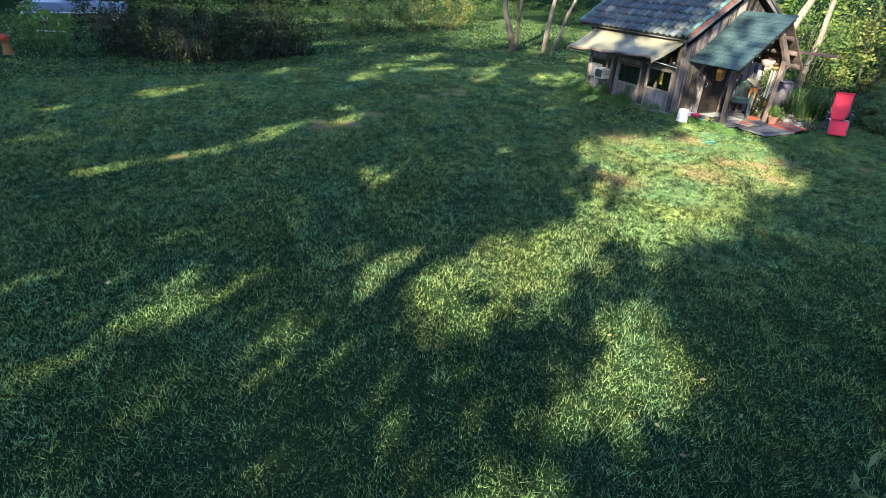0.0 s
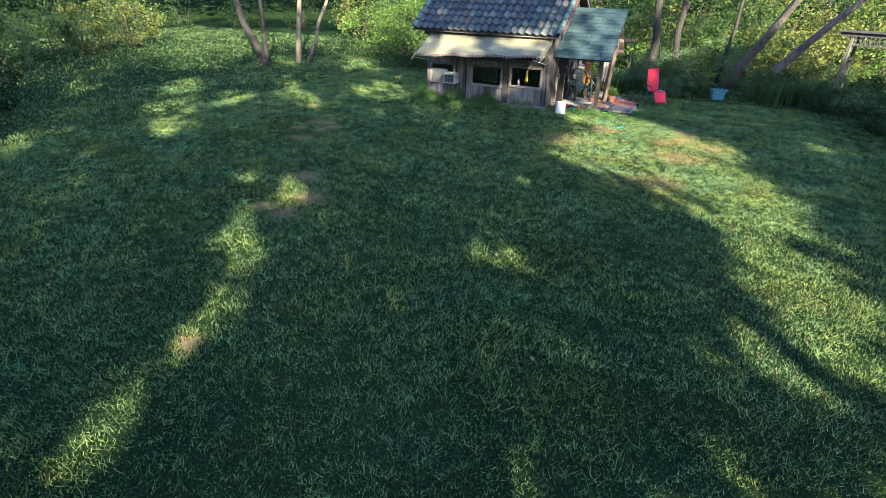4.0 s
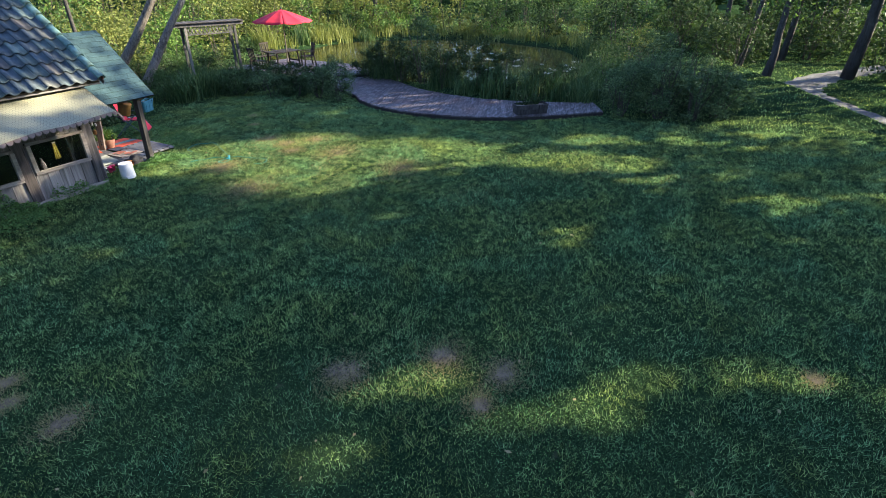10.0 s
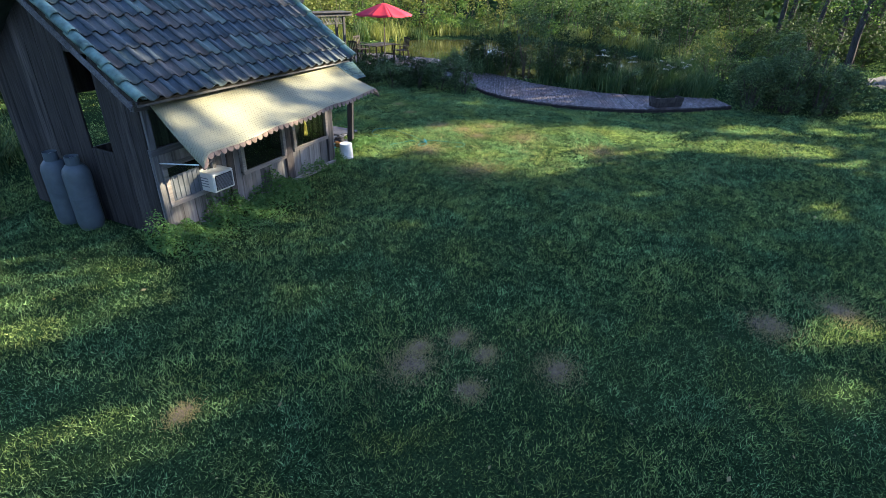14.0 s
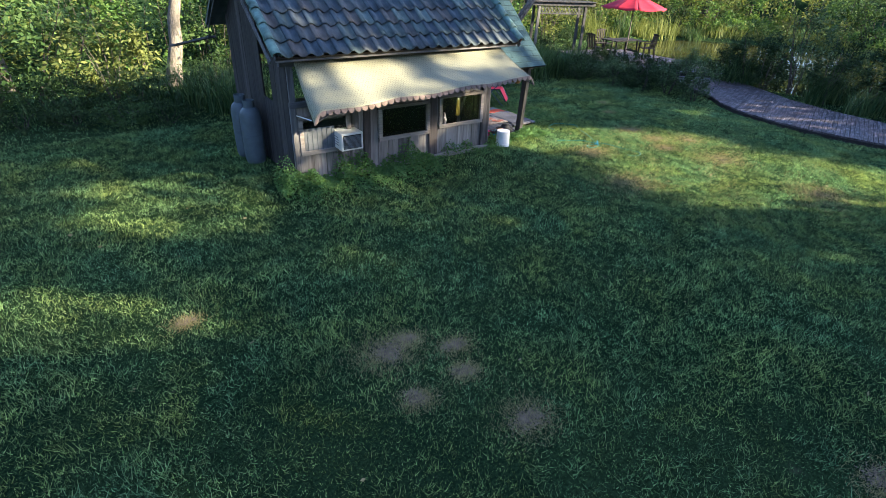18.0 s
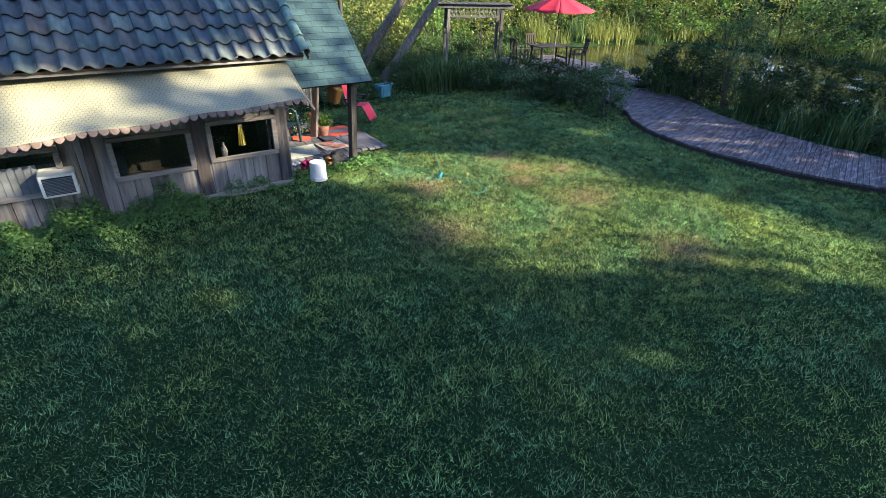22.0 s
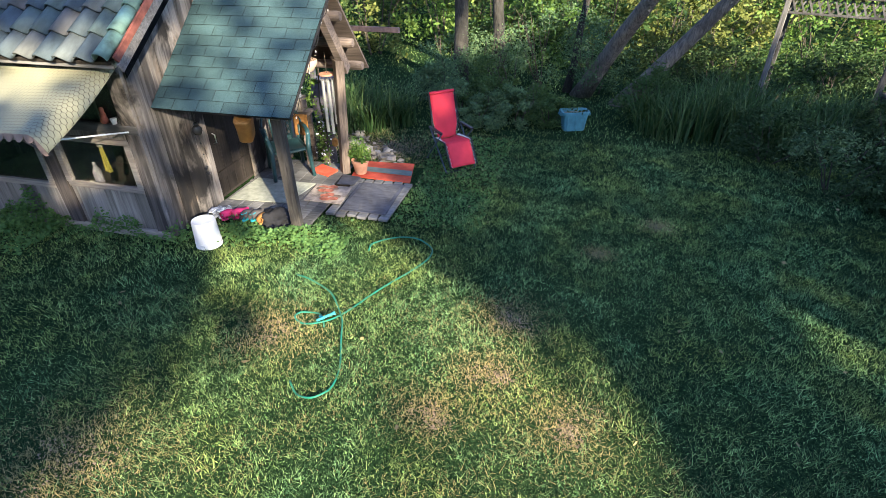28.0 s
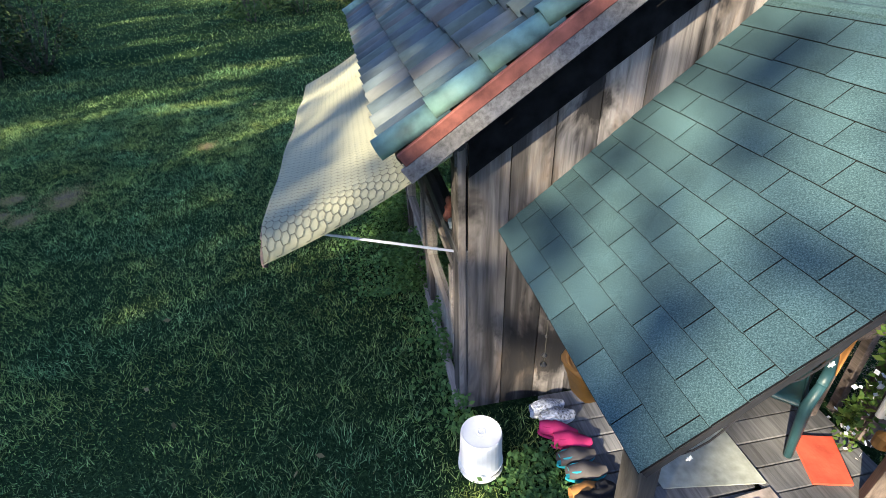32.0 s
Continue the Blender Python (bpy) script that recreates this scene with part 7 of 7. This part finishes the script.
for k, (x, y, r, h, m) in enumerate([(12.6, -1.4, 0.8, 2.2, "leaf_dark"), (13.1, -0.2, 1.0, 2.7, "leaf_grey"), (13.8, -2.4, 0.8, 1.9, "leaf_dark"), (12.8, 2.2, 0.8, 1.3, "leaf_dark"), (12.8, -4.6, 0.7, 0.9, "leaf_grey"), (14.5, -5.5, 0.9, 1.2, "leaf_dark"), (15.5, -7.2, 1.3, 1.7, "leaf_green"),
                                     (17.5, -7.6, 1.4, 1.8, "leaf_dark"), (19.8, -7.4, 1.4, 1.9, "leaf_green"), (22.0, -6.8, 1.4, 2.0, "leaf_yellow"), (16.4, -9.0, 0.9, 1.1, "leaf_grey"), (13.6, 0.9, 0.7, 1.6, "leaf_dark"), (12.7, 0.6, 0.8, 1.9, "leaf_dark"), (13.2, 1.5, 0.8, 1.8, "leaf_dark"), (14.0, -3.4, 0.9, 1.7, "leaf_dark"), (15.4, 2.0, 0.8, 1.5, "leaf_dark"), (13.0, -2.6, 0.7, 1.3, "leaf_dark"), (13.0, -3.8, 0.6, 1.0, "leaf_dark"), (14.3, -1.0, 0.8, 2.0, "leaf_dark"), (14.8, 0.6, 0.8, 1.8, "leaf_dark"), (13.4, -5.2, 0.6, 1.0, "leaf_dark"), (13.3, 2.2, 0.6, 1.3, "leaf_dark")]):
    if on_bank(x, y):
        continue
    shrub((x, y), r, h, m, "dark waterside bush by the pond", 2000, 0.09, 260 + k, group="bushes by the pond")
for k, (x, y, r, h, n) in enumerate([(13.2, -3.2, 0.6, 1.1, 260), (13.2, -5.4, 0.7, 1.1, 300), (13.7, -6.6, 0.8, 1.2, 340), (14.4, -4.2, 0.7, 1.2, 300), (12.9, 1.6, 0.6, 1.1, 260), (14.0, 2.6, 0.5, 1.1, 220), (15.0, -2.4, 0.6, 1.0, 240), (12.7, -6.9, 0.5, 0.9, 200),
                                     (13.2, -1.3, 0.6, 1.3, 260), (12.35, -2.6, 0.5, 1.1, 200), (12.2, -3.8, 0.5, 1.1, 220), (12.45, -4.9, 0.5, 1.1, 200), (12.9, -6.0, 0.5, 1.1, 200), (12.5, -1.2, 0.4, 1.2, 160), (15.8, -5.8, 0.8, 1.2, 300), (18.5, -6.2, 1.0, 1.2, 320), (21.0, -5.6, 1.0, 1.2, 320), (24.5, -4.2, 1.0, 1.3, 320)]):
    reed_clump((x, y), r, h * (0.75, 1.0, 0.88)[k % 3], int(n * 0.75), "reed", "clump of tall green reeds at the pond edge", 300 + k, 0.028, 0.65)
for k, (x, y) in enumerate([(12.6, -3.3), (12.9, -4.4), (12.75, -5.6), (13.3, -6.2), (13.5, -3.0)]):
    rng = np.random.default_rng(340 + k)
    u = thing("umbel_plant", (x, y, float(height(x, y))), 0, "white-flowered umbel plant among the reeds", "wildflower", "umbels among the reeds")
    for i in range(5):
        a, q, h = rng.uniform(0, math.tau), rng.uniform(0.05, 0.3), rng.uniform(0.9, 1.35)
        top = Vector((q * math.cos(a), q * math.sin(a), h))
        part("stem", tube(bmesh.new(), [(0.02 * i, 0, 0), top * 0.6, top], 0.006, 5), M["reed"], u)
        p = np.array(top) + rng.normal(0, 1, (34, 3)) * np.array([0.05, 0.05, 0.014])
        bulk("blossom", *leaf_quads(p, 0.026, rng, 0.8, 0.9), M["umbel"], u)
for k, (x, y, r, h, n) in enumerate([(6.4, 5.6, 0.7, 0.95, 420), (7.2, 5.6, 0.6, 0.9, 360), (7.9, 5.2, 0.6, 0.85, 360), (7.6, 6.4, 0.7, 1.0, 380), (8.8, 5.9, 0.6, 0.9, 320), (9.6, 6.3, 0.5, 0.9, 260)]):
    reed_clump((x, y), r, h, n, "reed", "dense arching day-lily leaves by the arbour", 330 + k, 0.032, 0.75, "lily_clump")
for k, (x, y, r, h, n) in enumerate([(0.7, 4.5, 0.45, 0.95, 260), (1.25, 4.85, 0.38, 0.9, 220), (0.2, 5.2, 0.5, 1.0, 200), (-4.7, 6.2, 0.5, 1.25, 150), (-4.0, 5.6, 0.5, 1.3, 170), (-5.6, 7.0, 0.5, 1.1, 90), (-3.2, 6.3, 0.6, 1.2, 170), (-7.6, 6.6, 0.7, 0.8, 80), (-9.2, 7.2, 0.7, 0.7, 70)]):
    reed_clump((x, y), r, h, int(n * 0.8), "reed", "clump of strappy green leaves behind the cabin", 350 + k, 0.03, 0.85, "iris_clump")
for k, (x, y, r, h, m) in enumerate([(-5.4, 5.1, 0.6, 0.5, "leaf_dark"), (-6.3, 5.3, 0.7, 0.55, "leaf_green"), (-7.2, 5.6, 0.7, 0.5, "leaf_dark"), (-8.2, 6.0, 0.8, 0.55, "leaf_dark"), (-9.3, 6.3, 0.8, 0.6, "leaf_green"), (-6.0, 6.3, 0.8, 0.8, "leaf_dark"),
                                     (-7.2, 7.0, 0.8, 0.9, "leaf_dark"), (-4.9, 7.2, 0.8, 0.9, "leaf_dark"), (-8.8, 7.6, 0.8, 0.8, "leaf_green"), (-3.8, 7.6, 0.8, 1.0, "leaf_dark"), (-10.6, 6.9, 0.9, 0.7, "leaf_green")]):
    shrub((x, y), r, h, m, "low tangled undergrowth behind the cabin", 1700, 0.06, 620 + k, group="undergrowth behind the cabin")
for k, (x, y) in enumerate([(16.4, 13.2), (17.4, 12.9), (18.9, 13.0), (20.2, 12.7), (21.6, 12.4), (23.0, 11.9), (24.6, 11.0)]):
    reed_clump((x, y), 0.55 + 0.3 * (k % 3) / 2, (1.0, 1.5, 0.8, 1.25)[k % 4], (130, 200, 90)[k % 3], "reed_lit" if k % 3 else "reed", "upright sunlit reeds along the back of the pond", 730 + k, 0.04, 0.55)
for k in range(14):
    a = -0.9 + k * 0.17
    x, y = POND[0] + 8.6 * math.cos(a), POND[1] + 10.2 * math.sin(a)
    reed_clump((x, y), 1.1, (0.7, 1.0, 0.55)[k % 3], 170, "reed_lit", "tall pale reeds on the far pond bank", 380 + k, 0.05, 0.6)
    if k % 3 != 1:
        x, y = POND[0] + 8.9 * math.cos(a + 0.06), POND[1] + 10.6 * math.sin(a + 0.06)
        shrub((x, y), 1.2, 1.0 + 0.5 * (k % 4) / 2, ("leaf_green", "leaf_lime", "leaf_yellow", "leaf_dark")[k % 4], "low leafy bush on the far pond bank", 1500, 0.13, 660 + k, group="bushes on the far bank")
far = np.random.default_rng(77)
for k in range(34):
    a = -0.75 + (k % 17) * 0.155 + far.uniform(-0.04, 0.04)
    q = 1.28 + 0.34 * (k // 17)
    x, y = POND[0] + 8.4 * q * math.cos(a), POND[1] + 10.4 * q * math.sin(a)
    shrub((x, y), 1.7, 2.3 + 1.4 * (k // 17) + far.random(), ("leaf_yellow", "leaf_lime", "leaf_yellow", "leaf_lime", "leaf_yellow")[k % 5] if a > 0.35 else ("leaf_green", "leaf_dark")[k % 2], "yellow green willow scrub on the far bank", 1800, 0.17, 400 + k, group="scrub on the far bank")
for k in range(12):
    x, y = 24.0 + 1.5 * k, -18.5 - 0.8 * k + 1.5 * (k % 2)
    shrub((x, y), 1.7, 2.0 + 0.8 * far.random(), "leaf_dark" if k % 2 else "leaf_green", "dark undergrowth beside the drive", 1700, 0.16, 450 + k, group="undergrowth beside the drive")


for k in range(26):
    x, y = 31.0 + 2.3 * (k % 9) + far.uniform(-0.7, 0.7), -12.0 - 2.8 * (k // 9) - 0.3 * (k % 9) + far.uniform(-0.7, 0.7)
    if on_bank(x, y):
        continue
    shrub((x, y), 1.8, 2.2 + 0.8 * far.random(), ("leaf_dark", "leaf_green", "leaf_dark")[k % 3], "dense dark undergrowth beyond the bend of the drive", 1300, 0.18, 700 + k, group="undergrowth beyond the drive")
for k in range(22):
    x, y = 23.5 + 2.1 * (k % 8) + far.uniform(-0.6, 0.6), -11.4 + 2.6 * (k // 8) + 0.25 * (k % 8) + far.uniform(-0.6, 0.6)
    if on_bank(x, y):
        continue
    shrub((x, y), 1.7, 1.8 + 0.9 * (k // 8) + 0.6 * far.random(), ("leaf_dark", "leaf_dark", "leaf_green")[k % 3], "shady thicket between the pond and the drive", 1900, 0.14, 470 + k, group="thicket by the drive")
for k, (x, y) in enumerate([(6.6, 8.3), (7.6, 9.0), (8.6, 8.2), (9.6, 8.6), (10.4, 9.6), (8.4, 9.8), (6.6, 9.6), (11.6, 9.6), (9.4, 10.6), (12.8, 9.4), (14.6, 8.6), (11.0, 10.8), (7.2, 10.6)]):
    shrub((x, y), 1.0, 0.8 + 0.35 * far.random(), ("leaf_dark", "leaf_dark", "leaf_green")[k % 3], "dark tangled growth behind the arbour", 1500, 0.08, 640 + k, group="growth behind the arbour")
fill = np.random.default_rng(88)
spots = [(6.0 + 2.5 * i + fill.uniform(-0.7, 0.7), 11.6 + 2.5 * j + fill.uniform(-0.7, 0.7)) for i in range(9) for j in range(5)]
for k, (x, y) in enumerate(spots):
    if pond_depth(x, y) > 1.12:
        shrub((x, y), 1.6, 1.7 + 0.35 * (y - 11) + 0.6 * fill.random(), ("leaf_yellow", "leaf_lime", "leaf_yellow")[k % 3], "sunlit yellow green thicket beyond the pond deck", 1900, 0.13, 500 + k, group="thicket beyond the pond")
spots = [(-22.0 + 2.7 * i + fill.uniform(-0.8, 0.8), 13.5 + 2.8 * j + fill.uniform(-0.8, 0.8)) for i in range(11) for j in range(3)]
for k, (x, y) in enumerate(spots):
    if x < -15.5 and y < 18.5:
        continue
    shrub((x, y), 1.8, 2.6 + 0.5 * (y - 13) + 0.8 * fill.random(), ("leaf_lime", "leaf_green", "leaf_lime", "leaf_yellow")[k % 4], "tall leafy thicket behind the cabin", 1700, 0.18, 560 + k, group="thicket behind the cabin")


def far_woods():
    """The closing ring of woodland, thin at the foot and ragged at the top."""
    rng = np.random.default_rng(91)
    n = 52000
    a = rng.uniform(0, math.tau, n)
    ring = rng.uniform(0, 1, n)
    rad = 46 + 16 * ring + 4 * np.sin(a * 9)
    x, y = 2 + rad * np.cos(a), -2 + rad * np.sin(a)
    sunward = np.cos(a - SUN_AZ) > 0.72
    z = rng.uniform(0.2, 1, n) ** 0.8 * (12 + 2.5 * np.sin(a * 23) + 1.5 * np.sin(a * 41)) * (0.7 + 0.3 * ring)
    z = np.where(sunward, z * 0.55, z)
    p = np.stack([x, y, height(x, y) + z], 1)
    v, f = leaf_quads(p, 0.85, rng, 0.2, 0.7)
    tagged(bulk("far_woods", v, f, M["leaf_green"]), "ring of green woodland closing the place", "woods", kind="stuff")


far_woods()


# ---- lawn ----
BARE = [(-4.98, -4.72, 0.27), (-4.7, -4.66, 0.13), (-4.31, -5.0, 0.15), (-4.45, -5.38, 0.13), (-5.05, -5.46, 0.14), (-4.31, -6.18, 0.22), (-2.32, -8.36, 0.26), (-1.45, -9.22, 0.26), (-1.4, -9.98, 0.24), (-1.94, -9.93, 0.16),
        (0.26, -13.2, 0.13), (-6.63, -3.11, 0.12), (2.06, -1.24, 0.4), (1.3, -2.85, 0.5), (3.95, -5.08, 0.46), (4.2, -2.98, 0.5), (4.8, -1.75, 0.35), (4.18, -0.55, 0.36), (4.1, -1.3, 0.3), (3.74, -1.85, 0.28), (5.8, 1.7, 0.16), (5.07, 0.89, 0.14), (1.25, 3.35, 1.4)]


STRAW = [(3.5, -3.0, 3.4, 0.34), (3.7, -2.3, 2.2, 0.5), (1.4, -3.0, 1.3, 0.5), (4.1, -5.0, 1.6, 0.5), (2.05, -1.25, 0.8, 0.75), (-4.6, -5.2, 1.3, 0.1), (-1.8, -9.4, 1.3, 0.14), (5.0, -1.6, 1.4, 0.35), (5.3, -6.6, 3.2, 0.28), (6.4, -9.6, 2.6, 0.26)]


def off_lawn(x, y):
    o = (x > -4.25) & (x < 0.08) & (y > -0.02) & (y < 3.35)
    o |= (x > 0.0) & (x < 1.5) & (y > 0.55) & (y < 2.9)
    o |= (x > 1.45) & (x < 2.4) & (y > 1.0) & (y < 2.85)
    o |= np.hypot(x - 0.48, y + 0.02) < 0.18
    o |= inside(OUT, x, y)
    o |= pond_depth(x, y) < 1.02
    return o


def blade_tris(x, y, h, w, rng, lean=1.5):
    n = len(x)
    a = rng.uniform(0, math.tau, n)
    hh = h * rng.uniform(0.5, 1.3, n)
    ln = hh * lean * rng.uniform(0.1, 1.4, n)
    b = 2.2 * np.sin(x * 1.3 + 1.7 * np.sin(y * 0.9)) + 1.9 * np.sin(y * 1.5 + 0.8 * np.sin(x * 1.9)) + rng.normal(0, 2.0, n)
    z = height(x, y) - 0.004
    v = np.empty((n, 3, 3), np.float32)
    v[:, 0] = np.stack([x - np.sin(a) * w / 2, y + np.cos(a) * w / 2, z], 1)
    v[:, 1] = np.stack([x + np.sin(a) * w / 2, y - np.cos(a) * w / 2, z], 1)
    v[:, 2] = np.stack([x + np.cos(b) * ln, y + np.sin(b) * ln, z + hh], 1)
    return v.reshape(-1, 3), np.arange(3 * n).reshape(-1, 3)


def lawn():
    rng = np.random.default_rng(123)
    zones = [((-9.5, 11.5, -18.2, 4.6), 1260000, 0.049, 0.0088), ((-14, 13.5, -21, 7.5), 420000, 0.052, 0.014), ((-34, 38, -26, 15), 280000, 0.05, 0.03), ((0.6, 7.6, -6.5, 3.0), 200000, 0.042, 0.0062)]
    tufts = rng.uniform(0, 1, (211, 197))
    live, dry = [], []
    for i, ((x0, x1, y0, y1), n, h, w) in enumerate(zones):
        x, y = rng.uniform(x0, x1, n), rng.uniform(y0, y1, n)
        keep = ~off_lawn(x, y)
        if i in (1, 2):
            keep &= ~((x > -9.5) & (x < 11.5) & (y > -18.2) & (y < 4.6))
        if i == 2:
            keep &= ~((x > -14) & (x < 13.5) & (y > -21) & (y < 7.5))
        x, y = x[keep], y[keep]
        d = np.full(len(x), 9.0)
        for bx, by, r in BARE:
            d = np.minimum(d, np.hypot(x - bx, (y - by) * 1.15) / r)
        ci, cj = np.floor(x / 0.11 + 0.35 * np.sin(y * 9)).astype(int), np.floor(y / 0.11 + 0.35 * np.sin(x * 8)).astype(int)
        cell = tufts[ci % 211, cj % 197]
        some = rng.uniform(0, 1, len(x)) < 0.5 + 0.5 * cell
        x, y, d, cell = x[some], y[some], d[some], cell[some]
        pat = np.sin(x * 1.7 + 2 * np.sin(y * 0.9)) * np.sin(y * 1.9 + 1.3 * np.sin(x * 1.1))
        thin = rng.uniform(0, 1, len(x)) < np.clip((d - 0.15) * 1.3, 0.42, 1)
        x, y, d, pat, cell = x[thin], y[thin], d[thin], pat[thin], cell[thin]
        straw = np.zeros(len(x))
        for bx, by, r, s in STRAW:
            straw = np.maximum(straw, s * np.clip(1.2 - np.hypot(x - bx, y - by) / r, 0, 1))
        straw *= np.clip(0.7 + 1.1 * pat + 0.5 * np.sin(x * 4.3 + y * 2) * np.sin(y * 5.1), 0.1, 1.5)
        dead = rng.uniform(0, 1, len(x)) < np.maximum(np.clip(1.0 - 0.5 * d, 0.002, 0.92), straw)
        hv = h * (1 + 0.25 * pat) * (0.4 + 1.0 * cell)
        wv = w * np.where((i == 0) & (x > 0.6) & (x < 7.6) & (y > -6.5) & (y < 3.0), 0.72, 1.0)
        live.append(blade_tris(x[~dead], y[~dead], hv[~dead], wv[~dead], rng, 1.1))
        dry.append(blade_tris(x[dead], y[dead], hv[dead] * 0.7, wv[dead] * 0.6, rng, 1.3))
    tagged(bulk("lawn_grass", *join(live), M["grass"]), "short mown green grass of the lawn", "grass", kind="stuff")
    tagged(bulk("dry_lawn_grass", *join(dry), M["dry_grass"]), "dry straw-coloured grass in worn spots", "grass", kind="stuff")
    # leafy ground cover along the cabin and through the lawn
    n = 17000
    px = np.concatenate([rng.uniform(-4.6, 0.3, n), rng.uniform(0.5, 2.1, 3000), rng.uniform(2.3, 3.6, 3000)])
    py = np.concatenate([-np.abs(rng.normal(0.02, 0.36, n)), rng.normal(0.3, 0.17, 3000), rng.uniform(1.0, 4.4, 3000)])
    k = ~off_lawn(px, py) & ((px < -1.5) | (py > 0.05) | (rng.uniform(0, 1, len(px)) < 0.8 * np.exp(-np.abs(py) / 0.13)))
    px, py = px[k], py[k]
    lump = np.clip(0.55 + 0.5 * np.sin(px * 5.3 + 1.2 * np.sin(py * 7)) + 0.3 * np.sin(px * 13.0 + 2.0), 0.12, 1.2)
    lift = rng.uniform(0.02, 0.4, len(px)) * lump * np.exp(-np.abs(py) * 2.2) * np.where(px < -1.6, 1.15, 0.75)
    tall = np.stack([px, py, height(px, py) + 0.03 + lift], 1)
    tall = leaf_quads(tall, 0.046, rng, 0.55, 0.62)
    m = 210000
    px, py = rng.uniform(-11, 10, m), rng.uniform(-16, 4.4, m)
    pat = np.sin(px * 1.1 + 1) * np.sin(py * 1.3) + 0.8 * np.sin(px * 3.1 + 2 * np.sin(py * 2.3)) * np.sin(py * 2.7 + px)
    k = ~off_lawn(px, py) & (rng.uniform(0, 1, m) < np.clip(0.2 + 0.7 * pat, 0.04, 1.0))
    for bx, by, r in BARE:
        k &= np.hypot(px - bx, py - by) > r * rng.uniform(0.6, 1.3, m)
    px, py = px[k], py[k]
    cell = tufts[np.floor(px / 0.11 + 0.35 * np.sin(py * 9)).astype(int) % 211, np.floor(py / 0.11 + 0.35 * np.sin(px * 8)).astype(int) % 197]
    low = np.stack([px, py, height(px, py) + 0.012 + 0.05 * cell * rng.uniform(0.5, 1.2, len(px))], 1)
    low = leaf_quads(low, 0.019, rng, 0.72, 0.75)
    v, f = join([tall, low])
    tagged(bulk("ground_cover", v, f, M["clover"]), "low leafy weeds and clover growing in the lawn", "weeds", kind="stuff")
    n = 240
    px, py = rng.uniform(-9, 11, n), rng.uniform(-15, 4, n)
    k = ~off_lawn(px, py)
    p = np.stack([px, py, height(px, py) + 0.06], 1)[k]
    v, f = leaf_quads(p, 0.06, rng, 0.8, 0.6)
    tagged(bulk("fallen_leaves", v, f, M["fallen_leaf"]), "scattered fallen tan leaves on the grass", "leaves", kind="stuff")


lawn()


def bare_spots():
    rng = np.random.default_rng(6)
    for i, (bx, by, r) in enumerate(BARE):
        n = (int(4200 * r) if bx < 1 else int(900 * r)) if r < 1 else 9000
        k = rng.integers(0, 6, n)
        ox, oy = rng.normal(0, 0.34 * r, 6), rng.normal(0, 0.28 * r, 6)
        sp = rng.uniform(0.14, 0.34, 6) * r
        ox[0] = oy[0] = 0
        x, y = bx + ox[k] + rng.normal(0, 1, n) * sp[k], by + oy[k] + rng.normal(0, 0.85, n) * sp[k]
        p = np.stack([x, y, height(x, y) + rng.uniform(0.002, 0.02, n)], 1)
        v, f = leaf_quads(p, 0.016, rng, 0.96, 0.8)
        tagged(bulk("bare_patch", v, f, M["soil" if r < 1 else "sand"]), "worn patch of crumbly bare earth in the lawn", "bare patch", "bare patches in the lawn", "stuff")
        m = int((7000 if bx < 1 else 4000) * r)
        x, y = bx + rng.normal(0, 0.75 * r, m), by + rng.normal(0, 0.6 * r, m)
        v, f = blade_tris(x, y, np.full(m, 0.038), 0.0055, rng, 1.5)
        if r < 1:
            tagged(bulk("dry_thatch", v, f, M["dry_grass"]), "flattened straw-coloured grass round a worn patch", "grass", "dry patches in the lawn", "stuff")


bare_spots()
